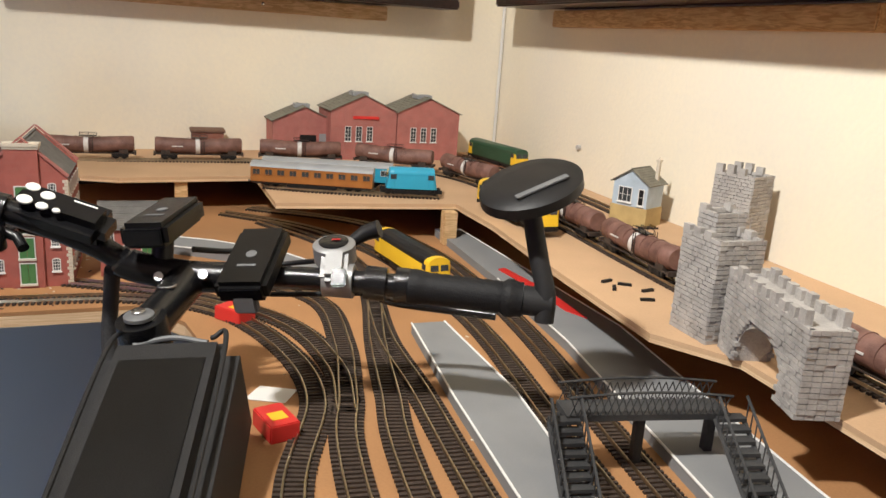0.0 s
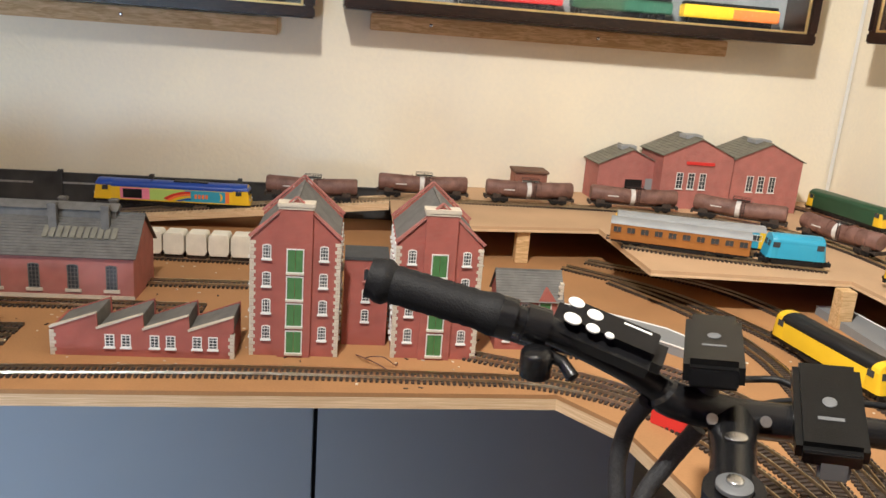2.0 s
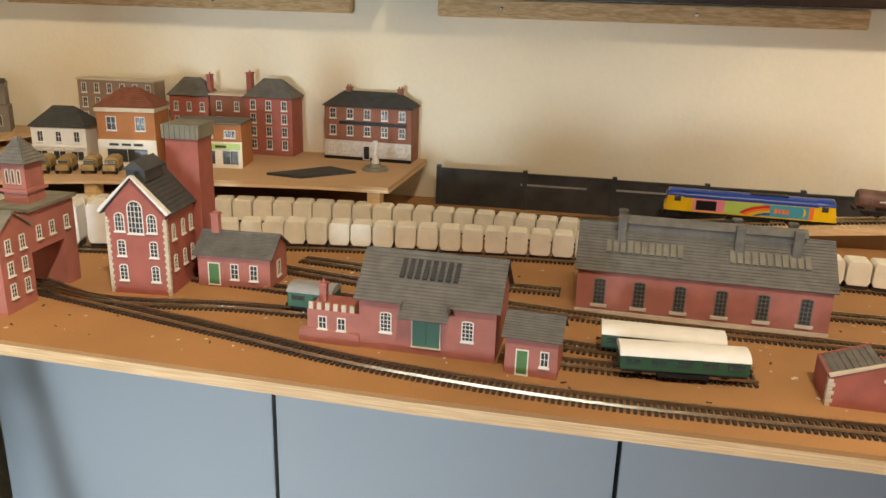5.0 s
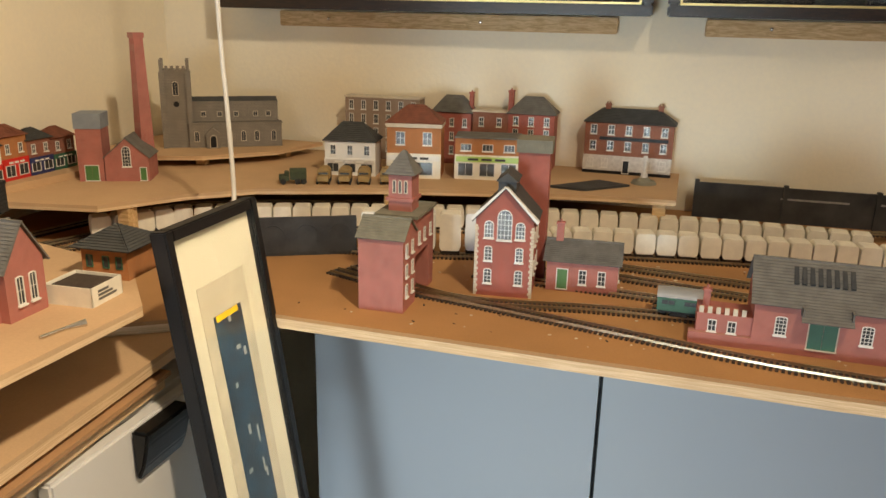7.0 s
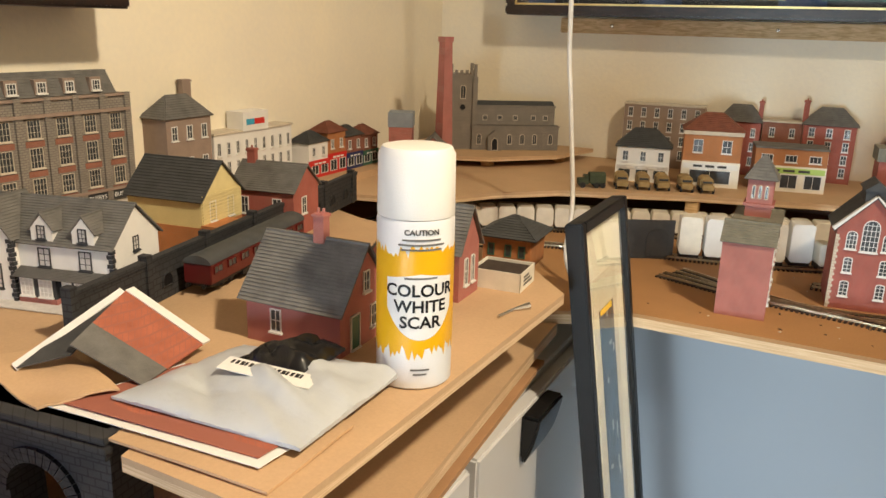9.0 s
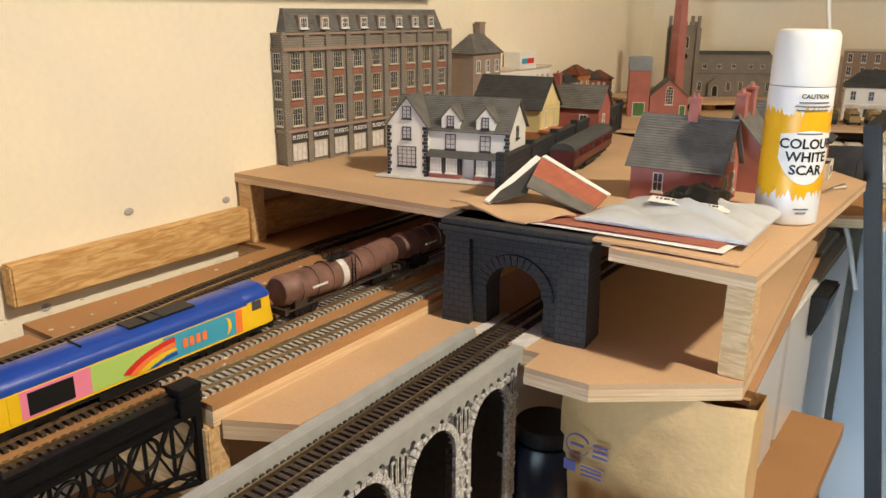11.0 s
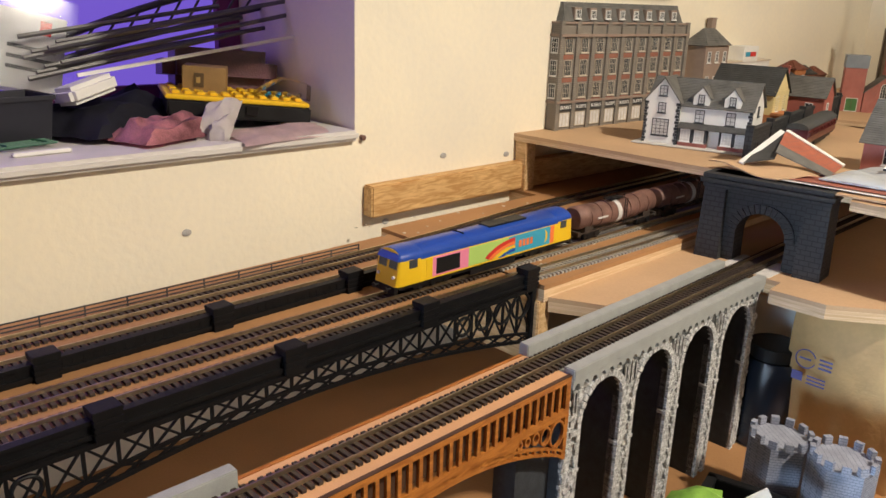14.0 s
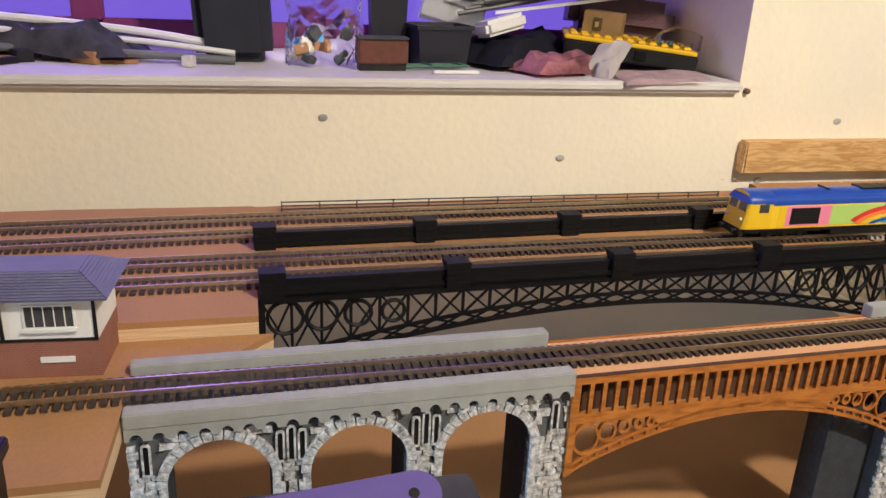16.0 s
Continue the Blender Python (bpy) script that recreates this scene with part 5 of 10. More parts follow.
# halt signal cabin
sc = thing("signal_cabin", pose(0.258, 2.035, UPPER, 0, 0, -62), "pale blue wooden signal cabin on a tan base", "signal cabin")
bm = bmesh.new(); box(bm, -0.032, 0.032, 0, 0.05, 0, 0.030)
part("base", bm, mat("tan_block", (0.45, 0.33, 0.14), 0.7), sc)
body(sc, 0.060, 0.05, 0.068, 0.088, mat("pale_blue_boards", (0.42, 0.50, 0.58), 0.6), "y", z0=0.030, name="cabin")
gable_roof(sc, 0.060, 0.05, 0.068, 0.088, SLATE_GREEN, "y", 0.004, 8)
window(sc, pose(0, -0.0004, 0), -0.008, 0.036, 0.024, 0.024, 3, 2)
window(sc, pose(0, -0.0004, 0), 0.020, 0.034, 0.010, 0.026, 1, 2, pane=BLACK)
chimney(sc, 0.024, 0.036, 0.065, 0.105, 0.005, 0.005, STONE_LIGHT, 1)
for x, y, a in ((0.06, 1.76, 20), (0.075, 1.745, -30), (0.055, 1.735, 60), (0.09, 1.72, 10), (0.07, 1.69, -15)):
    bm = bmesh.new(); box(bm, -0.008, 0.008, -0.002, 0.002, 0, 0.003)
    mesh_thing("loose_black_part", bm, BLACK, "small loose black plastic part", "part", "loose parts", m=pose(x, y, UPPER, 0, 0, a))

# footbridge in black card at the near end
fb = thing("footbridge", pose(-0.070, 1.478, BASE, 0, 0, -10), "black lattice footbridge across the platforms", "footbridge")
FH = 0.050
bm = bmesh.new(); box(bm, -0.070, 0.066, -0.014, 0.014, FH, FH + 0.005)
part("deck", bm, BLACK_CARD, fb)
for s in (-1, 1):
    bm = bmesh.new()
    for k in range(22):
        x = -0.068 + 0.006 * k
        tube(bm, [(x, s * 0.014, FH + 0.004), (x + 0.006, s * 0.014, FH + 0.020)], 0.0005, 5)
        tube(bm, [(x + 0.006, s * 0.014, FH + 0.004), (x, s * 0.014, FH + 0.020)], 0.0005, 5)
    tube(bm, [(-0.070 + 0.136 * k / 10, s * 0.014, FH + 0.020 + 0.004 * math.sin(math.pi * k / 10)) for k in range(11)], 0.0011, 6)
    part("lattice_side", bm, BLACK_CARD, fb)
for x0, y1 in ((-0.072, -0.075), (0.066, -0.090)):
    for k in range(9):
        y = -0.014 + (y1 + 0.014) * k / 9
        bm = bmesh.new(); box(bm, x0 - 0.012, x0 + 0.012, y - 0.005, y + 0.005, FH * (1 - k / 9), FH * (1 - k / 9) + 0.003)
        part("tread", bm, BLACK_CARD, fb)
    for s in (-1, 1):
        bm = bmesh.new()
        tube(bm, [(x0 + s * 0.012, -0.014, FH + 0.020), (x0 + s * 0.012, y1, 0.018)], 0.0013, 6)
        tube(bm, [(x0 + s * 0.012, -0.014, FH), (x0 + s * 0.012, y1, 0.0)], 0.0022, 6)
        for k in range(10):
            f = (k + 0.5) / 10
            y = -0.014 + (y1 + 0.014) * f
            tube(bm, [(x0 + s * 0.012, y, FH * (1 - f)), (x0 + s * 0.012, y, FH * (1 - f) + 0.019)], 0.0006, 5)
        part("stair_rail", bm, BLACK_CARD, fb)
for x in (-0.066, 0.0, 0.062):
    bm = bmesh.new(); box(bm, x - 0.0035, x + 0.0035, 0.003, 0.011, 0.0, FH)
    part("pillar", bm, BLACK_CARD, fb)
# red tin and paper on the board
for x, y, a, lab in ((-0.345, 1.60, 15, "small red printed box lying on the board"), (-0.355, 1.875, 40, "small red printed box near the edge")):
    rd = thing("red_packet", pose(x, y, BASE, 0, 0, a), lab, "packet")
    bm = bmesh.new(); box(bm, -0.013, 0.013, -0.020, 0.020, 0, 0.016)
    part("box", bm, RED_PAINT, rd, bevel=0.001)
    bm = bmesh.new(); box(bm, -0.007, 0.007, -0.010, 0.004, 0.016, 0.0164)
    part("print", bm, YELLOW, rd)
bm = bmesh.new(); poly(bm, [(-0.365, 1.665), (-0.33, 1.65), (-0.315, 1.675), (-0.348, 1.69)], BASE + 0.0005, BASE + 0.001)
mesh_thing("white_paper", bm, WHITE_CARD, "torn white paper on the board", "paper")

# ---- the town on its deck ----
def terrace(name, m, w, d, h, wall, label, cols, rows, ww=0.009, wh=0.016, roof=None, ridge=0.0, nx=2, ny=2, parapet=True, frame=WIN_WHITE, first=0.03, step=0.026):
    b = thing(name, m, label, "building")
    body(b, w, d, h, 0, wall)
    S = face(w, d, "S")
    for j in range(rows):
        for k in range(cols):
            window(b, S, w * (k + 0.5) / cols, first + step * j, ww, wh, nx, ny, frame=frame)
    if roof is not None and ridge > h:
        hip_roof(b, w, d, h, ridge, roof)
    else:
        bm = bmesh.new(); box(bm, -w / 2 - 0.0015, w / 2 + 0.0015, -0.0025, d, h, h + 0.003)
        part("coping", bm, STONE_LIGHT if parapet else SLATE, b)
    return b


def shopfront(b, w, d, h, paint, sign=None, bays=2, z0=0.002, door_at=0.5):
    bm = bmesh.new(); box(bm, -w / 2 - 0.0006, w / 2 + 0.0006, -0.0022, 0.0005, 0, h)
    f = part("shop_front", bm, paint, b)
    S = face(w, d, "S") @ pose(0, -0.0023, 0)
    for k in range(bays):
        window(f, S, w * (k + 0.5) / bays, 0.006, w / bays * 0.72, h * 0.55, 2, 1, frame=WIN_WHITE, sill=False)
    bm = bmesh.new(); box(bm, -w / 2 + 0.002, w / 2 - 0.002, -0.0036, -0.0022, h * 0.72, h * 0.93)
    part("sign_board", bm, sign or WHITE_CARD, b)
    bm = bmesh.new()
    for k in range(3):
        box(bm, -w * 0.3 + w * 0.21 * k, -w * 0.3 + w * 0.21 * k + w * 0.16, -0.0041, -0.0036, h * 0.78, h * 0.87)
    part("sign_bar", bm, BLACK_CARD if (sign or WHITE_CARD) in (WHITE_CARD, LIME, CREAM) else WHITE_CARD, b)
    return f


NAVY = mat("navy_paint", (0.02, 0.03, 0.12), 0.5)
TAN = mat("tan_card", (0.30, 0.22, 0.175), 0.75, amount=0.12, scale=60)

pub = thing("corner_pub", pose(-1.679, 2.648, TOWN), "three storey brown brick pub with slate roof", "pub")
W0, D0 = 0.168, 0.06
body(pub, W0, D0, 0.099, 0, BRICK_BROWN)
hip_roof(pub, W0, D0, 0.099, 0.124, SLATE_DARK)
S = face(W0, D0, "S")
for z in (0.012, 0.046, 0.077):
    facade(pub, S, [0.017 + 0.0335 * k for k in range(5)] if z > 0.02 else [0.014, 0.042, 0.125, 0.152], (z,), 0.0125, 0.0185, 2, 2)
bm = bmesh.new(); box(bm, -W0 / 2 - 0.0005, W0 / 2 + 0.0005, -0.0006, 0.001, 0.004, 0.036)
part("render_band", bm, STAIN, pub, "grey rendered ground floor")
bm = bmesh.new(); box(bm, -0.055, 0.075, -0.0022, 0, 0.0665, 0.0725)
part("sign_board", bm, BLACK, pub, "long black name board")
bm = bmesh.new(); box(bm, -W0 / 2 - 0.001, W0 / 2 + 0.001, -0.0014, 0.002, 0, 0.006)
part("plinth", bm, BLACK, pub)
door(pub, S @ pose(0, -0.0008, 0), 0.083, 0.003, 0.011, 0.024, BLACK, WIN_WHITE, 1)
chimney(pub, -0.045, 0.03, 0.115, 0.133, 0.010, 0.008, BRICK_BROWN, 2)
chimney(pub, 0.055, 0.03, 0.115, 0.133, 0.010, 0.008, BRICK_BROWN, 2)

wh = terrace("white_shop", pose(-2.169, 2.432, TOWN, 0, 0, 11), 0.096, 0.058, 0.064, WHITE_CARD, "white shop with hipped slate roof", 3, 1, 0.011, 0.019, SLATE_DARK, 0.096, first=0.038)
shopfront(wh, 0.096, 0.058, 0.032, WHITE_CARD, STAIN, 3)
bk = terrace("brick_bank", pose(-2.051, 2.455, TOWN, 0, 0, 12), 0.100, 0.07, 0.101, BRICK_ORANGE, "red brick corner shop with red tiled roof", 2, 1, 0.017, 0.024, TILE_RED, 0.131, 2, 2, first=0.062)
shopfront(bk, 0.100, 0.07, 0.046, CREAM, WHITE_CARD, 1)
bm = bmesh.new(); box(bm, -0.052, 0.052, -0.003, 0.07, 0.094, 0.101)
part("cornice", bm, STONE_LIGHT, bk)
os = terrace("orange_shop", pose(-1.920, 2.493, TOWN, 0, 0, 11), 0.120, 0.07, 0.076, BRICK_ORANGE, "low orange brick shop with lime sign", 3, 1, 0.020, 0.013, first=0.053, nx=3, ny=1, parapet=False)
shopfront(os, 0.120, 0.07, 0.046, CREAM, LIME, 3)
terrace("tan_terrace", pose(-2.177, 2.616, TOWN, 0, 0, 4), 0.160, 0.04, 0.126, TAN, "tall tan card terrace with flat parapet", 6, 4, 0.010, 0.019, first=0.018, step=0.028)
ra = terrace("red_terrace", pose(-2.030, 2.628, TOWN, 0, 0, SKEW), 0.080, 0.045, 0.104, BRICK, "red terrace with grey mansard roof", 3, 3, 0.009, 0.017, SLATE, 0.136, first=0.02, step=0.028)
chimney(ra, 0.036, 0.02, 0.10, 0.145, 0.008, 0.012, BRICK)
terrace("brown_terrace", pose(-1.951, 2.632, TOWN, 0, 0, SKEW), 0.072, 0.04, 0.108, BRICK_BROWN, "brown brick terrace with flat top", 2, 3, 0.010, 0.018, first=0.02, step=0.030)
rb = terrace("tall_red_house", pose(-1.868, 2.632, TOWN, 0, 0, SKEW), 0.092, 0.055, 0.108, BRICK, "tall red town house with slate roof", 3, 4, 0.011, 0.018, SLATE, 0.140, first=0.012, step=0.0245)
chimney(rb, -0.045, 0.025, 0.11, 0.152, 0.010, 0.014, BRICK)
bm = bmesh.new(); poly(bm, [(-1.800, 2.470), (-1.735, 2.462), (-1.662, 2.535), (-1.72, 2.560)], TOWN, TOWN + 0.004)
mesh_thing("black_grid_mat", bm, BLACK_CARD, "flat black ribbed panel lying on the deck", "panel")
mo = thing("war_memorial", pose(-1.640, 2.575, TOWN), "pale stone memorial column on a round base", "memorial")
bm = bmesh.new(); tube(bm, [(0, 0, 0), (0, 0, 0.006), (0, 0, 0.0065), (0, 0, 0.012)], [0.024, 0.020, 0.013, 0.009], 18)
part("base", bm, SLATE_GREEN, mo, smooth=True)
bm = bmesh.new(); tube(bm, [(0, 0, 0.012), (0, 0, 0.020), (0, 0, 0.021), (0, 0, 0.042)], [0.007, 0.006, 0.0035, 0.0028], 10)
box(bm, -0.004, 0.004, -0.001, 0.001, 0.042, 0.052)
part("column", bm, STAIN, mo)

# army lorries parked along the edge
def lorry(m, paint, label):
    t = thing("army_lorry", m, label, "lorry", "parked lorries")
    bm = bmesh.new(); box(bm, -0.010, 0.010, -0.022, -0.004, 0.006, 0.016)
    box(bm, -0.009, 0.009, -0.012, -0.004, 0.016, 0.022)
    part("cab", bm, paint, t, bevel=0.001)
    bm = bmesh.new(); prism(bm, [(-0.0115, 0.008), (0.0115, 0.008), (0.0115, 0.022), (0.006, 0.027), (-0.006, 0.027), (-0.0115, 0.022)], -0.003, 0.026)
    part("canvas_body", bm, paint, t, bevel=0.0008)
    for y in (-0.015, 0.010, 0.021):
        for s in (-1, 1):
            bm = bmesh.new(); tube(bm, [(s * 0.0085, y, 0.0052), (s * 0.0115, y, 0.0052)], 0.0052, 12)
            part("wheel", bm, RUBBER, t)
    bm = bmesh.new(); box(bm, -0.008, 0.008, -0.0122, -0.0118, 0.0175, 0.021)
    part("windscreen", bm, PANE, t)
    return t


KHAKI = mat("desert_tan", (0.33, 0.22, 0.09), 0.7, amount=0.2, scale=90)
OLIVE = mat("olive_green", (0.045, 0.06, 0.03), 0.7, amount=0.2, scale=90)
for k, (x, y) in enumerate(((-2.235, 2.325), (-2.185, 2.352), (-2.150, 2.366), (-2.118, 2.378), (-2.080, 2.392), (-2.046, 2.400))):
    lorry(pose(x, y, TOWN, 0, 0, 20 if k else -60), OLIVE if k == 0 else KHAKI, "dark olive model army vehicle" if k == 0 else "desert tan model army lorry")

# church on its own raised piece
CH = TOWN + 0.022
board("church_deck", [(-2.70, 2.33), (-2.60, 2.33), (-2.46, 2.39), (-2.36, 2.50), (-2.325, 2.64), (-2.70, 2.645)], CH, 0.008, "small raised hardboard piece under the church", MDF_PALE)
post(-2.48, 2.42, TOWN, CH - 0.008, 0.02, 0.02)
post(-2.375, 2.56, TOWN, CH - 0.008, 0.02, 0.02)
ch = thing("church", pose(-2.458, 2.512, CH, 0, 0, 34), "grey stone church with square battlemented tower", "church")
body(ch, 0.185, 0.06, 0.048, 0, STONE)
body(ch, 0.175, 0.05, 0.088, 0, STONE, y0=0.022, name="nave_wall")
S = face(0.185, 0.06, "S")
facade(ch, S, (0.015, 0.080, 0.107, 0.134, 0.168), (0.012,), 0.010, 0.022, 2, 1, arch=1.0, frame=STONE_LIGHT, sill=False)
facade(ch, S @ pose(0, 0.022, 0), (0.03, 0.062, 0.095, 0.134, 0.160), (0.060,), 0.010, 0.011, 2, 1, frame=STONE_LIGHT, sill=False)
bm = bmesh.new(); prism(bm, [(-0.060, 0), (-0.032, 0), (-0.032, 0.030), (-0.046, 0.042), (-0.060, 0.030)], -0.012, 0.01)
pc = part("porch", bm, STONE, ch)
window(pc, pose(-0.046, -0.0125, 0), 0, 0.001, 0.014, 0.026, 1, 1, arch=1.2, frame=STONE_LIGHT, sill=False, pane=BLACK)
bm = bmesh.new()
box(bm, -0.0885, 0.0885, 0.020, 0.074, 0.088, 0.091)
box(bm, -0.094, 0.094, -0.0015, 0.022, 0.048, 0.051)
part("parapet", bm, STONE, ch)
bm = bmesh.new(); prism(bm, [(0.020, 0.088), (0.074, 0.088), (0.047, 0.099)], -0.0875, 0.0875)
bmesh.ops.rotate(bm, verts=bm.verts, cent=(0, 0, 0), matrix=Matrix.Rotation(radians(90), 3, "Z"))
part("roof", bm, SLATE_DARK, ch)
bm = bmesh.new(); box(bm, -0.138, -0.088, 0.008, 0.060, 0, 0.155)
for x, y in ((-0.138, 0.008), (-0.088, 0.008), (-0.088, 0.060), (-0.138, 0.060)):
    box(bm, x - 0.005, x + 0.005, y - 0.005, y + 0.005, 0, 0.150)
    box(bm, x - 0.003, x + 0.003, y - 0.003, y + 0.003, 0.150, 0.175)
for k in range(4):
    box(bm, -0.131 + 0.011 * k, -0.125 + 0.011 * k, 0.006, 0.010, 0.155, 0.163)
part("tower", bm, STONE, ch, "square battlemented tower")
window(ch, pose(-0.113, 0.0075, 0), 0, 0.105, 0.012, 0.028, 2, 1, arch=1.0, frame=STONE_LIGHT, sill=False)
bm = bmesh.new(); tube(bm, [(-0.113, 0.0076, 0.088), (-0.113, 0.006, 0.088)], 0.0055, 16)
part("clock", bm, BLACK, ch, "small black clock face")

# boiler house and its tall chimney
bh = thing("boiler_house", pose(-2.522, 2.222, TOWN, 0, 0, 25), "red brick boiler house with grey-blue tank tower", "boiler house")
body(bh, 0.074, 0.07, 0.042, 0.075, BRICK_PINK, "y", x0=-0.018)
gable_roof(bh, 0.074, 0.07, 0.042, 0.075, SLATE, "y", 0.002, 9, x0=-0.018)
body(bh, 0.042, 0.05, 0.092, 0, BRICK_PINK, x0=-0.062, name="tower_wall")
bm = bmesh.new(); box(bm, -0.0635, -0.0185, -0.0015, 0.05, 0.092, 0.118)
part("tank", bm, mat("blue_grey", (0.24, 0.28, 0.33), 0.6), bh, "blue-grey tank house")
window(bh, Matrix(), 0.019, 0.026, 0.015, 0.036, 3, 6, arch=1.0)
door(bh, Matrix(), -0.040, 0.002, 0.022, 0.026, GREEN, WIN_WHITE, 2)
door(bh, Matrix(), 0.046, 0.002, 0.010, 0.022, GREEN, WIN_WHITE, 1)
st = thing("factory_chimney", pose(-2.522, 2.305, TOWN), "tall tapering red brick factory chimney", "chimney")
bm = bmesh.new()
tube(bm, [(0, 0, 0), (0, 0, 0.242), (0, 0, 0.2425), (0, 0, 0.252)], [0.0185, 0.0122, 0.0145, 0.0145], 4)
part("shaft", bm, BRICK_PINK, st, m=pose(0, 0, 0, 0, 0, 20))

# shops along the west wall
def wall_row(y0, y1):
    return (y1 - y0), pose(-2.645, (y0 + y1) / 2, DECK, 0, 0, 90)


bm = bmesh.new(); poly(bm, [(-2.71, 1.985), (-2.62, 2.02), (-2.60, 2.30), (-2.71, 2.34)], DECK - 0.012, DECK)
mesh_thing("shop_strip", bm, MDF_PALE, "narrow board strip under the small shops", "board", kind="structure")
for y0, y1, wall, roof, front, h, lab in ((2.045, 2.10, WHITE_CARD, SLATE_DARK, RED_PAINT, 0.060, "white shop with red front"), (2.10, 2.155, BRICK_ORANGE, TILE_RED, RED_PAINT, 0.072, "orange brick shop with red front"),
                                       (2.155, 2.21, BRICK_BROWN, SLATE_DARK, NAVY, 0.060, "brown shop with navy front"), (2.21, 2.265, BRICK_BROWN, TILE_RED, GREEN_DARK, 0.056, "brown shop with green front")):
    w, m = wall_row(y0, y1)
    b = terrace("corner_shop", m, w, 0.04, h, wall, lab + " by the wall", 2, 1, 0.009, 0.016, roof, h + 0.018, first=h * 0.62)
    shopfront(b, w, 0.04, h * 0.5, front, front, 2)

# department store
ds = thing("department_store", pose(-2.684, 1.530, DECK, 0, 0, 88), "long grey-brown stone department store", "store")
W0, D0, H0 = 0.340, 0.022, 0.162
body(ds, W0, D0, H0, 0, STONE)
BAY = TAN
S, Wf = face(W0, D0, "S"), face(W0, D0, "W")
nb = 9
for k in range(nb):
    u = W0 * (k + 0.5) / nb
    for z, hh in ((0.050, 0.022), (0.084, 0.024), (0.119, 0.022)):
        window(ds, S, u, z, 0.017, hh, 4, 3, frame=STONE_LIGHT, bar=0.0007)
        bm = bmesh.new(); box(bm, u - W0 / 2 - 0.012, u - W0 / 2 + 0.012, -0.0008, 0, z - 0.010, z - 0.003)
        part("spandrel", bm, BRICK_BROWN, ds)
    window(ds, S @ pose(0, -0.0012, 0), u, 0.005, 0.024, 0.022, 3, 1, frame=STONE_LIGHT, sill=False, pane=STAIN)
for k in range(nb + 1):
    x = -W0 / 2 + W0 * k / nb
    bm = bmesh.new(); box(bm, x - 0.0042, x + 0.0042, -0.0035, 0.001, 0, H0 + 0.004)
    part("pilaster", bm, STONE, ds)
for u in (-0.001,):
    for z, hh in ((0.050, 0.022), (0.084, 0.024), (0.119, 0.022)):
        window(ds, Wf, u + 0.012, z, 0.014, hh, 3, 3)
bm = bmesh.new()
box(bm, -W0 / 2 - 0.003, W0 / 2 + 0.003, -0.005, D0, 0.042, 0.0455)
box(bm, -W0 / 2 - 0.003, W0 / 2 + 0.003, -0.005, D0, 0.143, 0.147)
box(bm, -W0 / 2 - 0.002, W0 / 2 + 0.002, -0.003, D0, H0, H0 + 0.003)
part("cornice", bm, TAN, ds)
bm = bmesh.new(); box(bm, -W0 / 2 - 0.001, W0 / 2 + 0.001, -0.0030, 0.0, 0.030, 0.041)
part("fascia", bm, BLACK_CARD, ds, "dark shop fascia")
me_cache = None
for k in range(nb):
    cu = bpy.data.curves.new("lettering", "FONT")
    cu.body, cu.size, cu.align_x, cu.extrude = "BUSBYS", 0.0078, "CENTER", 0.0002
    tmp = bpy.data.objects.new("lettering", cu)
    scene.collection.objects.link(tmp)
    me = bpy.data.meshes.new_from_object(tmp) if me_cache is None else me_cache
    me_cache = me
    bpy.data.objects.remove(tmp)
    me.materials.clear()
    me.materials.append(WHITE_CARD)
    part("lettering", me, None, ds, m=pose(-W0 / 2 + W0 * (k + 0.5) / nb, -0.0034, 0.0330, 90, 0, 0))
bm = bmesh.new()
slope(bm, (-W0 / 2 + 0.010, 0.006, H0 + 0.003), (W0 / 2 - 0.010, 0.006, H0 + 0.003), (-W0 / 2 + 0.016, 0.016, H0 + 0.030), (W0 / 2 - 0.016, 0.016, H0 + 0.030), 8)
slope(bm, (-W0 / 2 + 0.010, D0, H0 + 0.003), (-W0 / 2 + 0.010, 0.006, H0 + 0.003), (-W0 / 2 + 0.018, D0, H0 + 0.030), (-W0 / 2 + 0.018, 0.016, H0 + 0.030), 8)
slope(bm, (W0 / 2 - 0.010, D0, H0 + 0.003), (W0 / 2 - 0.010, 0.006, H0 + 0.003), (W0 / 2 - 0.018, D0, H0 + 0.030), (W0 / 2 - 0.018, 0.016, H0 + 0.030), 8)
box(bm, -W0 / 2 + 0.016, W0 / 2 - 0.016, 0.014, D0, H0 + 0.029, H0 + 0.032)
part("mansard_roof", bm, SLATE, ds)
for k in range(8):
    x = -W0 / 2 + 0.04 + (W0 - 0.08) * k / 7
    bm = bmesh.new(); box(bm, x - 0.008, x + 0.008, 0.004, 0.03, H0 + 0.006, H0 + 0.024)
    dm = part("dormer", bm, TAN, ds)
    window(dm, pose(x, 0.0038, 0), 0, H0 + 0.008, 0.012, 0.013, 3, 2)

# grey tower house and long white building beyond it
gt = terrace("tower_house", pose(-2.665, 1.795, DECK, 0, 0, 90), 0.085, 0.045, 0.125, TAN, "tan stone house with pyramid roof", 3, 2, 0.011, 0.020, SLATE, 0.155, first=0.05, step=0.045)
chimney(gt, 0.03, 0.035, 0.12, 0.175, 0.016, 0.010, TAN, 0)
wl = terrace("white_hall", pose(-2.675, 1.945, DECK, 0, 0, 90), 0.185, 0.035, 0.092, WHITE_CARD, "long white hall with stepped parapet", 9, 2, 0.008, 0.020, first=0.03, step=0.03)
bm = bmesh.new(); box(bm, -0.03, 0.03, -0.003, 0.03, 0.092, 0.122)
part("sign_gable", bm, WHITE_CARD, wl)
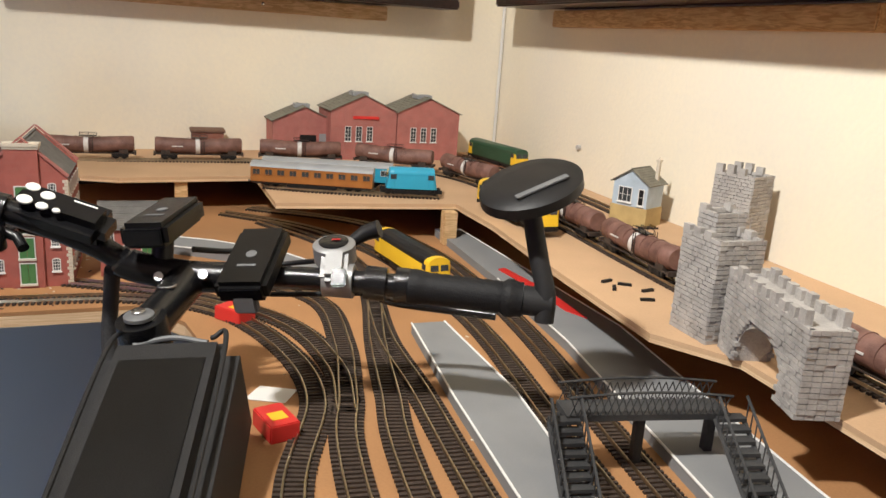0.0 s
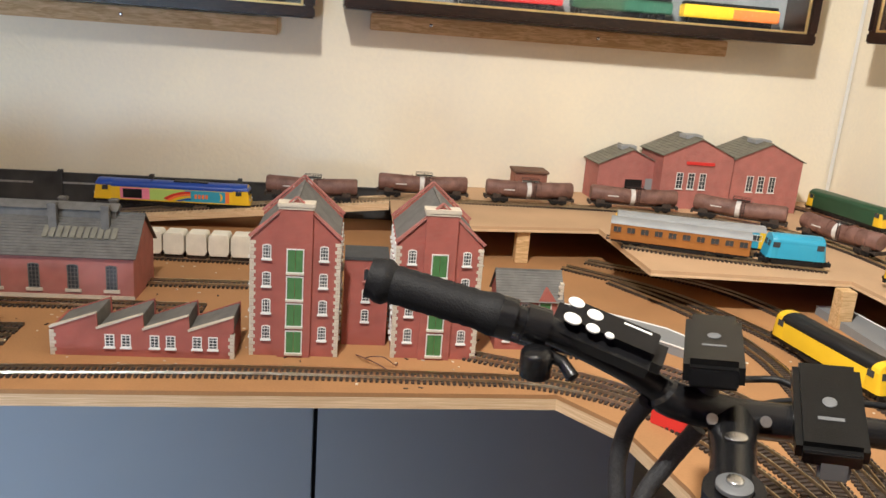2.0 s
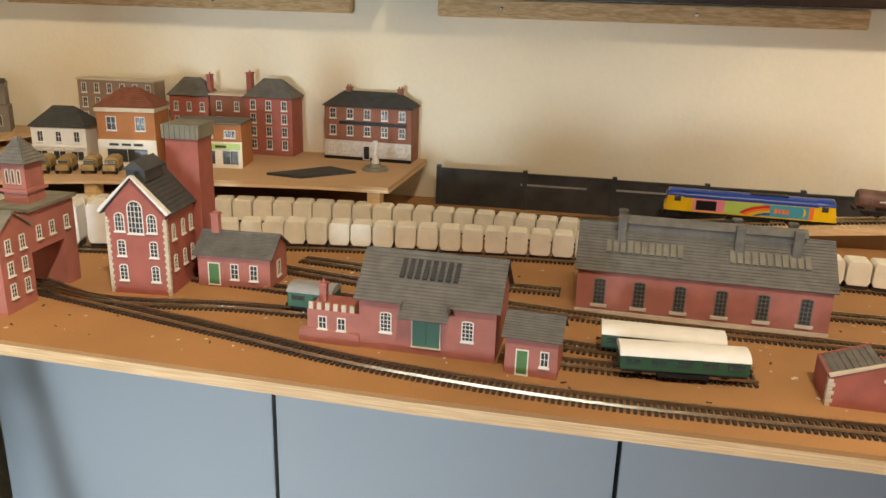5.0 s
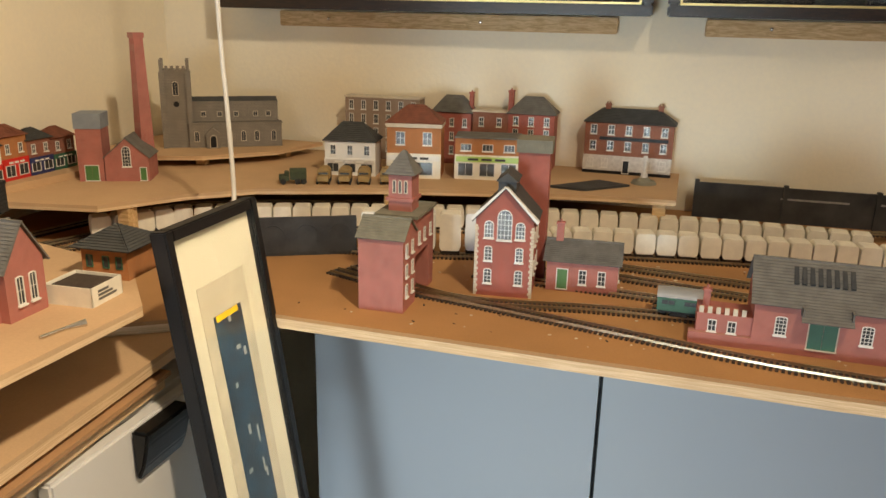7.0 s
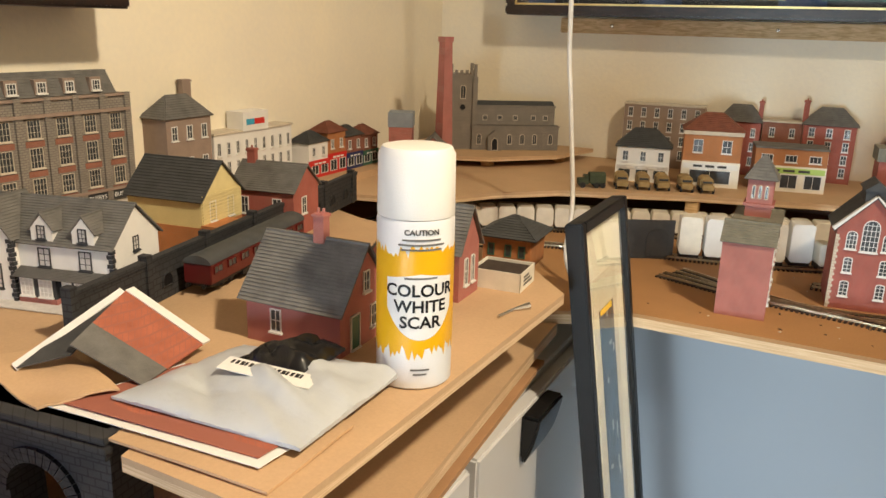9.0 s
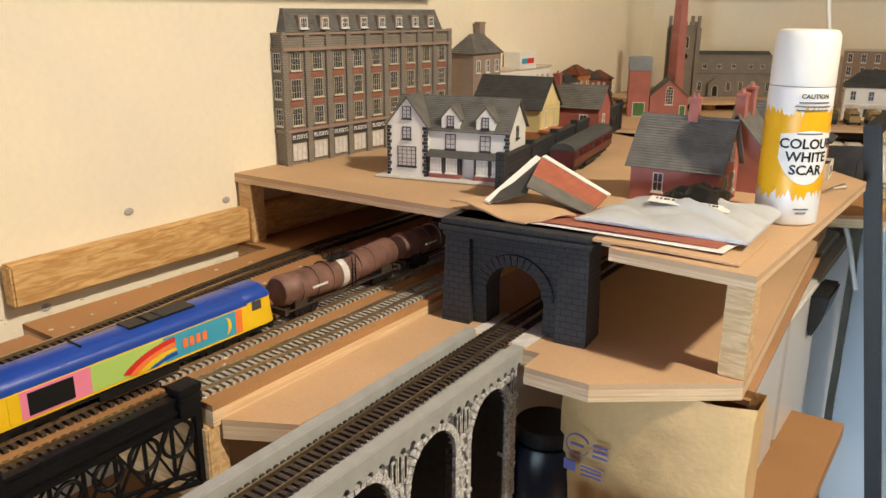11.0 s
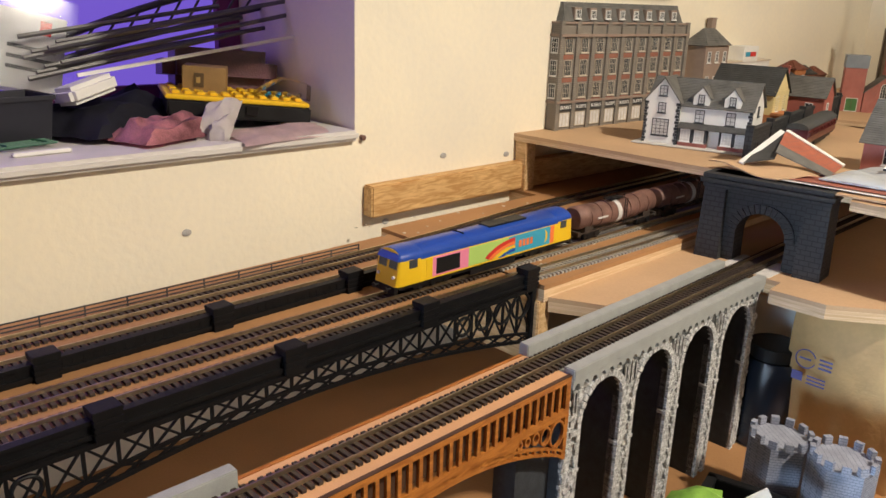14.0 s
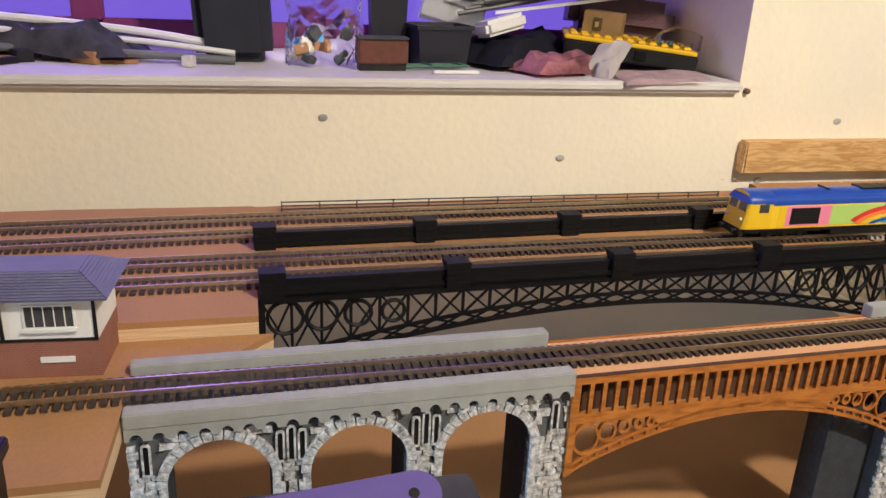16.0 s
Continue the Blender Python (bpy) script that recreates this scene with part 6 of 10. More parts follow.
bm = bmesh.new(); box(bm, -0.022, -0.004, -0.0038, -0.003, 0.102, 0.111)
part("sign_patch", bm, SKY, wl)
bm = bmesh.new(); box(bm, -0.003, 0.020, -0.0038, -0.003, 0.102, 0.111)
part("sign_patch", bm, RED_PAINT, wl)

# inn
inn = thing("white_inn", pose(-2.480, 1.418, DECK + 0.001, 0, 0, 14) @ Matrix.Scale(0.86, 4), "white rendered inn with black corner stones and slate roof", "inn")
W0, D0 = 0.170, 0.085
body(inn, W0, D0, 0.068, 0.105, WHITE_CARD, "x")
gable_roof(inn, W0, D0, 0.068, 0.106, SLATE, "x", 0.004, 18)
body(inn, 0.058, 0.05, 0.072, 0.108, WHITE_CARD, "y", x0=-W0 / 2 - 0.002, y0=-0.010, name="gable_wing")
gable_roof(inn, 0.058, 0.06, 0.072, 0.109, SLATE, "y", 0.003, 14, x0=-W0 / 2 - 0.002, y0=-0.010)
S = face(W0, D0, "S")
DARKF = mat("charcoal_trim", (0.03, 0.032, 0.036), 0.6)
facade(inn, S, (0.088, 0.138), (0.040,), 0.015, 0.021, 2, 3, frame=DARKF, pane=STAIN)
facade(inn, S @ pose(0, -0.0102, 0), (0.027,), (0.014,), 0.028, 0.028, 4, 5, frame=DARKF, pane=STAIN)
facade(inn, S @ pose(0, -0.0102, 0), (0.027,), (0.052, 0.080), 0.013, 0.017, 2, 3, frame=DARKF, pane=STAIN)
for u in (0.088, 0.138):
    x = u - W0 / 2
    bm = bmesh.new(); prism(bm, [(x - 0.013, 0.068), (x + 0.013, 0.068), (x + 0.013, 0.082), (x, 0.097), (x - 0.013, 0.082)], -0.001, 0.03)
    dm = part("dormer", bm, WHITE_CARD, inn)
    window(dm, pose(x, -0.0012, 0), 0, 0.071, 0.010, 0.015, 2, 3, frame=DARKF, pane=STAIN)
    gable_roof(dm, 0.026, 0.03, 0.082, 0.098, SLATE, "y", 0.002, 7, x0=x - 0.013)
bm = bmesh.new()
slope(bm, (-0.028, -0.014, 0.030), (W0 / 2 + 0.002, -0.014, 0.030), (-0.028, 0.0, 0.038), (W0 / 2 + 0.002, 0.0, 0.038), 8)
part("pent_roof", bm, SLATE, inn)
bm = bmesh.new(); box(bm, -0.026, 0.020, -0.009, 0, 0, 0.032)
box(bm, 0.040, W0 / 2, -0.009, 0, 0, 0.032)
part("bay", bm, DARKF, inn)
for u in (-0.015, 0.008, 0.052, 0.074):
    window(inn, pose(u, -0.0092, 0), 0, 0.009, 0.016, 0.020, 3, 4, pane=STAIN)
bm = bmesh.new(); box(bm, -0.0265, 0.0205, -0.0096, -0.0005, 0, 0.007)
box(bm, 0.0395, W0 / 2 + 0.0005, -0.0096, -0.0005, 0, 0.007)
part("brick_plinth", bm, BRICK_PINK, inn)
quoins(inn, [(-W0 / 2 - 0.002, -0.010, -1), (-W0 / 2 + 0.056, -0.010, 1), (W0 / 2, 0, 1)], 0.068, DARKF, 0.0042, 0.005)
window(inn, face(W0, D0, "E"), 0.042, 0.055, 0.010, 0.016, 2, 3, frame=DARKF, pane=STAIN)
bm = bmesh.new(); poly(bm, [(-0.10, -0.030), (0.095, -0.030), (0.095, 0.085), (-0.10, 0.085)], 0.0, 0.0012)
part("base_card", bm, STAIN, inn, m=pose(0, 0, -0.0002))

# cottages behind the dark fence
def cottage(name, m, w, d, eave, ridge, wall, roof, label, ends=(), along="x"):
    b = thing(name, m, label, "house")
    body(b, w, d, eave, ridge, wall, along)
    gable_roof(b, w, d, eave, ridge + 0.0005, roof, along, 0.004, 14)
    for side, u, z, ww, hh in ends:
        window(b, face(w, d, side), u, z, ww, hh, 2, 2)
    return b


yc = cottage("clapboard_house", pose(-2.505, 1.590, DECK, 0, 0, 8) @ Matrix.Scale(0.90, 4), 0.110, 0.085, 0.076, 0.116, YELLOW_CLAD, SLATE_DARK, "cream boarded house with black roof", (("E", 0.022, 0.045, 0.013, 0.026), ("E", 0.060, 0.045, 0.013, 0.026)))
bm = bmesh.new(); box(bm, -0.0555, 0.0555, -0.001, 0.0855, 0, 0.040)
part("brick_base", bm, BRICK_ORANGE, yc)
bm = bmesh.new()
for k in range(9):
    z = 0.043 + 0.0042 * k
    box(bm, 0.0553, 0.0562, 0.001, 0.084, z, z + 0.0034)
part("boarding", bm, YELLOW_CLAD, yc)
bm = bmesh.new(); box(bm, 0.056, 0.085, 0.0, 0.05, 0, 0.040)
box(bm, 0.054, 0.089, -0.002, 0.052, 0.040, 0.044)
part("lean_to", bm, BRICK_ORANGE, yc)
rc = cottage("red_cottage", pose(-2.470, 1.715, DECK, 0, 0, 10) @ Matrix.Scale(0.90, 4), 0.095, 0.075, 0.066, 0.096, BRICK, SLATE, "dark red brick cottage with slate roof", (("E", 0.03, 0.03, 0.014, 0.024), ("S", 0.02, 0.03, 0.012, 0.024), ("S", 0.07, 0.03, 0.014, 0.024)))
chimney(rc, -0.035, 0.037, 0.085, 0.115, 0.012, 0.009, BRICK, 1)
bm = bmesh.new(); box(bm, 0, 0.115, 0, 0.004, 0, 0.033)
mesh_thing("garden_wall", bm, BRICK_ORANGE, "low red brick yard wall", "wall", m=pose(-2.420, 1.470, DECK, 0, 0, 97))

# dark arcaded fence with coach behind
fw = thing("retaining_wall", pose(-2.372, 1.362, DECK, 0, 0, 101), "long black arcaded retaining wall", "retaining wall")
L = 0.60
bm = bmesh.new(); box(bm, 0, L, 0, 0.005, 0, 0.042)
box(bm, 0, L, -0.0015, 0.0065, 0.040, 0.045)
part("wall", bm, PORT, fw)
for k in range(7):
    bm = bmesh.new(); box(bm, L * k / 6.2 - 0.002, L * k / 6.2 + 0.006, -0.0025, 0.007, 0, 0.050)
    part("pier", bm, PORT, fw)
for k in range(12):
    x = 0.03 + 0.048 * k
    window(fw, pose(x, -0.0004, 0), 0, 0.012, 0.016, 0.014, 1, 1, arch=1.0, frame=PORT, sill=False, pane=BLACK)
coach(pose(-2.392, 1.60, DECK, 0, 0, 101), 0.20, "dark red passenger coach beside the black wall", mat("maroon_coach", (0.10, 0.008, 0.008), 0.35), SLATE_DARK, "passenger_coach", 8, w=0.030, h=0.042)

# pink station houses
pk = thing("pink_house", pose(-2.218, 1.448, DECK, 0, 0, 2), "pink brick house with steep slate roof", "house")
body(pk, 0.092, 0.075, 0.042, 0.085, BRICK_PINK, "x")
gable_roof(pk, 0.092, 0.075, 0.042, 0.086, SLATE, "x", 0.005, 20)
chimney(pk, 0.005, 0.037, 0.075, 0.108, 0.010, 0.009, BRICK_PINK, 2)
Ef = face(0.092, 0.075, "E")
door(pk, Ef, 0.022, 0.002, 0.012, 0.028, GREEN_DARK, WIN_WHITE, 1)
window(pk, Ef, 0.040, 0.046, 0.010, 0.018, 2, 2)
window(pk, Ef, 0.052, 0.012, 0.011, 0.020, 2, 2)
window(pk, face(0.092, 0.075, "S"), 0.03, 0.012, 0.011, 0.020, 2, 2)
ps = thing("pink_station", pose(-2.160, 1.612, DECK, 0, 0, 92), "pink brick station building with gabled wing", "station")
body(ps, 0.115, 0.06, 0.050, 0.082, BRICK_PINK, "x")
gable_roof(ps, 0.115, 0.06, 0.050, 0.083, SLATE, "x", 0.004, 16)
body(ps, 0.048, 0.05, 0.054, 0.090, BRICK_PINK, "y", x0=0.006, y0=-0.010, name="gable_wing")
gable_roof(ps, 0.048, 0.06, 0.054, 0.091, SLATE, "y", 0.004, 14, x0=0.006, y0=-0.010)
facade(ps, pose(0, 0, 0), (-0.046, -0.036, -0.012), (0.014,), 0.009, 0.028, 2, 2)
facade(ps, pose(0, -0.010, 0), (0.022, 0.038), (0.014,), 0.009, 0.028, 2, 2, arch=0.4)
chimney(ps, -0.045, 0.03, 0.07, 0.108, 0.014, 0.010, BRICK_PINK, 3)
chimney(ps, -0.005, 0.03, 0.07, 0.112, 0.014, 0.010, BRICK_PINK, 3)
dpt = thing("bus_depot", pose(-2.158, 1.755, DECK, 0, 0, 4), "brown brick hut with black pyramid roof", "hut")
body(dpt, 0.056, 0.055, 0.034, 0, BRICK_ORANGE)
hip_roof(dpt, 0.056, 0.055, 0.034, 0.054, SLATE_DARK, over=0.008)
for u in (0.010, 0.030, 0.046):
    window(dpt, face(0.056, 0.055, "S"), u, 0.012, 0.008, 0.014, 1, 1, frame=GREEN_DARK, sill=False)
wb = thing("card_box", pose(-2.136, 1.675, DECK, 0, 0, 4), "small open cream card box with printed side", "box")
bm = bmesh.new()
for x0, x1, y0, y1 in ((-0.027, 0.027, 0, 0.0012), (-0.027, 0.027, 0.0468, 0.048), (-0.027, -0.0258, 0, 0.048), (0.0258, 0.027, 0, 0.048)):
    box(bm, x0, x1, y0, y1, 0, 0.020)
box(bm, -0.0255, 0.0255, 0.0015, 0.0465, 0, 0.016)
part("box", bm, CREAM, wb)
bm = bmesh.new(); box(bm, -0.0255, 0.0255, 0.0015, 0.0465, 0.016, 0.0168)
part("packing", bm, SLEEPER, wb)
bm = bmesh.new()
for k in range(3):
    box(bm, 0.0271, 0.0274, 0.010, 0.038 - 0.006 * k, 0.005 + 0.004 * k, 0.0075 + 0.004 * k)
part("print_bar", bm, SLATE, wb)
bm = bmesh.new(); tube(bm, [(-2.10, 1.60, DECK + 0.002), (-2.095, 1.625, DECK + 0.002), (-2.085, 1.64, DECK + 0.003)], [0.0015, 0.0015, 0.004], 8)
mesh_thing("small_tool", bm, CHROME, "little metal tool lying on the deck", "tool")

# spray can
can = thing("spray_can", pose(-2.108, 1.455, DECK), "white and yellow aerosol paint can", "spray can")
R = 0.0285
bm = bmesh.new(); tube(bm, [(0, 0, 0.0), (0, 0, 0.002), (0, 0, 0.126), (0, 0, 0.128)], [R - 0.002, R, R, R - 0.001], 48)
part("can_body", bm, mat("can_white", (0.74, 0.74, 0.74), 0.3, amount=0.02), can, smooth=True)
bm = bmesh.new(); tube(bm, [(0, 0, 0.1285), (0, 0, 0.130), (0, 0, 0.172), (0, 0, 0.177), (0, 0, 0.178)], [R - 0.0005, R - 0.0002, R - 0.0008, R - 0.0035, R - 0.008], 48)
part("cap", bm, mat("cap_white", (0.82, 0.80, 0.75), 0.4, amount=0.02), can, "smooth white cap", smooth=True)


def wrap(bm, a0, a1, z0, z1, r, n=24, edge=None):
    """A label patch round the can between two angles; edge(k, side) shifts its rims."""
    rows = []
    for k in range(n + 1):
        a = radians(a0 + (a1 - a0) * k / n)
        lo, hi = (edge(k / n) if edge else (0, 0))
        rows.append([bm.verts.new((r * math.cos(a), r * math.sin(a), z)) for z in (z0 + lo, z1 + hi)])
    for p, q in zip(rows, rows[1:]):
        bm.faces.new((p[0], q[0], q[1], p[1]))


AMBER = mat("amber_print", (0.82, 0.43, 0.015), 0.35, amount=0.08)
rr = random.Random(11)
zig = [(rr.uniform(-0.006, 0.006), rr.uniform(-0.005, 0.005)) for _ in range(97)]
bm = bmesh.new(); wrap(bm, 0, 360, 0.030, 0.106, R + 0.0002, 96, lambda k: zig[int(k * 95.9)])
part("amber_band", bm, AMBER, can, "ragged amber paint splash band")
FACE = -52.0
bm = bmesh.new(); wrap(bm, FACE - 52, FACE + 52, 0.040, 0.090, R + 0.0005, 40, lambda k: (0.042 * abs(2 * k - 1) ** 2.2 * 0.55, -0.004 * abs(2 * k - 1)))
part("white_shield", bm, WHITE_CARD, can, "white shield shape on the label")


def can_text(txt, size, z, mt=BLACK):
    cu = bpy.data.curves.new("lettering", "FONT")
    cu.body, cu.size, cu.align_x, cu.resolution_u, cu.offset = txt, size, "CENTER", 3, size * 0.025
    tmp = bpy.data.objects.new("lettering", cu)
    scene.collection.objects.link(tmp)
    me = bpy.data.meshes.new_from_object(tmp)
    bpy.data.objects.remove(tmp)
    bm = bmesh.new(); bm.from_mesh(me)
    bmesh.ops.subdivide_edges(bm, edges=[e for e in bm.edges if e.calc_length() > 0.003], cuts=2)
    for v in bm.verts:
        a = radians(FACE) + v.co.x / R
        v.co = Vector(((R + 0.0009) * math.cos(a), (R + 0.0009) * math.sin(a), v.co.y + z))
    part("lettering", bm, mt, can)


can_text("COLOUR", 0.0125, 0.0735)
can_text("WHITE", 0.0125, 0.0615)
can_text("SCAR", 0.0125, 0.0495)
can_text("CAUTION", 0.0055, 0.1185)
for k, (w2, z) in enumerate(((28, 0.1140), (34, 0.1105), (30, 0.107), (24, 0.086), (14, 0.016), (10, 0.0125))):
    bm = bmesh.new(); wrap(bm, FACE - w2, FACE + w2, z, z + 0.0014, R + 0.0007, 12)
    part("print_bar", bm, SLATE, can)

# papers on the deck
GREYBAG = mat("grey_mailer", (0.47, 0.50, 0.53), 0.38, amount=0.06, scale=30, bump=0.3, fine=150)


def sheet(name, pts, z, material, label, cat, bumpy=0.004, n=12, seed=1, thick=0.0012):
    """A bent sheet spread over four corners given in plan with heights."""
    rg = random.Random(seed)
    bm = bmesh.new()
    A, B, C, Dd = [Vector(p) for p in pts]
    grid = []
    for j in range(n + 1):
        row = []
        for i in range(n + 1):
            u, v = i / n, j / n
            p = A.lerp(B, u).lerp(Dd.lerp(C, u), v)
            p.z += bumpy * (math.sin(5 * u + seed) * math.sin(4 * v + 2 * seed) + 1) + rg.uniform(0, bumpy * 0.35)
            row.append(bm.verts.new(p))
        grid.append(row)
    for a, b in zip(grid, grid[1:]):
        for i in range(n):
            bm.faces.new((a[i], a[i + 1], b[i + 1], b[i]))
    ret = bmesh.ops.extrude_face_region(bm, geom=bm.faces[:])
    bmesh.ops.translate(bm, verts=[v for v in ret["geom"] if isinstance(v, bmesh.types.BMVert)], vec=(0, 0, thick))
    return mesh_thing(name, bm, material, label, cat, smooth=True)


def crumpled_bag(name, pts, material, label, cat, n=30, seed=4, lift=0.007):
    """A thin plastic bag: creased by ridges at odd angles, thicker towards its middle, curled at the rim."""
    rg = random.Random(seed)
    ridges = [(rg.uniform(0, math.pi), rg.uniform(0.1, 0.9), rg.uniform(0.1, 0.9), rg.uniform(0.05, 0.16), rg.uniform(-0.6, 1.0)) for _ in range(16)]
    A, B, C, E = [Vector(p) for p in pts]
    bm = bmesh.new()

    def height(u, v):
        z = 1.6 * math.sin(math.pi * u) ** 0.5 * math.sin(math.pi * v) ** 0.5
        for an, cu, cv, wd, amp in ridges:
            d = abs((u - cu) * math.cos(an) + (v - cv) * math.sin(an))
            al = abs(-(u - cu) * math.sin(an) + (v - cv) * math.cos(an))
            z += amp * max(0.0, 1 - d / wd) * max(0.0, 1 - al / 0.45)
        return max(0.0, z) * lift * 0.5

    grid = [[bm.verts.new(A.lerp(B, i / n).lerp(E.lerp(C, i / n), j / n) + Vector((rg.uniform(-0.0006, 0.0006), rg.uniform(-0.0006, 0.0006), height(i / n, j / n)))) for i in range(n + 1)] for j in range(n + 1)]
    low = [[bm.verts.new(A.lerp(B, i / n).lerp(E.lerp(C, i / n), j / n) + Vector((0, 0, -0.002))) for i in range(n + 1)] for j in range(n + 1)]
    for g, flip in ((grid, False), (low, True)):
        for a, b in zip(g, g[1:]):
            for i in range(n):
                f = (a[i], a[i + 1], b[i + 1], b[i])
                bm.faces.new(f[::-1] if flip else f)
    for k in range(n):
        for p, q, r, t in ((grid[0][k], grid[0][k + 1], low[0][k + 1], low[0][k]), (grid[n][k + 1], grid[n][k], low[n][k], low[n][k + 1]), (grid[k + 1][0], grid[k][0], low[k][0], low[k + 1][0]), (grid[k][n], grid[k + 1][n], low[k + 1][n], low[k][n])):
            bm.faces.new((t, r, q, p))
    return mesh_thing(name, bm, material, label, cat, smooth=True)


Z = DECK
PRINT_RED = mat_brick("red_printed_paper", (0.40, 0.115, 0.065), (0.33, 0.11, 0.075), 0.006, 0.004, gap=0.1)
sheet("card_sheet", [(-2.27, 1.268, Z), (-2.10, 1.272, Z), (-2.10, 1.36, Z), (-2.25, 1.40, Z)], 0, MDF_PALE, "pale brown card under the papers", "card", 0.001, 6, 2, 0.002)
sheet("paper_border", [(-2.289, 1.275, Z + 0.0045), (-2.117, 1.286, Z + 0.0045), (-2.108, 1.345, Z + 0.0045), (-2.262, 1.372, Z + 0.0045)], 0, WHITE_CARD, "white edged backing of the printed sheet", "sheet", 0.001, 6, 3, 0.0006)
sheet("printed_sheet", [(-2.283, 1.281, Z + 0.0062), (-2.123, 1.292, Z + 0.0062), (-2.112, 1.345, Z + 0.0062), (-2.256, 1.372, Z + 0.0062)], 0, PRINT_RED, "printed brick paper sheet with white border", "sheet", 0.001, 6, 3, 0.0006)
crumpled_bag("grey_mailing_bag", [(-2.256, 1.300, Z + 0.011), (-2.104, 1.308, Z + 0.011), (-2.106, 1.436, Z + 0.011), (-2.238, 1.412, Z + 0.012)], GREYBAG, "crumpled pale grey plastic mailing bag", "mailing bag", 40, 4, 0.013)
crumpled_bag("dark_film", [(-2.212, 1.366, Z + 0.021), (-2.150, 1.372, Z + 0.021), (-2.150, 1.425, Z + 0.024), (-2.186, 1.420, Z + 0.024)], BLACK_GLOSS, "torn dark plastic film", "film", 14, 9, 0.016)
lb = thing("address_label", pose(-2.172, 1.362, Z + 0.0235, 4, 3, 9), "white label with a row of plain dark bars", "label")
bm = bmesh.new(); box(bm, -0.036, 0.036, -0.009, 0.009, 0, 0.0006)
part("paper", bm, WHITE_CARD, lb)
for k in range(16):
    bm = bmesh.new(); box(bm, -0.031 + 0.0036 * k, -0.0292 + 0.0036 * k + 0.0006 * (k % 3), 0.001, 0.006, 0.0006, 0.0008)
    part("bar", bm, BLACK, lb)


def quad_card(name, a, b, c, e, material, parent, label="", t=0.0012):
    """A stiff card between four corners, with its own thickness."""
    P = [Vector(p) for p in (a, b, c, e)]
    nn = (P[1] - P[0]).cross(P[3] - P[0]).normalized() * t
    bm = bmesh.new()
    vs = [bm.verts.new(p) for p in P] + [bm.verts.new(p + nn) for p in P]
    for f in ((0, 1, 2, 3), (7, 6, 5, 4), (0, 4, 5, 1), (1, 5, 6, 2), (2, 6, 7, 3), (3, 7, 4, 0)):
        bm.faces.new([vs[k] for k in f])
    return part(name, bm, material, parent, label)


rf = thing("folded_card_roof", Matrix(), "loose folded card roof with red and grey tile print", "card roof")
top, foot_l, foot_r = Vector((-2.341, 1.390, 1.060)), Vector((-2.343, 1.292, 1.030)), Vector((-2.268, 1.398, 1.026))
low_r, low_l = Vector((-2.255, 1.325, 1.024)), Vector((-2.318, 1.318, 1.044))
mid_r, mid_l = foot_r.lerp(low_r, 0.62), top.lerp(low_l, 0.62)
quad_card("red_slope", mid_l, mid_r, foot_r, top, PRINT_RED, rf, "red tile printed slope")
quad_card("grey_slope", low_l, low_r, mid_r, mid_l, SLATE, rf, "grey slate printed strip")
quad_card("under_slope", foot_l, low_l + Vector((0, 0, -0.008)), top + Vector((0.002, -0.002, -0.003)), top + Vector((-0.012, -0.002, -0.003)), BLACK_CARD, rf, "dark underside of the fold")
for p, q, wd in ((top, foot_r, Vector((0.0, 0.008, 0.0005))), (top, foot_l, Vector((-0.007, 0.001, 0.002)))):
    quad_card("white_edge", p, q, q + wd, p + wd, WHITE_CARD, rf, "thick white paper edge", 0.0022)
sheet("torn_card", [(-2.385, 1.285, Z + 0.004), (-2.29, 1.268, Z + 0.004), (-2.26, 1.31, Z + 0.004), (-2.37, 1.345, Z + 0.006)], 0, MDF_PALE, "torn brown card over the portal", "card", 0.004, 8, 7, 0.0016)

# ---- bridges on the west side ----
VIA = mat("painted_stone", (0.40, 0.41, 0.40), 0.8, amount=0.75, scale=260, fine=900, bump=0.8, wear=(0.62, 0.62, 0.60))
# dark stone tone, used again for the shade in the corbel hollows
VIA_DARK = mat("dark_stone_and_shade", (0.030, 0.036, 0.045), 0.85, amount=0.35, scale=120, fine=600, bump=0.5)
VIA_MID = mat("grey_bedding", (0.105, 0.110, 0.115), 0.85, amount=0.4, scale=160, fine=700, bump=0.5)
COPE = mat("grey_coping", (0.34, 0.35, 0.34), 0.75, amount=0.12, scale=60)
IRONWOOD = mat_wood("laser_cut_wood", (0.50, 0.185, 0.035), (0.34, 0.11, 0.018), (14, 3, 14), 0.45)
CHAR = mat("charred_edge", (0.07, 0.032, 0.016), 0.8, amount=0.3)
BLACK_IRON = mat("black_iron", (0.006, 0.006, 0.007), 0.5, amount=0.3, scale=80, spec=0.25)
DECKWOOD = mat("orange_deck", (0.62, 0.34, 0.17), 0.75, amount=0.12, scale=12)

LOW = 0.70
bm = bmesh.new(); box(bm, WX, -2.05, -0.6, 1.7, LOW - 0.02, LOW)
mesh_thing("lower_shelf", bm, MDF, "brown lower shelf below the bridges", "shelf", kind="structure")


def arched_outline(L, z0, z1, arches, n=14):
    """Wall outline in x and z with round-headed openings (left, right, crown) cut up from below."""
    pts = [(0, z1), (0, z0)]
    for a, b, c in arches:
        r = (b - a) / 2
        pts += [(a, z0)] + [((a + b) / 2 - r * math.cos(math.pi * k / n), c - r + r * math.sin(math.pi * k / n)) for k in range(n + 1)] + [(b, z0)]
    return pts + [(L, z0), (L, z1)]


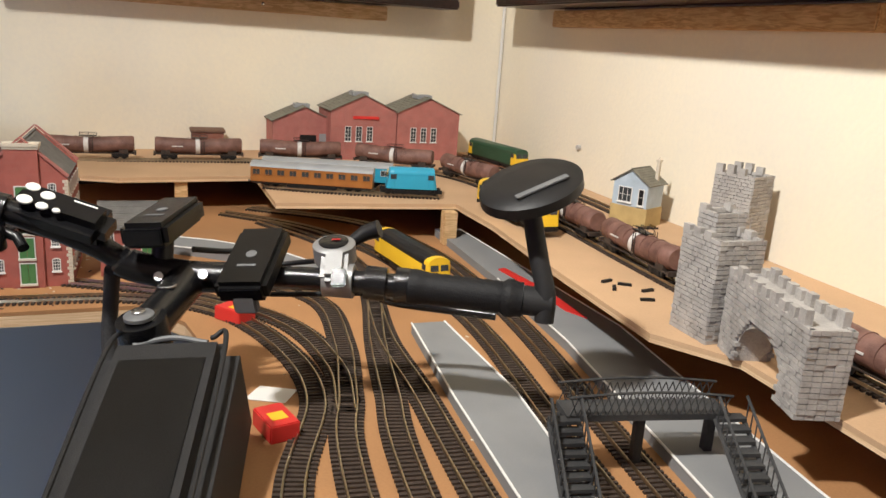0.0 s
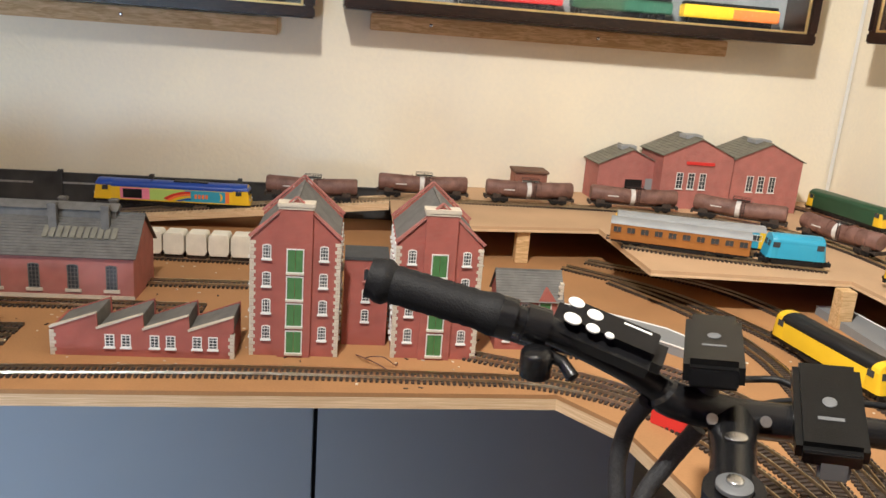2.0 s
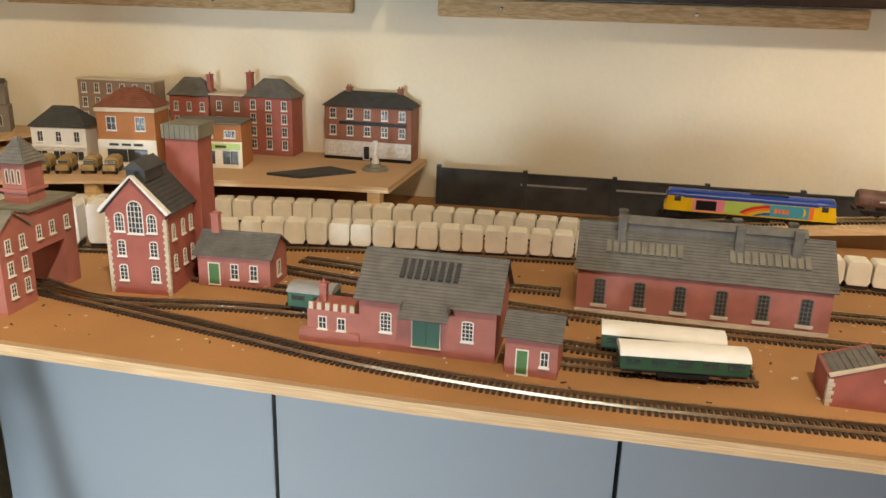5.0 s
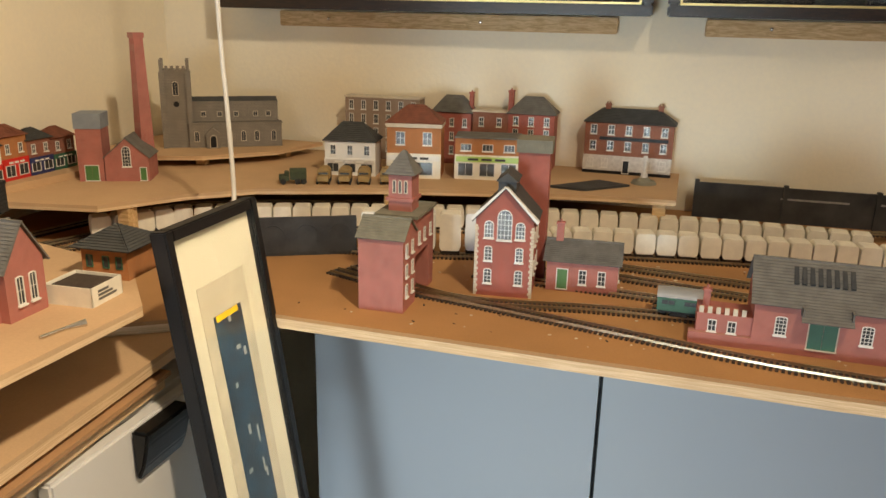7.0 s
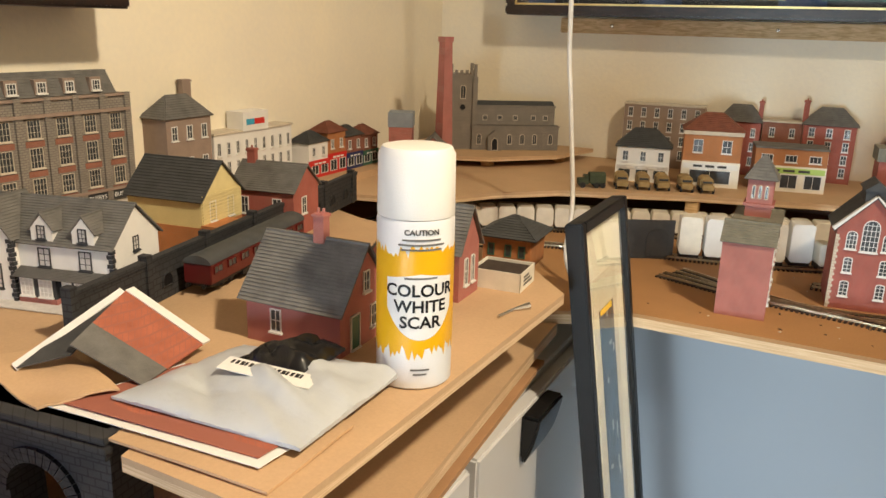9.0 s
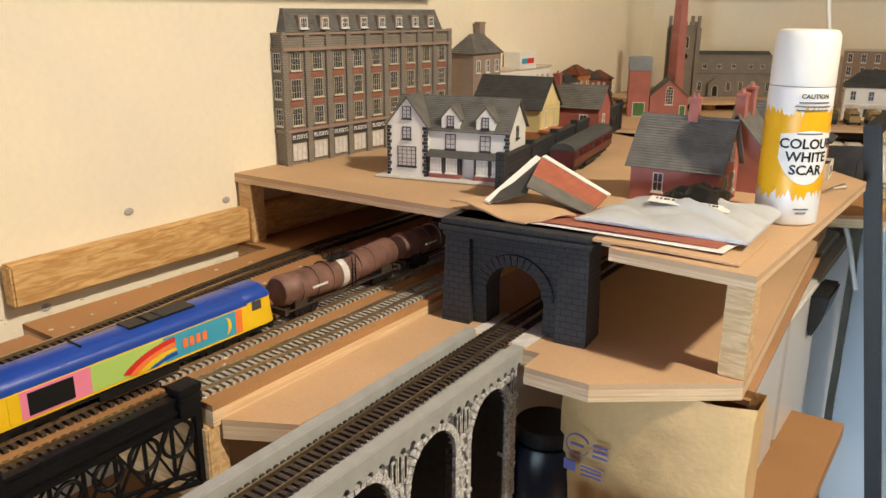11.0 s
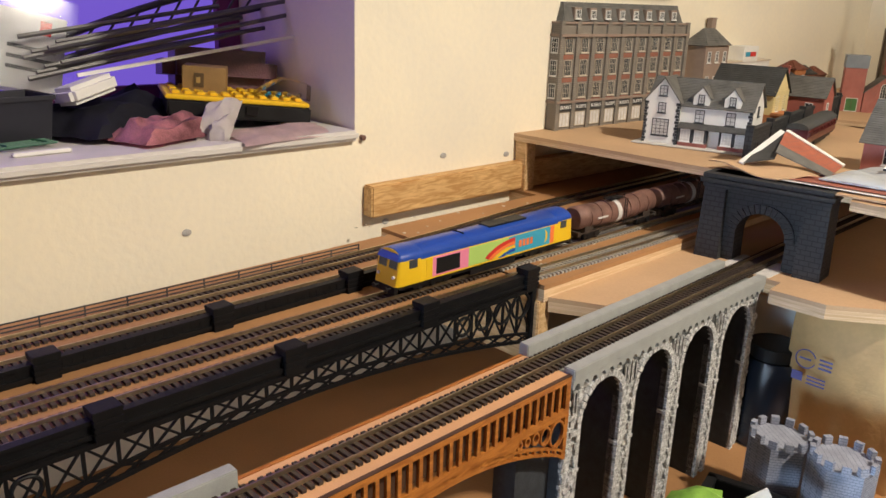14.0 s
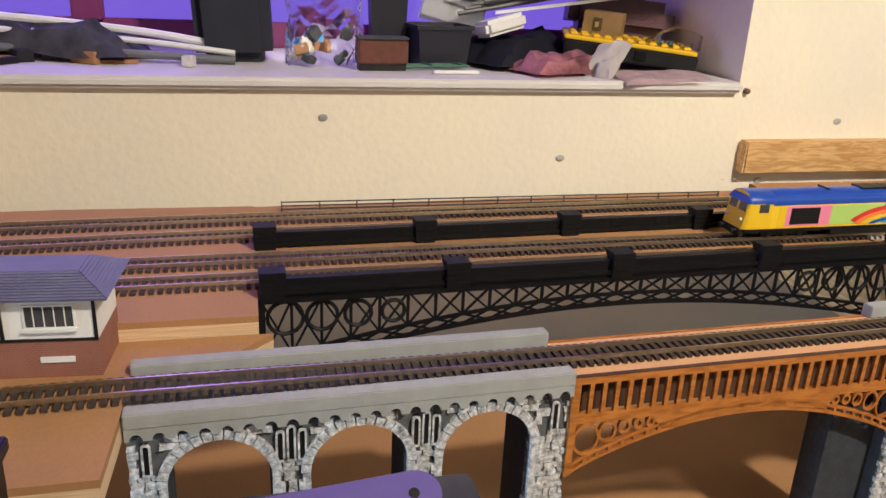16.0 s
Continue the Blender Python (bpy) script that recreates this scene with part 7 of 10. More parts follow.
def viaduct(m, L, D, arches, slots, z0, label):
    t = thing("stone_viaduct", m, label, "viaduct", "stone viaducts")
    z1 = -0.006
    bm = bmesh.new(); prism(bm, arched_outline(L, z0, z1, arches), 0.002, D)
    part("masonry", bm, VIA_DARK, t, "dark grey painted masonry")
    bm = bmesh.new(); prism(bm, arched_outline(L, z0, z1, arches), 0.0004, 0.002)
    part("bedding", bm, VIA_MID, t, "grey bedding between the stones")
    # uneven face stones
    rng = random.Random(int(L * 1000))
    bm = bmesh.new()

    def solid(x, z, g=0.0035):
        for a, b, c in arches:
            r = (b - a) / 2
            if a - g < x < b + g and (z < c - r or math.hypot(x - (a + b) / 2, z - c + r) < r + g + 0.003):
                return False
        for u, zb, w, h in slots:
            if abs(x - u) < w / 2 + 0.0012 and zb - 0.001 < z < zb + h + 0.002:
                return False
        return True

    z = z0
    while z < z1 - 0.012:
        h = rng.uniform(0.0042, 0.0064)
        x = rng.uniform(-0.004, 0)
        while x < L:
            w = rng.uniform(0.005, 0.0115)
            xa, xb = max(0, x + 0.0004), min(L, x + w - 0.0004)
            if xb - xa > 0.002 and solid((xa + xb) / 2, z + h / 2) and solid(xa, z + h / 2, 0.001) and solid(xb, z + h / 2, 0.001):
                d = rng.uniform(0.0008, 0.0030)
                vs = box(bm, xa, xb, -d, 0.0025, z + 0.0004, z + h - 0.0004)
                for v in vs:
                    if v.co.y < 0:
                        v.co.x += rng.uniform(-0.0007, 0.0007)
                        v.co.z += rng.uniform(-0.0006, 0.0006)
                        v.co.y *= rng.uniform(0.6, 1.1)
            x += w
        z += h
    tagged(part("stone_face", bm, VIA, t, "rough pale grey face stones"), kind="stuff")
    for a, b, c in arches:
        r, cx = (b - a) / 2, (a + b) / 2
        n = 17
        for k in range(n):
            a0, a1 = math.pi * (k + 0.07) / n, math.pi * (k + 0.93) / n
            bm = bmesh.new()
            vs = []
            for y in (-0.0034 - rng.uniform(0, 0.0008), 0.003):
                for an, rr in ((a0, r), (a1, r), (a1, r + 0.0062), (a0, r + 0.0062)):
                    vs.append(bm.verts.new((cx + rr * math.cos(an), y, c - r + rr * math.sin(an))))
            for f in ((0, 1, 2, 3), (7, 6, 5, 4), (0, 4, 5, 1), (1, 5, 6, 2), (2, 6, 7, 3), (3, 7, 4, 0)):
                bm.faces.new([vs[i] for i in f])
            part("voussoir", bm, VIA, t)
        for e, s in ((a, -1), (b, 1)):
            zz, k = c - r, 0
            while zz > z0:
                l = 0.0075 if k % 2 else 0.005
                bm = bmesh.new(); box(bm, *sorted((e, e + s * l)), -0.0032, 0.007, zz - 0.0062, zz - 0.0004)
                part("quoin", bm, VIA, t)
                zz -= 0.0064
                k += 1
        bm = bmesh.new(); box(bm, a - 0.008, a + 0.0012, -0.004, 0.006, c - r - 0.050, c - r - 0.0465)
        box(bm, b - 0.0012, b + 0.008, -0.004, 0.006, c - r - 0.050, c - r - 0.0465)
        part("string_course", bm, VIA, t)
    # slots are not cut: a black sheet in each ring gives the recess shade
    for u, zb, w, h in slots:
        window(t, Matrix(), u, zb, w * 1.12, h, 1, 1, arch=1.0, frame=VIA, sill=False, pane=BLACK, bar=0.0014).matrix_local = pose(u, -0.0014, zb)
    # corbel table and coping
    n = int(L / 0.0125)
    p = L / n
    pts = [(0, -0.0064), (0, -0.0150)]
    for k in range(n):
        c, r = p * (k + 0.5), p * 0.30
        pts += [(c - r * math.cos(math.pi * q / 8), -0.0150 + r * 1.2 * math.sin(math.pi * q / 8)) for q in range(9)]
    pts += [(L, -0.0150), (L, -0.0064)]
    bm = bmesh.new(); prism(bm, pts, -0.0058, 0.0003)
    part("corbel_table", bm, COPE, t, "band of small rounded corbel arches")
    # shade of each small corbel arch, put in as a dark box
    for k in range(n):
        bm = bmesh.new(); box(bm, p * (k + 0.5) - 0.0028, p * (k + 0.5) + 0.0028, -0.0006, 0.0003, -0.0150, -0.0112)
        part("corbel_shade", bm, VIA_DARK, t, "dark box standing in for shade in the hollow")
    bm = bmesh.new(); box(bm, 0, L, -0.0065, 0.0050, -0.0065, 0.0035)
    part("front_coping", bm, COPE, t, "smooth grey coping", bevel=0.0008)
    bm = bmesh.new(); box(bm, 0, L, D - 0.0040, D + 0.0065, -0.010, 0.0085)
    part("back_parapet", bm, COPE, t, "smooth grey parapet", bevel=0.0008)
    bm = bmesh.new(); box(bm, 0, L, 0.0050, D - 0.0040, -0.0085, -0.0040)
    part("deck", bm, COPE, t)
    return t


D = 0.048
VZ = YARD - 0.001
VA = 91.5
a0, pitch, span = 0.021, 0.0868, 0.063
arN = [(a0 + pitch * k, a0 + pitch * k + span, -0.021) for k in range(4)]


def pier_slots(n, L):
    """Tall slots over the piers: one over each end, three over each pier between."""
    out = [(a0 - 0.0105, -0.043, 0.0052, 0.023), (L - 0.0105, -0.043, 0.0052, 0.023)]
    for k in range(1, n):
        out += [(a0 + pitch * k - 0.0119 + dx, -0.043, 0.0052, 0.026 if dx == 0 else 0.023) for dx in (-0.0068, 0.0, 0.0068)]
    return out


viaduct(pose(-2.266, 0.872, VZ, 0, 0, VA), 0.364, D, arN, pier_slots(4, 0.364), LOW - VZ, "tall grey stone viaduct with four round arches")
viaduct(pose(-2.252, 0.306, VZ, 0, 0, VA), 0.284, D, arN[:3], pier_slots(3, 0.284), LOW - VZ, "grey stone viaduct with three round arches")

# laser-cut orange span between the viaducts
sp = thing("iron_style_bridge", pose(-2.259, 0.590, VZ, 0, 0, VA), "orange laser-cut wooden bridge span with slotted sides", "bridge")
L, zt = 0.282, -0.002
bm = bmesh.new(); box(bm, 0, L, 0.0, D, -0.0045, zt)
part("deck", bm, DECKWOOD, sp, "pale orange deck with pencil ticks")
for yy in (-0.004, D + 0.001):
    n = 24
    arc = lambda x, hi, lo: lo + (hi - lo) * math.sin(math.pi * max(0.0, min(1.0, x / L)))
    bm = bmesh.new()
    def strip(x0, x1, f0, f1, y0=yy, y1=yy + 0.003, n=1):
        for k in range(n):
            xa, xb = x0 + (x1 - x0) * k / n, x0 + (x1 - x0) * (k + 1) / n
            vs = [bm.verts.new((x, y, z)) for y in (y0, y1) for x, z in ((xa, f0(xa)), (xb, f0(xb)), (xb, f1(xb)), (xa, f1(xa)))]
            for f in ((0, 1, 2, 3), (7, 6, 5, 4), (0, 4, 5, 1), (1, 5, 6, 2), (2, 6, 7, 3), (3, 7, 4, 0)):
                bm.faces.new([vs[i] for i in f])
    slots = 28
    pw = (L - 0.008) / slots
    strip(0, L, lambda x: -0.0075, lambda x: zt)
    strip(0, 0.0045, lambda x: -0.080, lambda x: -0.0075)
    strip(L - 0.0045, L, lambda x: -0.080, lambda x: -0.0075)
    for k in range(slots + 1):
        x = 0.004 + pw * k
        strip(x - 0.0016, x + 0.0016, lambda x: -0.031, lambda x: -0.0075)
    # solid web above the arch, tapering into the pierced spandrels
    strip(0.0045, L - 0.0045, lambda x: min(-0.031 - 0.0025, -0.068 + 0.026 * math.sin(math.pi * x / L) if 0.07 < x < L - 0.07 else -0.0385), lambda x: -0.031, n=24)
    low = lambda x: -0.0815 + 0.037 * math.sin(math.pi * x / L) ** 0.8 if 0 < x < L else -0.0815
    strip(0, L, low, lambda x: low(x) + 0.0026, n=32)
    strip(0, L, lambda x: low(x) + 0.0058, lambda x: low(x) + 0.0082, n=32)
    for k in range(30):
        x = L * (k + 0.5) / 30
        strip(x - 0.0012, x + 0.0012, lambda x: low(x) + 0.002, lambda x: low(x) + 0.0062)
    part("side_panel", bm, IRONWOOD, sp, "slotted orange wooden side panel")
    for s in (0, 1):
        x = 0.0135
        for r in (0.0125, 0.0085, 0.0058, 0.0046, 0.0042):
            bm = bmesh.new()
            cx, cz, n = (x if not s else L - x), -0.0385 - r * 1.05, 22
            ro, ri = r, r - 0.0019
            for k in range(n):
                p, q = 2 * math.pi * k / n, 2 * math.pi * (k + 1) / n
                vs = [bm.verts.new((cx + rr * math.cos(an) * 0.8, y, cz + rr * math.sin(an) * 1.05)) for y in (yy, yy + 0.003) for an, rr in ((p, ro), (q, ro), (q, ri), (p, ri))]
                for f in ((0, 1, 2, 3), (7, 6, 5, 4), (0, 1, 5, 4), (2, 3, 7, 6)):
                    bm.faces.new([vs[i] for i in f])
            part("spandrel_ring", bm, IRONWOOD, sp)
            x += r * 0.8 + 0.006
bm = bmesh.new(); box(bm, 0.0045, L - 0.0045, 0.006, 0.0075, -0.034, -0.006)
part("inner_panel", bm, CHAR, sp, "charred brown inner panel")
bm = bmesh.new(); box(bm, 0, L, -0.0043, -0.0006, zt, zt + 0.0006)
part("scorched_edge", bm, CHAR, sp)
for x0, x1 in ((0.0, 0.006), (L - 0.046, L)):
    bm = bmesh.new(); box(bm, x0, x1, 0.012, D - 0.012, LOW - VZ, -0.062 if x1 - x0 > 0.02 else -0.081)
    part("pier", bm, VIA_DARK, sp, "blue-grey stone pier")

# black girder bridge
gb = thing("girder_bridge", pose(-2.381, 0.387, BASE, 0, 0, 91.7), "black plastic arched girder bridge carrying four tracks", "bridge")
L = 0.592
GZ, PZ = 0.002, 0.0135


def bar(bm, p, q, r, y):
    d = math.hypot(q[0] - p[0], q[1] - p[1])
    box(bm, 0, d, y - r, y + r, -r, r, Matrix.Translation((p[0], 0, p[1])) @ Matrix.Rotation(-math.atan2(q[1] - p[1], q[0] - p[0]), 4, "Y"))


for y, truss in ((0.0, True), (0.107, False)):
    # web, top and girder lines, then the five panelled piers
    for nm, y0, y1, z0, z1 in (("parapet_web", -0.002, 0.002, GZ - 0.004, PZ), ("top_flange", -0.0035, 0.0035, PZ - 0.002, PZ + 0.001), ("girder_moulding", -0.0045, 0.0035, GZ, GZ + 0.0032), ("girder_moulding", -0.0055, 0.0035, GZ - 0.0065, GZ - 0.003)):
        bm = bmesh.new(); box(bm, 0, L, y + y0, y + y1, z0, z1)
        part(nm, bm, BLACK_IRON, gb)
    for k in range(5):
        x = 0.009 + (L - 0.018) * k / 4
        bm = bmesh.new(); box(bm, x - 0.009, x + 0.009, y - 0.007, y + 0.007, GZ - 0.004, PZ + 0.0045)
        pier = part("pier", bm, BLACK_IRON, gb, bevel=0.0004)
        bm = bmesh.new(); box(bm, x - 0.010, x + 0.010, y - 0.008, y + 0.008, PZ + 0.004, PZ + 0.0075)
        part("pier_cap", bm, BLACK_IRON, pier, bevel=0.0004)
        for j in range(4):
            bm = bmesh.new(); box(bm, x - 0.0096, x + 0.0096, y - 0.0076, y + 0.0076, GZ + 0.0045 * j, GZ + 0.0028 + 0.0045 * j)
            part("pier_band", bm, BLACK_IRON, pier)
    if truss:
        bm = bmesh.new()
        n = 26
        lo = lambda x: GZ - 0.066 + 0.037 * math.sin(math.pi * min(1, max(0, x / L))) ** 0.9
        xs = [L * k / n for k in range(n + 1)]
        for a, b in zip(xs, xs[1:]):
            bar(bm, (a, lo(a)), (b, lo(b)), 0.0016, y)
            bar(bm, (a, lo(a) + 0.009), (b, lo(b) + 0.009), 0.0013, y)
            bar(bm, (a, lo(a)), (b, lo(b) + 0.009), 0.0008, y)
            bar(bm, (a, lo(a) + 0.009), (b, lo(b)), 0.0008, y)
            bar(bm, (a, lo(a) + 0.009), (a, GZ - 0.005), 0.0011, y)
            bar(bm, (a, lo(a) + 0.009), (b, GZ - 0.006), 0.0008, y)
            bar(bm, (a, GZ - 0.006), (b, lo(b) + 0.009), 0.0008, y)
        for x in (0.0, L):
            bar(bm, (x, GZ - 0.065), (x, GZ - 0.005), 0.003, y)
        part("arch_truss", bm, BLACK_IRON, gb, "black lattice arch")
        part("arch_truss", bpy.data.meshes["arch_truss"], None, gb, m=pose(0, 0.215, 0))
        for s in (0, 1):
            for k, r in enumerate((0.0135, 0.012, 0.0105, 0.009)):
                x = 0.018 + 0.028 * k
                bm = bmesh.new()
                cx = x if not s else L - x
                ring = [(cx + r * math.cos(2 * math.pi * j / 20), y, GZ - 0.021 + r * math.sin(2 * math.pi * j / 20)) for j in range(21)]
                tube(bm, ring, 0.0016, 6, False)
                part("ring", bm, BLACK_IRON, gb, smooth=True)
bm = bmesh.new(); box(bm, -0.005, L + 0.004, 0.012, 0.230, -0.007, -0.0005)
part("deck", bm, MDF, gb, "brown board deck between the parapets")
bm = bmesh.new()
for k in range(66):
    x = 0.02 + 0.008 * k
    box(bm, x, x + 0.004, 0.1045, 0.1052, -0.004, PZ)
part("panel_rib", bm, BLACK_IRON, gb)

# lineside fence by the wall
fe = thing("lineside_fence", Matrix(), "fine dark grey post and rail fence beside the wall", "fence")
for k in range(14):
    y = 0.412 + 0.0377 * k
    bm = bmesh.new(); box(bm, -2.5935, -2.5925, y - 0.0006, y + 0.0006, BASE - 0.002, BASE + 0.0100)
    part("post", bm, BLACK_CARD, fe)
for z in (0.0015, 0.0050, 0.0088):
    bm = bmesh.new(); box(bm, -2.5926, -2.5918, 0.411, 0.902, BASE + z, BASE + z + 0.0012)
    part("rail", bm, BLACK_CARD, fe)
# tunnel portal
po = thing("tunnel_portal", pose(-2.368, 1.262, YARD - 0.002, 0, 0, 6), "black stone tunnel portal with horseshoe arch", "portal")
W0, H0 = 0.140, 0.106
aw, ac, ah = 0.058, 0.069, 0.066
r = aw / 2
out = [(0.004, H0), (0, 0)] + [(ac - r, 0)] + [(ac - r * 1.02 * math.cos(math.pi * k / 16), ah - r + r * math.sin(math.pi * k / 16)) for k in range(17)] + [(ac + r, 0), (W0, 0), (W0 - 0.004, H0)]
bm = bmesh.new(); prism(bm, out, 0, 0.030)
part("face_wall", bm, PORT, po)
for x0, x1, s in ((-0.004, 0.026, 1), (W0 - 0.026, W0 + 0.004, 1)):
    bm = bmesh.new()
    vs = box(bm, x0, x1, -0.010, 0.028, 0, H0 - 0.004)
    for v in vs:
        if v.co.z > 0.01:
            v.co.x = (x0 + x1) / 2 + (v.co.x - (x0 + x1) / 2) * 0.84
            v.co.y += 0.004 if v.co.y < 0 else 0
    part("buttress", bm, PORT, po)
bm = bmesh.new()
for z, e in ((H0 - 0.012, 0.003), (H0 - 0.006, 0.006), (H0, 0.004)):
    box(bm, -e, W0 + e, -0.008 - e, 0.03, z - 0.005, z)
part("cornice", bm, PORT, po, bevel=0.0006)
for k in range(17):
    a0, a1 = math.pi * (k + 0.06) / 17, math.pi * (k + 0.94) / 17
    bm = bmesh.new()
    vs = [bm.verts.new((ac + rr * math.cos(an), y, ah - r + rr * math.sin(an))) for y in (-0.0032, 0.006) for an, rr in ((a0, r), (a1, r), (a1, r + 0.011), (a0, r + 0.011))]
    for f in ((0, 1, 2, 3), (7, 6, 5, 4), (0, 4, 5, 1), (1, 5, 6, 2), (2, 6, 7, 3), (3, 7, 4, 0)):
        bm.faces.new([vs[i] for i in f])
    part("voussoir", bm, PORT, po)
bm = bmesh.new(); box(bm, -2.330, -2.268, 1.238, 1.30, YARD, YARD + 0.0008)
mesh_thing("white_card_ramp", bm, STAIN, "torn white card under the track at the portal", "card")

# signal box by the south board
sb = thing("signal_box", pose(-2.305, 0.233, YARD, 0, 0, 86), "white and brown signal box with grey roof", "signal box")
W0, D0 = 0.11, 0.05
bm = bmesh.new(); box(bm, -W0 / 2, W0 / 2, 0, D0, 0, 0.026)
part("base", bm, BRICK_BROWN, sb)
bm = bmesh.new(); box(bm, -W0 / 2, W0 / 2, 0, D0, 0.026, 0.055)
part("cabin", bm, WHITE_CARD, sb)
bm = bmesh.new()
for x in (-W0 / 2, -0.001, W0 / 2 - 0.002):
    box(bm, x, x + 0.002, -0.001, 0, 0.026, 0.055)
box(bm, -W0 / 2, W0 / 2, -0.001, 0, 0.0255, 0.027)
part("frame", bm, BLACK, sb)
window(sb, pose(0, -0.0002, 0), 0.028, 0.034, 0.030, 0.016, 5, 1)
window(sb, pose(0, -0.0002, 0), -0.028, 0.034, 0.030, 0.016, 5, 1)
bm = bmesh.new(); box(bm, 0.020, 0.040, -0.0014, 0, 0.011, 0.0145)
part("sign", bm, WHITE_CARD, sb, "small white sign with unreadable bars")
hip_roof(sb, W0 + 0.012, D0 + 0.010, 0.055, 0.066, mat("blue_grey_roof", (0.15, 0.15, 0.24), 0.6), y0=-0.005, flat=0.02)

# tools that lie in front of the south viaduct
ru = thing("steel_ruler", pose(-2.150, 0.412, 0.912, 24, 0, 97), "lilac steel ruler with rounded end", "ruler")
bm = bmesh.new()
pts = [(-0.16, -0.013)] + [(0.05 + 0.013 * math.sin(math.pi * k / 10), -0.013 * math.cos(math.pi * k / 10)) for k in range(11)] + [(-0.16, 0.013)]
poly(bm, pts, 0, 0.0012)
part("blade", bm, mat("lilac_steel", (0.13, 0.095, 0.34), 0.4, 0.2, amount=0.06), ru)
bm = bmesh.new(); tube(bm, [(0.048, 0, 0.0011), (0.048, 0, 0.0016)], 0.003, 14)
part("hole", bm, BLACK, ru)
for k in range(9):
    bm = bmesh.new(); box(bm, -0.09 + 0.012 * k, -0.085 + 0.012 * k, -0.003, 0.002, 0.0012, 0.0015)
    part("number_bar", bm, BLACK, ru)
bm = bmesh.new(); box(bm, -2.19, -2.10, 0.22, 0.50, LOW, 0.898)
mesh_thing("storage_box", bm, BLACK_CARD, "plain dark storage box under the ruler", "box", bevel=0.003)
cl = thing("bar_clamp", pose(-2.18, 0.255, YARD), "black bar clamp with pale wooden handle", "clamp")
bm = bmesh.new(); tube(bm, [(0, -0.005, 0.012), (0.012, -0.006, 0.012), (0.05, -0.012, 0.010)], [0.004, 0.005, 0.0065], 14)
part("handle", bm, PINE, cl, smooth=True)
bm = bmesh.new(); box(bm, -0.012, 0.012, -0.004, 0.005, -0.03, 0.024)
box(bm, -0.018, 0.014, -0.006, 0.007, 0.018, 0.026)
part("jaw", bm, BLACK, cl, bevel=0.001)

# things below the deck
bg = thing("paper_bag", pose(-2.158, 1.275, LOW), "brown kraft paper bag with blue recycling print", "bag")
KRAFT = mat("kraft_paper", (0.62, 0.41, 0.19), 0.8, amount=0.12, scale=30, bump=0.3, fine=200)
bm = bmesh.new()
n, mm = 14, 16
grid = []
rng = random.Random(5)
for j in range(mm + 1):
    z = 0.20 * j / mm
    row = []
    for i in range(n + 1):
        x = -0.085 + 0.17 * i / n
        row.append(bm.verts.new((x + rng.uniform(-0.001, 0.001), -0.018 * math.sin(math.pi * i / n) ** 0.6 - 0.01 * math.sin(math.pi * j / mm) + rng.uniform(-0.0022, 0.0022), z)))
    grid.append(row)
for a, b in zip(grid, grid[1:]):
    for i in range(n):
        bm.faces.new((a[i], a[i + 1], b[i + 1], b[i]))
back = [bm.verts.new((x, 0.03, z)) for x, z in ((-0.085, 0), (0.085, 0), (0.085, 0.20), (-0.085, 0.20))]
bm.faces.new(back)
for col in (0, n):
    for a, b in zip(grid, grid[1:]):
        bm.faces.new((a[col], b[col], back[3 if col == 0 else 2], back[0 if col == 0 else 1]))
part("bag", bm, KRAFT, bg, smooth=True)
PRINT = mat("blue_print", (0.14, 0.15, 0.42), 0.7, amount=0.1)
bm = bmesh.new()
tube(bm, [(-0.055 + 0.011 * math.cos(radians(a)), -0.034, 0.135 + 0.011 * math.sin(radians(a))) for a in range(20, 341, 20)], 0.0007, 6)
box(bm, -0.062, -0.049, -0.0345, -0.0335, 0.134, 0.136)
for k in range(3):
    box(bm, -0.040, -0.026, -0.0345, -0.0335, 0.128 + 0.005 * k, 0.130 + 0.005 * k)
part("print", bm, PRINT, bg)
bm = bmesh.new()
box(bm, -0.067, -0.055, -0.0355, -0.0345, 0.108, 0.1185)
for k in range(3):
    box(bm, -0.050, -0.030, -0.0355, -0.0345, 0.107 + 0.0042 * k, 0.1085 + 0.0042 * k)
part("print", bm, PRINT, bg)
cr = thing("black_crate", pose(-2.145, 1.015, LOW, 0, 0, 14), "black plastic tray holding a wrapped green cucumber", "tray")
bm = bmesh.new()
for x0, x1, y0, y1, z0, z1 in ((-0.06, 0.06, -0.08, 0.08, 0, 0.004), (-0.062, -0.058, -0.08, 0.08, 0, 0.045), (0.058, 0.062, -0.08, 0.08, 0, 0.045), (-0.06, 0.06, -0.082, -0.078, 0, 0.045), (-0.06, 0.06, 0.078, 0.082, 0, 0.045),
                               (-0.067, -0.057, -0.085, 0.085, 0.043, 0.048), (0.057, 0.067, -0.085, 0.085, 0.043, 0.048), (-0.067, 0.067, -0.087, -0.077, 0.043, 0.048), (-0.067, 0.067, 0.077, 0.087, 0.043, 0.048)):
    box(bm, x0, x1, y0, y1, z0, z1)
part("tray", bm, BLACK, cr, bevel=0.0008)
bm = bmesh.new()
rng = random.Random(8)
tube(bm, [(-2.195 + 0.004 * k, 0.935 + 0.012 * k, 0.762 + 0.004 * k) for k in range(6)], [0.010, 0.022, 0.026, 0.025, 0.021, 0.010], 14)
for v in bm.verts:
    v.co += Vector([rng.uniform(-0.0035, 0.0035) for _ in range(3)])
mesh_thing("green_wrapper", bm, mat("green_film", (0.22, 0.42, 0.07), 0.3, amount=0.35, scale=90), "crumpled bright green wrapper in the tray", "wrapper", smooth=True)
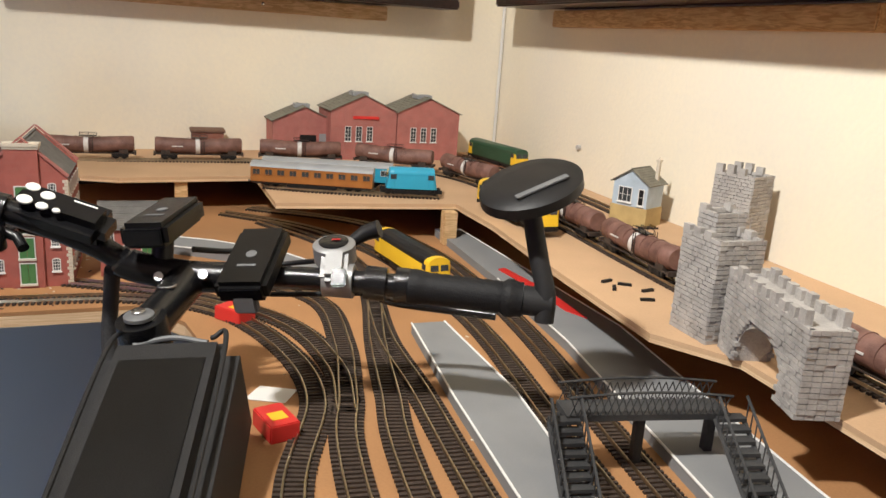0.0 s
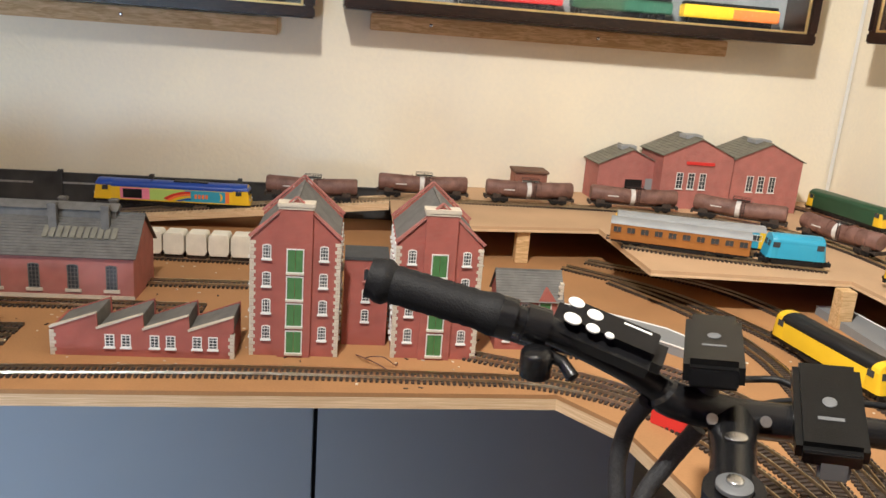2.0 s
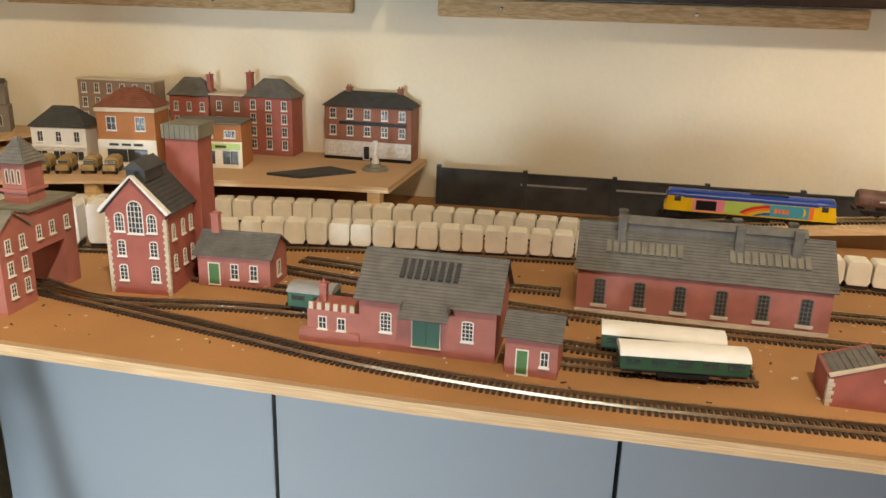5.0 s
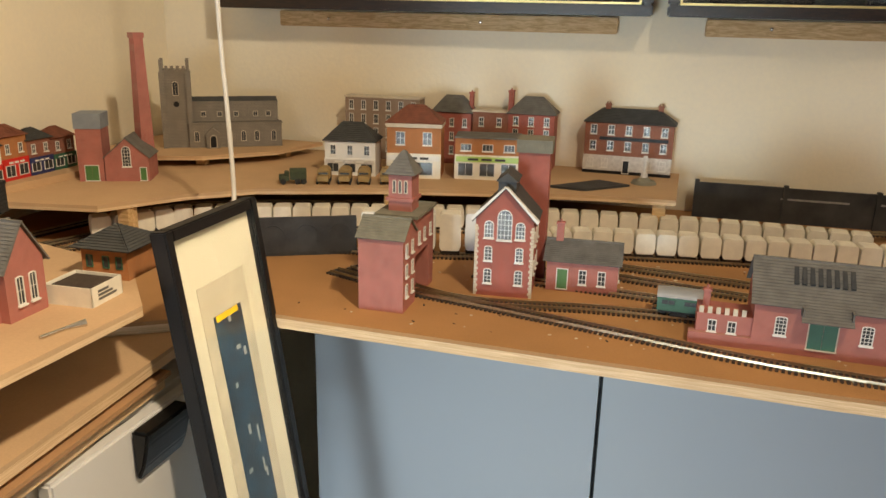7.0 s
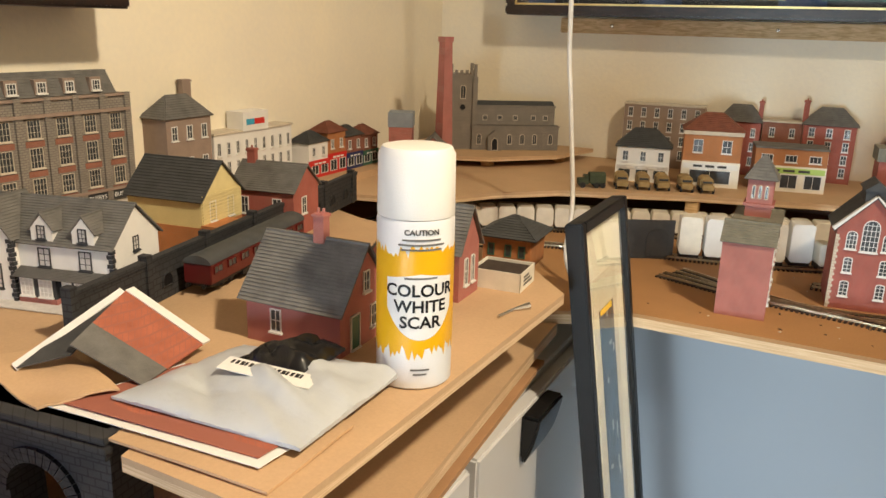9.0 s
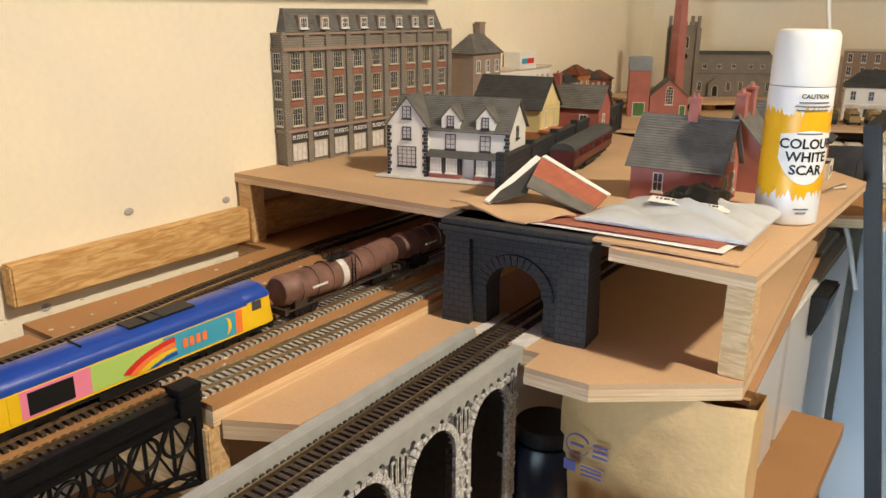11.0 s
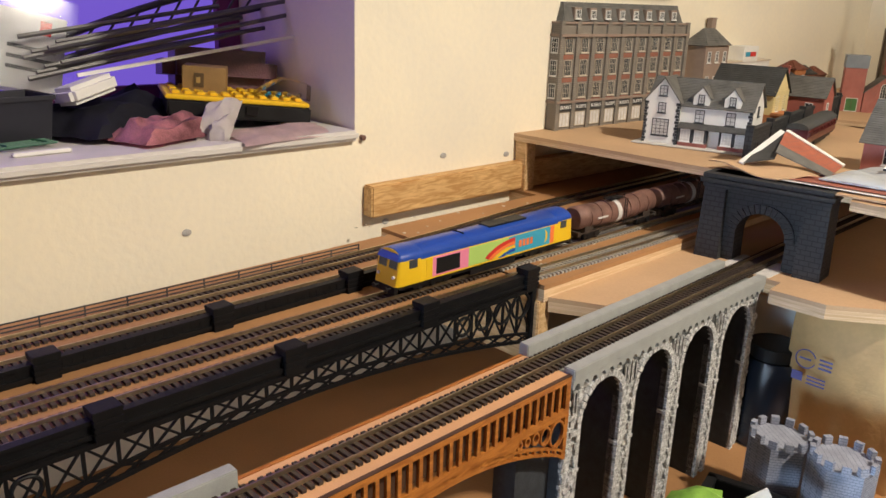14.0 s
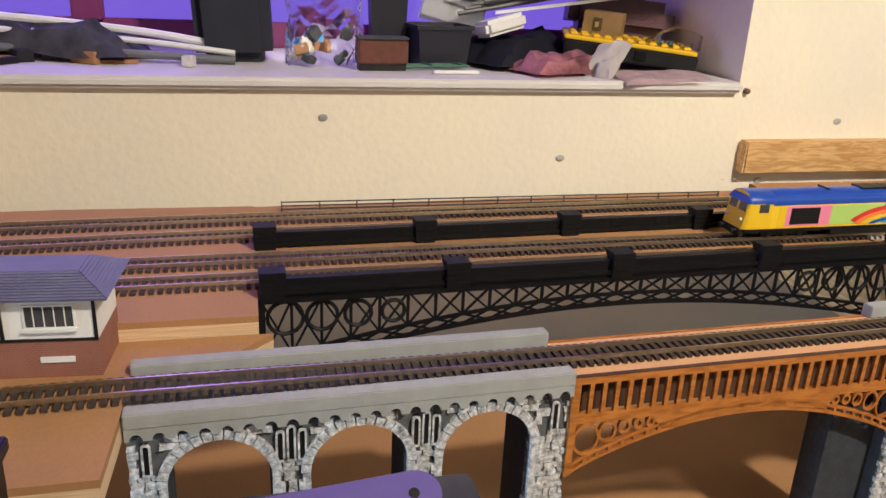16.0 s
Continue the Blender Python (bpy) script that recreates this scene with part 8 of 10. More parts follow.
for k in range(5):
    bm = bmesh.new(); box(bm, 0, 0.05, 0, 0.0015, 0, 0.012)
    mesh_thing("white_plant_label", bm, WHITE_CARD, "white plastic strip poking out of the tray", "strip", "white strips", m=pose(-2.17 + 0.006 * k, 0.99 + 0.008 * k, 0.765, 20 * k, -30 + 7 * k, 50 - 14 * k))
CASTLE = mat_brick("blue_grey_brick", (0.30, 0.32, 0.40), (0.18, 0.19, 0.24), 0.007, 0.003)
for dx, dy, hh, a in ((0.008, -0.025, 0.086, 8), (0.072, -0.032, 0.094, -6)):
    k0 = thing("castle_tower", pose(-2.195 + dx, 1.165 + dy, LOW, 0, 0, a), "small blue-grey battlemented castle tower", "castle tower", "castle towers")
    bm = bmesh.new(); tube(bm, [(0, 0, 0), (0, 0, hh)], 0.032, 6)
    part("wall", bm, CASTLE, k0)
    for q in range(12):
        an = 2 * math.pi * q / 12
        bm = bmesh.new(); box(bm, -0.004, 0.004, -0.0025, 0.0025, hh, hh + 0.009, Matrix.Translation((0.0285 * math.cos(an), 0.0285 * math.sin(an), 0)) @ Matrix.Rotation(an + math.pi / 2, 4, "Z"))
        part("merlon", bm, CASTLE, k0)
nb = thing("dark_drum", pose(-2.262, 1.275, LOW), "dark navy glossy plastic drum in the shadow", "drum")
NAVY = mat("navy_plastic", (0.010, 0.017, 0.030), 0.18)
bm = bmesh.new(); tube(bm, [(0, 0, 0), (0, 0, 0.005), (0, 0, 0.10), (0, 0, 0.112)], [0.036, 0.038, 0.038, 0.034], 28)
part("drum_body", bm, NAVY, nb, smooth=True)
bm = bmesh.new(); tube(bm, [(0, 0, 0.112), (0, 0, 0.128)], 0.030, 28)
part("drum_lid", bm, BLACK, nb, "black lid", bevel=0.001)

# ---- window recess ----
bm = bmesh.new(); box(bm, WX - 0.3, WX + 0.012, WIN_S, WIN_N, SILL - 0.013, SILL)
mesh_thing("window_sill", bm, mat("sill_paint", (0.66, 0.63, 0.60), 0.45, amount=0.08, scale=20), "white gloss window sill with worn edge", "sill", kind="structure", bevel=0.004)
wn = thing("window_1", pose(WX - 0.295, WIN_S, SILL), "window glowing violet behind the clutter", "window", kind="structure")
VIO = mat_glow("violet_window", (0.23, 0.13, 0.80), 0.75)
bm = bmesh.new(); box(bm, 0, 0.004, 0.03, WIN_N - WIN_S - 0.03, 0.035, HEAD - SILL - 0.03)
part("pane", bm, VIO, wn, "violet lit pane")
bm = bmesh.new()
for y0, y1, z0, z1 in ((0, 0.035, 0, 0.71), (WIN_N - WIN_S - 0.035, WIN_N - WIN_S, 0, 0.71), (0, 1.605, 0, 0.035), (0, 1.605, 0.675, 0.71), (0.78, 0.82, 0, 0.71)):
    box(bm, -0.005, 0.018, y0, y1, z0, z1)
part("window_frame", bm, mat("magenta_frame", (0.20, 0.03, 0.12), 0.5), wn, bevel=0.002)

# ---- bicycle parked beside the board ----
GRIP = mat("ribbed_grip_rubber", (0.010, 0.010, 0.011), 0.62, spec=0.3, amount=0.25, scale=120, bump=0.3, fine=700)
GLOSSY = mat("black_painted_tube", (0.010, 0.010, 0.011), 0.18, amount=0.2)
NYLON = mat("black_nylon_cloth", (0.014, 0.014, 0.015), 0.6, amount=0.4, scale=30, bump=0.5, fine=1500)
WEAVE = mat("braided_sleeve", (0.035, 0.035, 0.037), 0.5, amount=0.6, scale=500, bump=0.6, fine=1200)
GREY_PLASTIC = mat("grey_plastic", (0.14, 0.145, 0.15), 0.5, amount=0.15)
SMOKE = mat("smoked_gloss", (0.007, 0.007, 0.007), 0.28, amount=0.3, spec=0.35)
RED_GLOW = mat("red_dial", (0.5, 0.02, 0.02), 0.3)


def bar(name, pts, r, material, parent, label="", seg=14):
    bm = bmesh.new()
    tube(bm, pts, r, seg)
    return part(name, bm, material, parent, label, smooth=True)


def slab(name, m, w, d, h, material, parent, label="", bevel=0.004):
    bm = bmesh.new()
    box(bm, -w / 2, w / 2, -d / 2, d / 2, 0, h)
    return part(name, bm, material, parent, label, smooth=True, bevel=bevel, m=m)


def oval(bm, rx, ry, z0, z1, dome=0.0, seg=28):
    """A short round or oval plug with a domed top."""
    rings = [(1.0, z0), (1.0, z1), (0.9, z1 + dome * 0.5), (0.55, z1 + dome * 0.9)]
    rows = [[bm.verts.new((rx * s * math.cos(2 * math.pi * k / seg), ry * s * math.sin(2 * math.pi * k / seg), z)) for k in range(seg)] for s, z in rings]
    for a, b in zip(rows, rows[1:]):
        for k in range(seg):
            bm.faces.new((a[k], a[(k + 1) % seg], b[(k + 1) % seg], b[k]))
    bm.faces.new(rows[0][::-1])
    bm.faces.new(rows[-1])


bike = thing("bicycle", Matrix(), "black bicycle with bar lamps, mirror and nylon top-tube bag", "bicycle")
left = smooth_line([(-0.60, 1.722, 1.090), (-0.55, 1.726, 1.077), (-0.485, 1.738, 1.046), (-0.445, 1.744, 1.020), (-0.40, 1.746, 1.010), (-0.34, 1.743, 1.008), (-0.27, 1.736, 1.003), (-0.19, 1.722, 0.994), (-0.10, 1.702, 0.983)], 6)
hb = bar("handlebar", left, 0.0115, GLOSSY, bike, "gloss black riser handlebar")
bar("clamp_bulge", smooth_line([(-0.463, 1.741, 1.033), (-0.45, 1.743, 1.023), (-0.40, 1.746, 1.011), (-0.352, 1.744, 1.008), (-0.338, 1.743, 1.008)], 4), [0.0118] * 2 + [0.0152] * 13 + [0.0118] * 2, GLOSSY, hb)


def grip(a, b, label):
    a, b = Vector(a), Vector(b)
    n = 22
    pts = [a.lerp(b, k / n) for k in range(n + 1)]
    rs = [0.0165 if k < 2 else (0.0185 if k in (2, 3) else 0.0152 + 0.0007 * (k % 2) + (0.0016 if k > n - 3 else 0)) for k in range(n + 1)]
    g = bar("grip", pts, rs, GRIP, bike, label, 20)
    d = (b - a).normalized()
    bar("lock_ring", [b, b + d * 0.013], 0.0172, GLOSSY, g, "gloss black lock ring", 20)
    return g


grip((-0.692, 1.718, 1.114), (-0.590, 1.722, 1.087), "ribbed black rubber grip, open end outward")
grip((-0.088, 1.696, 0.981), (-0.192, 1.722, 0.995), "ribbed black rubber grip beside the mirror arm")
bar("brake_collar", [(-0.570, 1.723, 1.083), (-0.552, 1.725, 1.078)], 0.0155, GLOSSY, bike)
bar("brake_collar", [(-0.214, 1.727, 0.997), (-0.234, 1.730, 1.0)], 0.0165, GLOSSY, bike)
bar("brake_lever", smooth_line([(-0.545, 1.74, 1.062), (-0.57, 1.775, 1.06), (-0.62, 1.79, 1.072), (-0.67, 1.785, 1.085)]), 0.005, GLOSSY, bike, "gloss black brake lever")
bar("brake_lever", smooth_line([(-0.225, 1.745, 0.985), (-0.20, 1.78, 0.972), (-0.15, 1.785, 0.962), (-0.10, 1.77, 0.955)]), 0.005, GLOSSY, bike, "gloss black brake lever")
# bell below the left side
bm = bmesh.new(); oval(bm, 0.0125, 0.0125, -0.010, 0.008, 0.004)
bell = part("bell", bm, BLACK_GLOSS, bike, "small gloss black dome bell", smooth=True, m=pose(-0.560, 1.706, 1.055, 20, 0, 10))
bar("hammer", [(-0.548, 1.705, 1.045), (-0.536, 1.70, 1.040), (-0.528, 1.698, 1.036)], 0.0035, CHROME, bell, "chrome striker").matrix_parent_inverse = bell.matrix_world.inverted()
bar("bell_bracket", [(-0.557, 1.712, 1.062), (-0.54, 1.712, 1.055), (-0.532, 1.704, 1.045)], 0.005, GLOSSY, bike)
# control pad on the left
um = pose(-0.507, 1.738, 1.062, 40, 20, -8) @ Matrix.Scale(1.12, 4)
pad = slab("control_pad", um, 0.080, 0.034, 0.026, BLACK_GLOSS, bike, "gloss black control pad with white buttons", 0.008)
for x, y, r in ((-0.029, 0.007, 0.0062), (-0.014, 0.003, 0.0062), (-0.027, -0.008, 0.0066), (-0.012, -0.009, 0.0052), (0.000, -0.009, 0.0034)):
    bm = bmesh.new(); oval(bm, r * 0.95, r * 0.72, 0.0255, 0.0268, 0.0006, 16)
    part("button", bm, WHITE_CARD, pad, "white printed button", smooth=True, m=pose(x, y, 0))
bm = bmesh.new(); box(bm, 0.006, 0.026, 0.006, 0.0075, 0.0255, 0.0264)
part("pad_marking", bm, WHITE_CARD, pad)
# two black lamps on the bar
def bar_lamp(m, w, d, h, label):
    b = slab("bar_lamp", m, w, d, h, SMOKE, bike, label, 0.005)
    slab("lens", pose(0, -d / 2 + 0.0005, 0.004, 0, 0, 0), w * 0.8, 0.003, h * 0.62, BLACK_GLOSS, b, "dark glossy end window", 0.001)
    bm = bmesh.new(); oval(bm, 0.0052, 0.0052, h - 0.0005, h + 0.0006, 0.0004, 16)
    part("power_button", bm, GREY_PLASTIC, b, smooth=True)
    bm = bmesh.new(); box(bm, -0.009, 0.009, -d * 0.20, -d * 0.165, h - 0.0004, h + 0.0003)
    part("plain_marking", bm, GREY_PLASTIC, b)
    return b


bar_lamp(pose(-0.420, 1.748, 1.052, 15, 0, -12), 0.044, 0.096, 0.024, "black bar-mounted bicycle lamp on a bracket")
bar("lamp_bracket", [(-0.425, 1.745, 1.02), (-0.423, 1.75, 1.054)], 0.010, BLACK, bike)
bl = bar_lamp(pose(-0.336, 1.735, 1.013, 33, 0, -14), 0.049, 0.092, 0.022, "flat black battery lamp with grey clip")
slab("clip", pose(0.002, -0.045, -0.010, -10), 0.022, 0.010, 0.020, GREY_PLASTIC, bl, "grey plastic release clip", 0.002)
bar("lamp_cable", smooth_line([(-0.40, 1.77, 1.035), (-0.375, 1.80, 1.03), (-0.35, 1.80, 1.03), (-0.33, 1.79, 1.02)]), 0.003, BLACK, bike)
# gear shifter
sm = pose(-0.262, 1.750, 1.026, 28, 0, -8)
bm = bmesh.new(); oval(bm, 0.021, 0.018, -0.006, 0.012, 0.003)
sh = part("gear_shifter", bm, SILVER, bike, "silver gear shifter with a round dial", smooth=True, m=sm)
bm = bmesh.new(); oval(bm, 0.0145, 0.0125, 0.0146, 0.0156, 0.001)
part("dial", bm, BLACK_GLOSS, sh, "black dial window", smooth=True)
bm = bmesh.new(); box(bm, -0.0015, 0.007, -0.001, 0.001, 0.0172, 0.0177)
part("needle", bm, RED_GLOW, sh, "red pointer")
bar("shifter_collar", [(-0.245, 1.731, 1.001), (-0.273, 1.736, 1.004)], 0.0168, SILVER, bike, "silver clamp collar", 20)
slab("shifter_arm", pose(-0.262, 1.732, 1.012, 50, 0, -8), 0.026, 0.036, 0.014, SILVER, bike, "silver shifter body", 0.005)
slab("shifter_window", pose(-0.259, 1.7135, 1.006, 62, 0, -8), 0.014, 0.018, 0.004, BLACK_GLOSS, bike, "", 0.0015)
bar("thumb_lever", [(-0.245, 1.756, 1.038), (-0.232, 1.757, 1.046), (-0.218, 1.752, 1.050)], [0.006, 0.008, 0.009], BLACK, bike, "black thumb lever")
# mirror
arm = bar("mirror_arm", smooth_line([(-0.070, 1.688, 0.960), (-0.068, 1.686, 0.985), (-0.073, 1.690, 1.02), (-0.078, 1.696, 1.066)]), 0.0092, RUBBER, bike, "flat black mirror arm")
bar("bar_end_plug", [(-0.088, 1.695, 0.981), (-0.062, 1.689, 0.977)], 0.014, RUBBER, bike)
bm = bmesh.new(); oval(bm, 0.050, 0.044, -0.007, 0.003, 0.006, 36)
mi = part("mirror", bm, BLACK, bike, "oval black mirror back with a plain raised bar", smooth=True, m=pose(-0.079, 1.690, 1.087, 24, -20, 10))
bm = bmesh.new(); box(bm, -0.027, 0.027, -0.026, -0.019, 0.0085, 0.0105)
part("plain_marking", bm, GREY_PLASTIC, mi, bevel=0.0005)
# stem, frame and bag
st = bar("stem", [(-0.404, 1.744, 1.006), (-0.412, 1.705, 0.990), (-0.424, 1.655, 0.972)], [0.019, 0.0165, 0.018], GLOSSY, bike, "black stem with a chrome top bolt", 18)
bar("steerer", [(-0.424, 1.655, 0.985), (-0.418, 1.69, 0.90), (-0.405, 1.76, 0.70)], 0.021, GLOSSY, bike, "black head tube", 18)
bm = bmesh.new(); oval(bm, 0.0125, 0.0125, 0, 0.003, 0.002)
tc = part("top_cap", bm, GREY_PLASTIC, bike, "round top cap", smooth=True, m=pose(-0.4245, 1.653, 0.986, 18))
bm = bmesh.new(); oval(bm, 0.006, 0.006, 0.004, 0.007, 0.001, 12)
part("bolt", bm, CHROME, tc, "chrome bolt", smooth=True)
bm = bmesh.new(); oval(bm, 0.0085, 0.0055, 0, 0.0012, 0.0006, 16)
part("badge", bm, CHROME, bike, "small silver badge", smooth=True, m=pose(-0.4115, 1.702, 1.0068, 22))
for x in (-0.424, -0.384):
    bar("clamp_bolt", [(x, 1.729, 1.012), (x, 1.724, 1.014)], 0.0045, CHROME, bike, "", 10)
tb = (pose(-0.397, 1.645, 0.975, 30, 0, -3))
bm = bmesh.new(); box(bm, -0.056, 0.056, -0.27, 0.0, -0.11, 0.0)
bag = part("top_tube_bag", bm, NYLON, bike, "black nylon zipped top-tube bag", smooth=True, bevel=0.016, m=tb)
for x in (-0.047, 0.047):
    bm = bmesh.new(); tube(bm, smooth_line([(x, -0.22, -0.002), (x, -0.02, 0.0005), (x * 0.7, -0.006, -0.004)]), 0.0022, 8)
    part("piping", bm, RUBBER, bag, "raised black seam", smooth=True)
bm = bmesh.new(); tube(bm, smooth_line([(-0.03, -0.01, -0.006), (0, -0.003, -0.005), (0.03, -0.01, -0.006)]), 0.0025, 8)
part("zip", bm, GREY_PLASTIC, bag, smooth=True)
bm = bmesh.new(); box(bm, -0.034, 0.034, -0.22, -0.035, -0.001, 0.0012)
part("top_pocket", bm, SMOKE, bag, "clear shiny phone pocket", bevel=0.0005)
turn = Matrix.Translation((-0.3758, -0.0883, 0.5021)) @ Matrix.Rotation(radians(-11.934), 4, "Z") @ Matrix.Rotation(radians(-3.954), 4, "Y") @ Matrix.Rotation(radians(-11.556), 4, "X") @ Matrix.Scale(0.894, 4)
for ob in bike.children:  # bars swung round and reared up on the head tube
    ob.matrix_basis = turn @ ob.matrix_basis
bar("top_tube", [(-0.42, 1.58, 0.88), (-0.42, 1.40, 0.76), (-0.44, 1.0, 0.62)], 0.022, GREY_PLASTIC, bike, "grey frame tube", 18)
bar("front_fork", [(-0.405, 1.622, 0.78), (-0.40, 1.68, 0.55), (-0.39, 1.72, 0.33)], 0.017, GLOSSY, bike)
bar("down_tube", [(-0.41, 1.61, 0.80), (-0.415, 1.25, 0.48), (-0.43, 1.00, 0.32)], 0.024, GREY_PLASTIC, bike)


def wheel(cx, cy):
    bm = bmesh.new()
    tube(bm, [(cx, cy + 0.305 * math.cos(a * math.pi / 24), 0.33 + 0.305 * math.sin(a * math.pi / 24)) for a in range(49)], 0.024, 10, False)
    w = part("wheel", bm, RUBBER, bike, "black bicycle tyre", smooth=True)
    bm = bmesh.new()
    tube(bm, [(cx, cy + 0.275 * math.cos(a * math.pi / 24), 0.33 + 0.275 * math.sin(a * math.pi / 24)) for a in range(49)], 0.011, 8, False)
    for k in range(16):
        a = k * math.pi / 8
        tube(bm, [(cx + 0.02 * (-1) ** k, cy, 0.33), (cx, cy + 0.27 * math.cos(a), 0.33 + 0.27 * math.sin(a))], 0.001, 4)
    part("rim", bm, GREY_PLASTIC, w, smooth=True)


wheel(-0.39, 1.72)
wheel(-0.455, 0.62)
bar("rear_stay", [(-0.44, 1.00, 0.62), (-0.455, 0.62, 0.33)], 0.012, GREY_PLASTIC, bike)
bar("rear_stay", [(-0.43, 1.00, 0.32), (-0.455, 0.62, 0.33)], 0.012, GREY_PLASTIC, bike)
bar("seat_tube", [(-0.43, 1.00, 0.32), (-0.435, 0.96, 0.66)], 0.018, GREY_PLASTIC, bike)
# sleeves and cables in front of the head tube
for pts, r, m_ in (([(-0.47, 1.745, 1.02), (-0.482, 1.775, 0.985), (-0.487, 1.78, 0.94), (-0.478, 1.765, 0.87), (-0.45, 1.74, 0.78)], 0.0068, WEAVE),
                   ([(-0.425, 1.765, 0.995), (-0.447, 1.775, 0.96), (-0.468, 1.772, 0.925), (-0.472, 1.76, 0.87), (-0.445, 1.735, 0.78)], 0.0068, WEAVE),
                   ([(-0.40, 1.77, 1.0), (-0.34, 1.80, 0.985), (-0.28, 1.80, 0.982), (-0.23, 1.765, 0.985)], 0.0025, BLACK),
                   ([(-0.27, 1.765, 1.02), (-0.31, 1.80, 1.015), (-0.36, 1.80, 1.01), (-0.40, 1.775, 1.0)], 0.0025, BLACK),
                   ([(-0.55, 1.75, 1.06), (-0.50, 1.79, 1.04), (-0.45, 1.79, 1.015), (-0.415, 1.775, 0.99)], 0.0025, BLACK)):
    bar("cable", [turn @ p for p in smooth_line(pts)], r, m_, bike, "black braided cable sleeve" if m_ is WEAVE else "thin black cable", 10)

# ---- framed models on the walls ----
FRAME_WOOD = mat_wood("dark_frame_wood", (0.030, 0.013, 0.008), (0.012, 0.006, 0.005), (3, 12, 12), 0.3)
GOLD = mat("gold_line", (0.72, 0.55, 0.25), 0.35, 0.8, amount=0.1)
CASE_BACK = mat("case_backing", (0.10, 0.12, 0.12), 0.8, amount=0.5, scale=14)
CASE_GREY = mat("case_photo_grey", (0.22, 0.24, 0.25), 0.7, amount=0.5, scale=9)
GLASS = mat_glass("picture_glass")


def show_case(m, w, h, models, label, back=CASE_BACK, d=0.100):
    """Deep frame standing at the wall; local x along it, y out of the wall to -d, z up."""
    t = thing("display_frame", m, label, "picture frame", "framed models")
    f = 0.020
    for x0, x1, z0, z1 in ((0, w, 0, f), (0, w, h - f, h), (0, f, f, h - f), (w - f, w, f, h - f)):
        bm = bmesh.new(); box(bm, x0, x1, -d, -0.004, z0, z1)
        part("frame_rail", bm, FRAME_WOOD, t, bevel=0.003)
    bm = bmesh.new()
    for x0, x1, z0, z1 in ((f, w - f, f, f + 0.004), (f, w - f, h - f - 0.004, h - f), (f, f + 0.004, f, h - f), (w - f - 0.004, w - f, f, h - f)):
        box(bm, x0, x1, -d + 0.004, -d + 0.008, z0, z1)
    part("gold_slip", bm, GOLD, t, "thin gold inner line")
    bm = bmesh.new(); box(bm, f, w - f, -0.008, -0.004, f, h - f)
    part("backing", bm, back, t, "dark pictured backing")
    bm = bmesh.new(); box(bm, f, w - f, -d + 0.010, -d + 0.012, f, h - f)
    g = part("glass", bm, GLASS, t, "clear glass")
    g.visible_shadow = False
    for x, L, c1, c2, c3 in models:
        bm = bmesh.new(); box(bm, x, x + L, -0.052, -0.026, f + 0.016, f + 0.040)
        mo = part("model_locomotive", bm, c1, t, "boxed model locomotive in two colours", bevel=0.002)
        bm = bmesh.new(); box(bm, x + L * 0.5, x + L + 0.0006, -0.0526, -0.0254, f + 0.0165, f + 0.0385)
        part("end_panel", bm, c2, mo, bevel=0.002)
        bm = bmesh.new(); box(bm, x + 0.002, x + L - 0.002, -0.051, -0.027, f + 0.0395, f + 0.046)
        part("roof", bm, c3, mo, bevel=0.002)
        bm = bmesh.new()
        for u in (0.12, 0.2, 0.28, 0.72, 0.80, 0.88):
            tube(bm, [(x + L * u, -0.053, f + 0.008), (x + L * u, -0.028, f + 0.008)], 0.008, 10)
        box(bm, x + L * 0.06, x + L * 0.94, -0.048, -0.030, f + 0.006, f + 0.017)
        part("bogie", bm, BLACK, mo)
        bm = bmesh.new(); box(bm, x - 0.03, x + L + 0.03, -0.056, -0.022, f, f + 0.003)
        part("track_base", bm, SLEEPER, mo)
    return t


PALE_BLUE = mat("pale_blue_card", (0.10, 0.40, 0.75), 0.5)
FZ = 1.302
show_case(pose(-2.52, north(-2.52), FZ, 0, 0, SKEW), 0.863, 0.30, ((0.08, 0.20, BLUE, BLUE, GREY_ROOF), (0.34, 0.20, SKY, YELLOW, BLUE), (0.60, 0.20, LOCO_GREEN, GREEN_DARK, BLACK)), "dark wooden display frame with gold line and blue models", mat("case_photo_blue", (0.05, 0.08, 0.16), 0.7, amount=0.7, scale=12))
show_case(pose(-1.632, north(-1.632), FZ, 0, 0, SKEW), 0.860, 0.30, ((0.06, 0.20, BLACK, LOCO_GREEN, BLACK), (0.32, 0.20, LOCO_GREEN, LOCO_GREEN, GREY_ROOF), (0.60, 0.20, PALE_BLUE, PALE_BLUE, PALE_BLUE)), "dark wooden display frame with gold line and models")
show_case(pose(-0.722, north(-0.722), FZ + 0.022, 0, 0, SKEW), 0.912, 0.30, ((0.20, 0.21, RED_PAINT, RED_PAINT, GREY_ROOF), (0.43, 0.20, LOCO_GREEN, GREEN_DARK, BLACK), (0.655, 0.20, YELLOW, ORANGE, BLACK)), "dark wooden display frame with red, green and yellow models", CASE_GREY)
show_case(pose(EX, 2.62, FZ + 0.032, 0, 0, -90), 1.0, 0.30, ((0.1, 0.2, TEAK, TEAK, GREY_ROOF), (0.4, 0.2, LOCO_GREEN, LOCO_GREEN, BLACK)), "dark brown wooden display frame on the side wall")
show_case(pose(WX, 0.80, FZ - 0.018, 0, 0, 90), 0.86, 0.30, ((0.1, 0.2, TEAK, TEAK, GREY_ROOF), (0.4, 0.2, BLUE, YELLOW, BLACK)), "dark wooden display frame near the window")
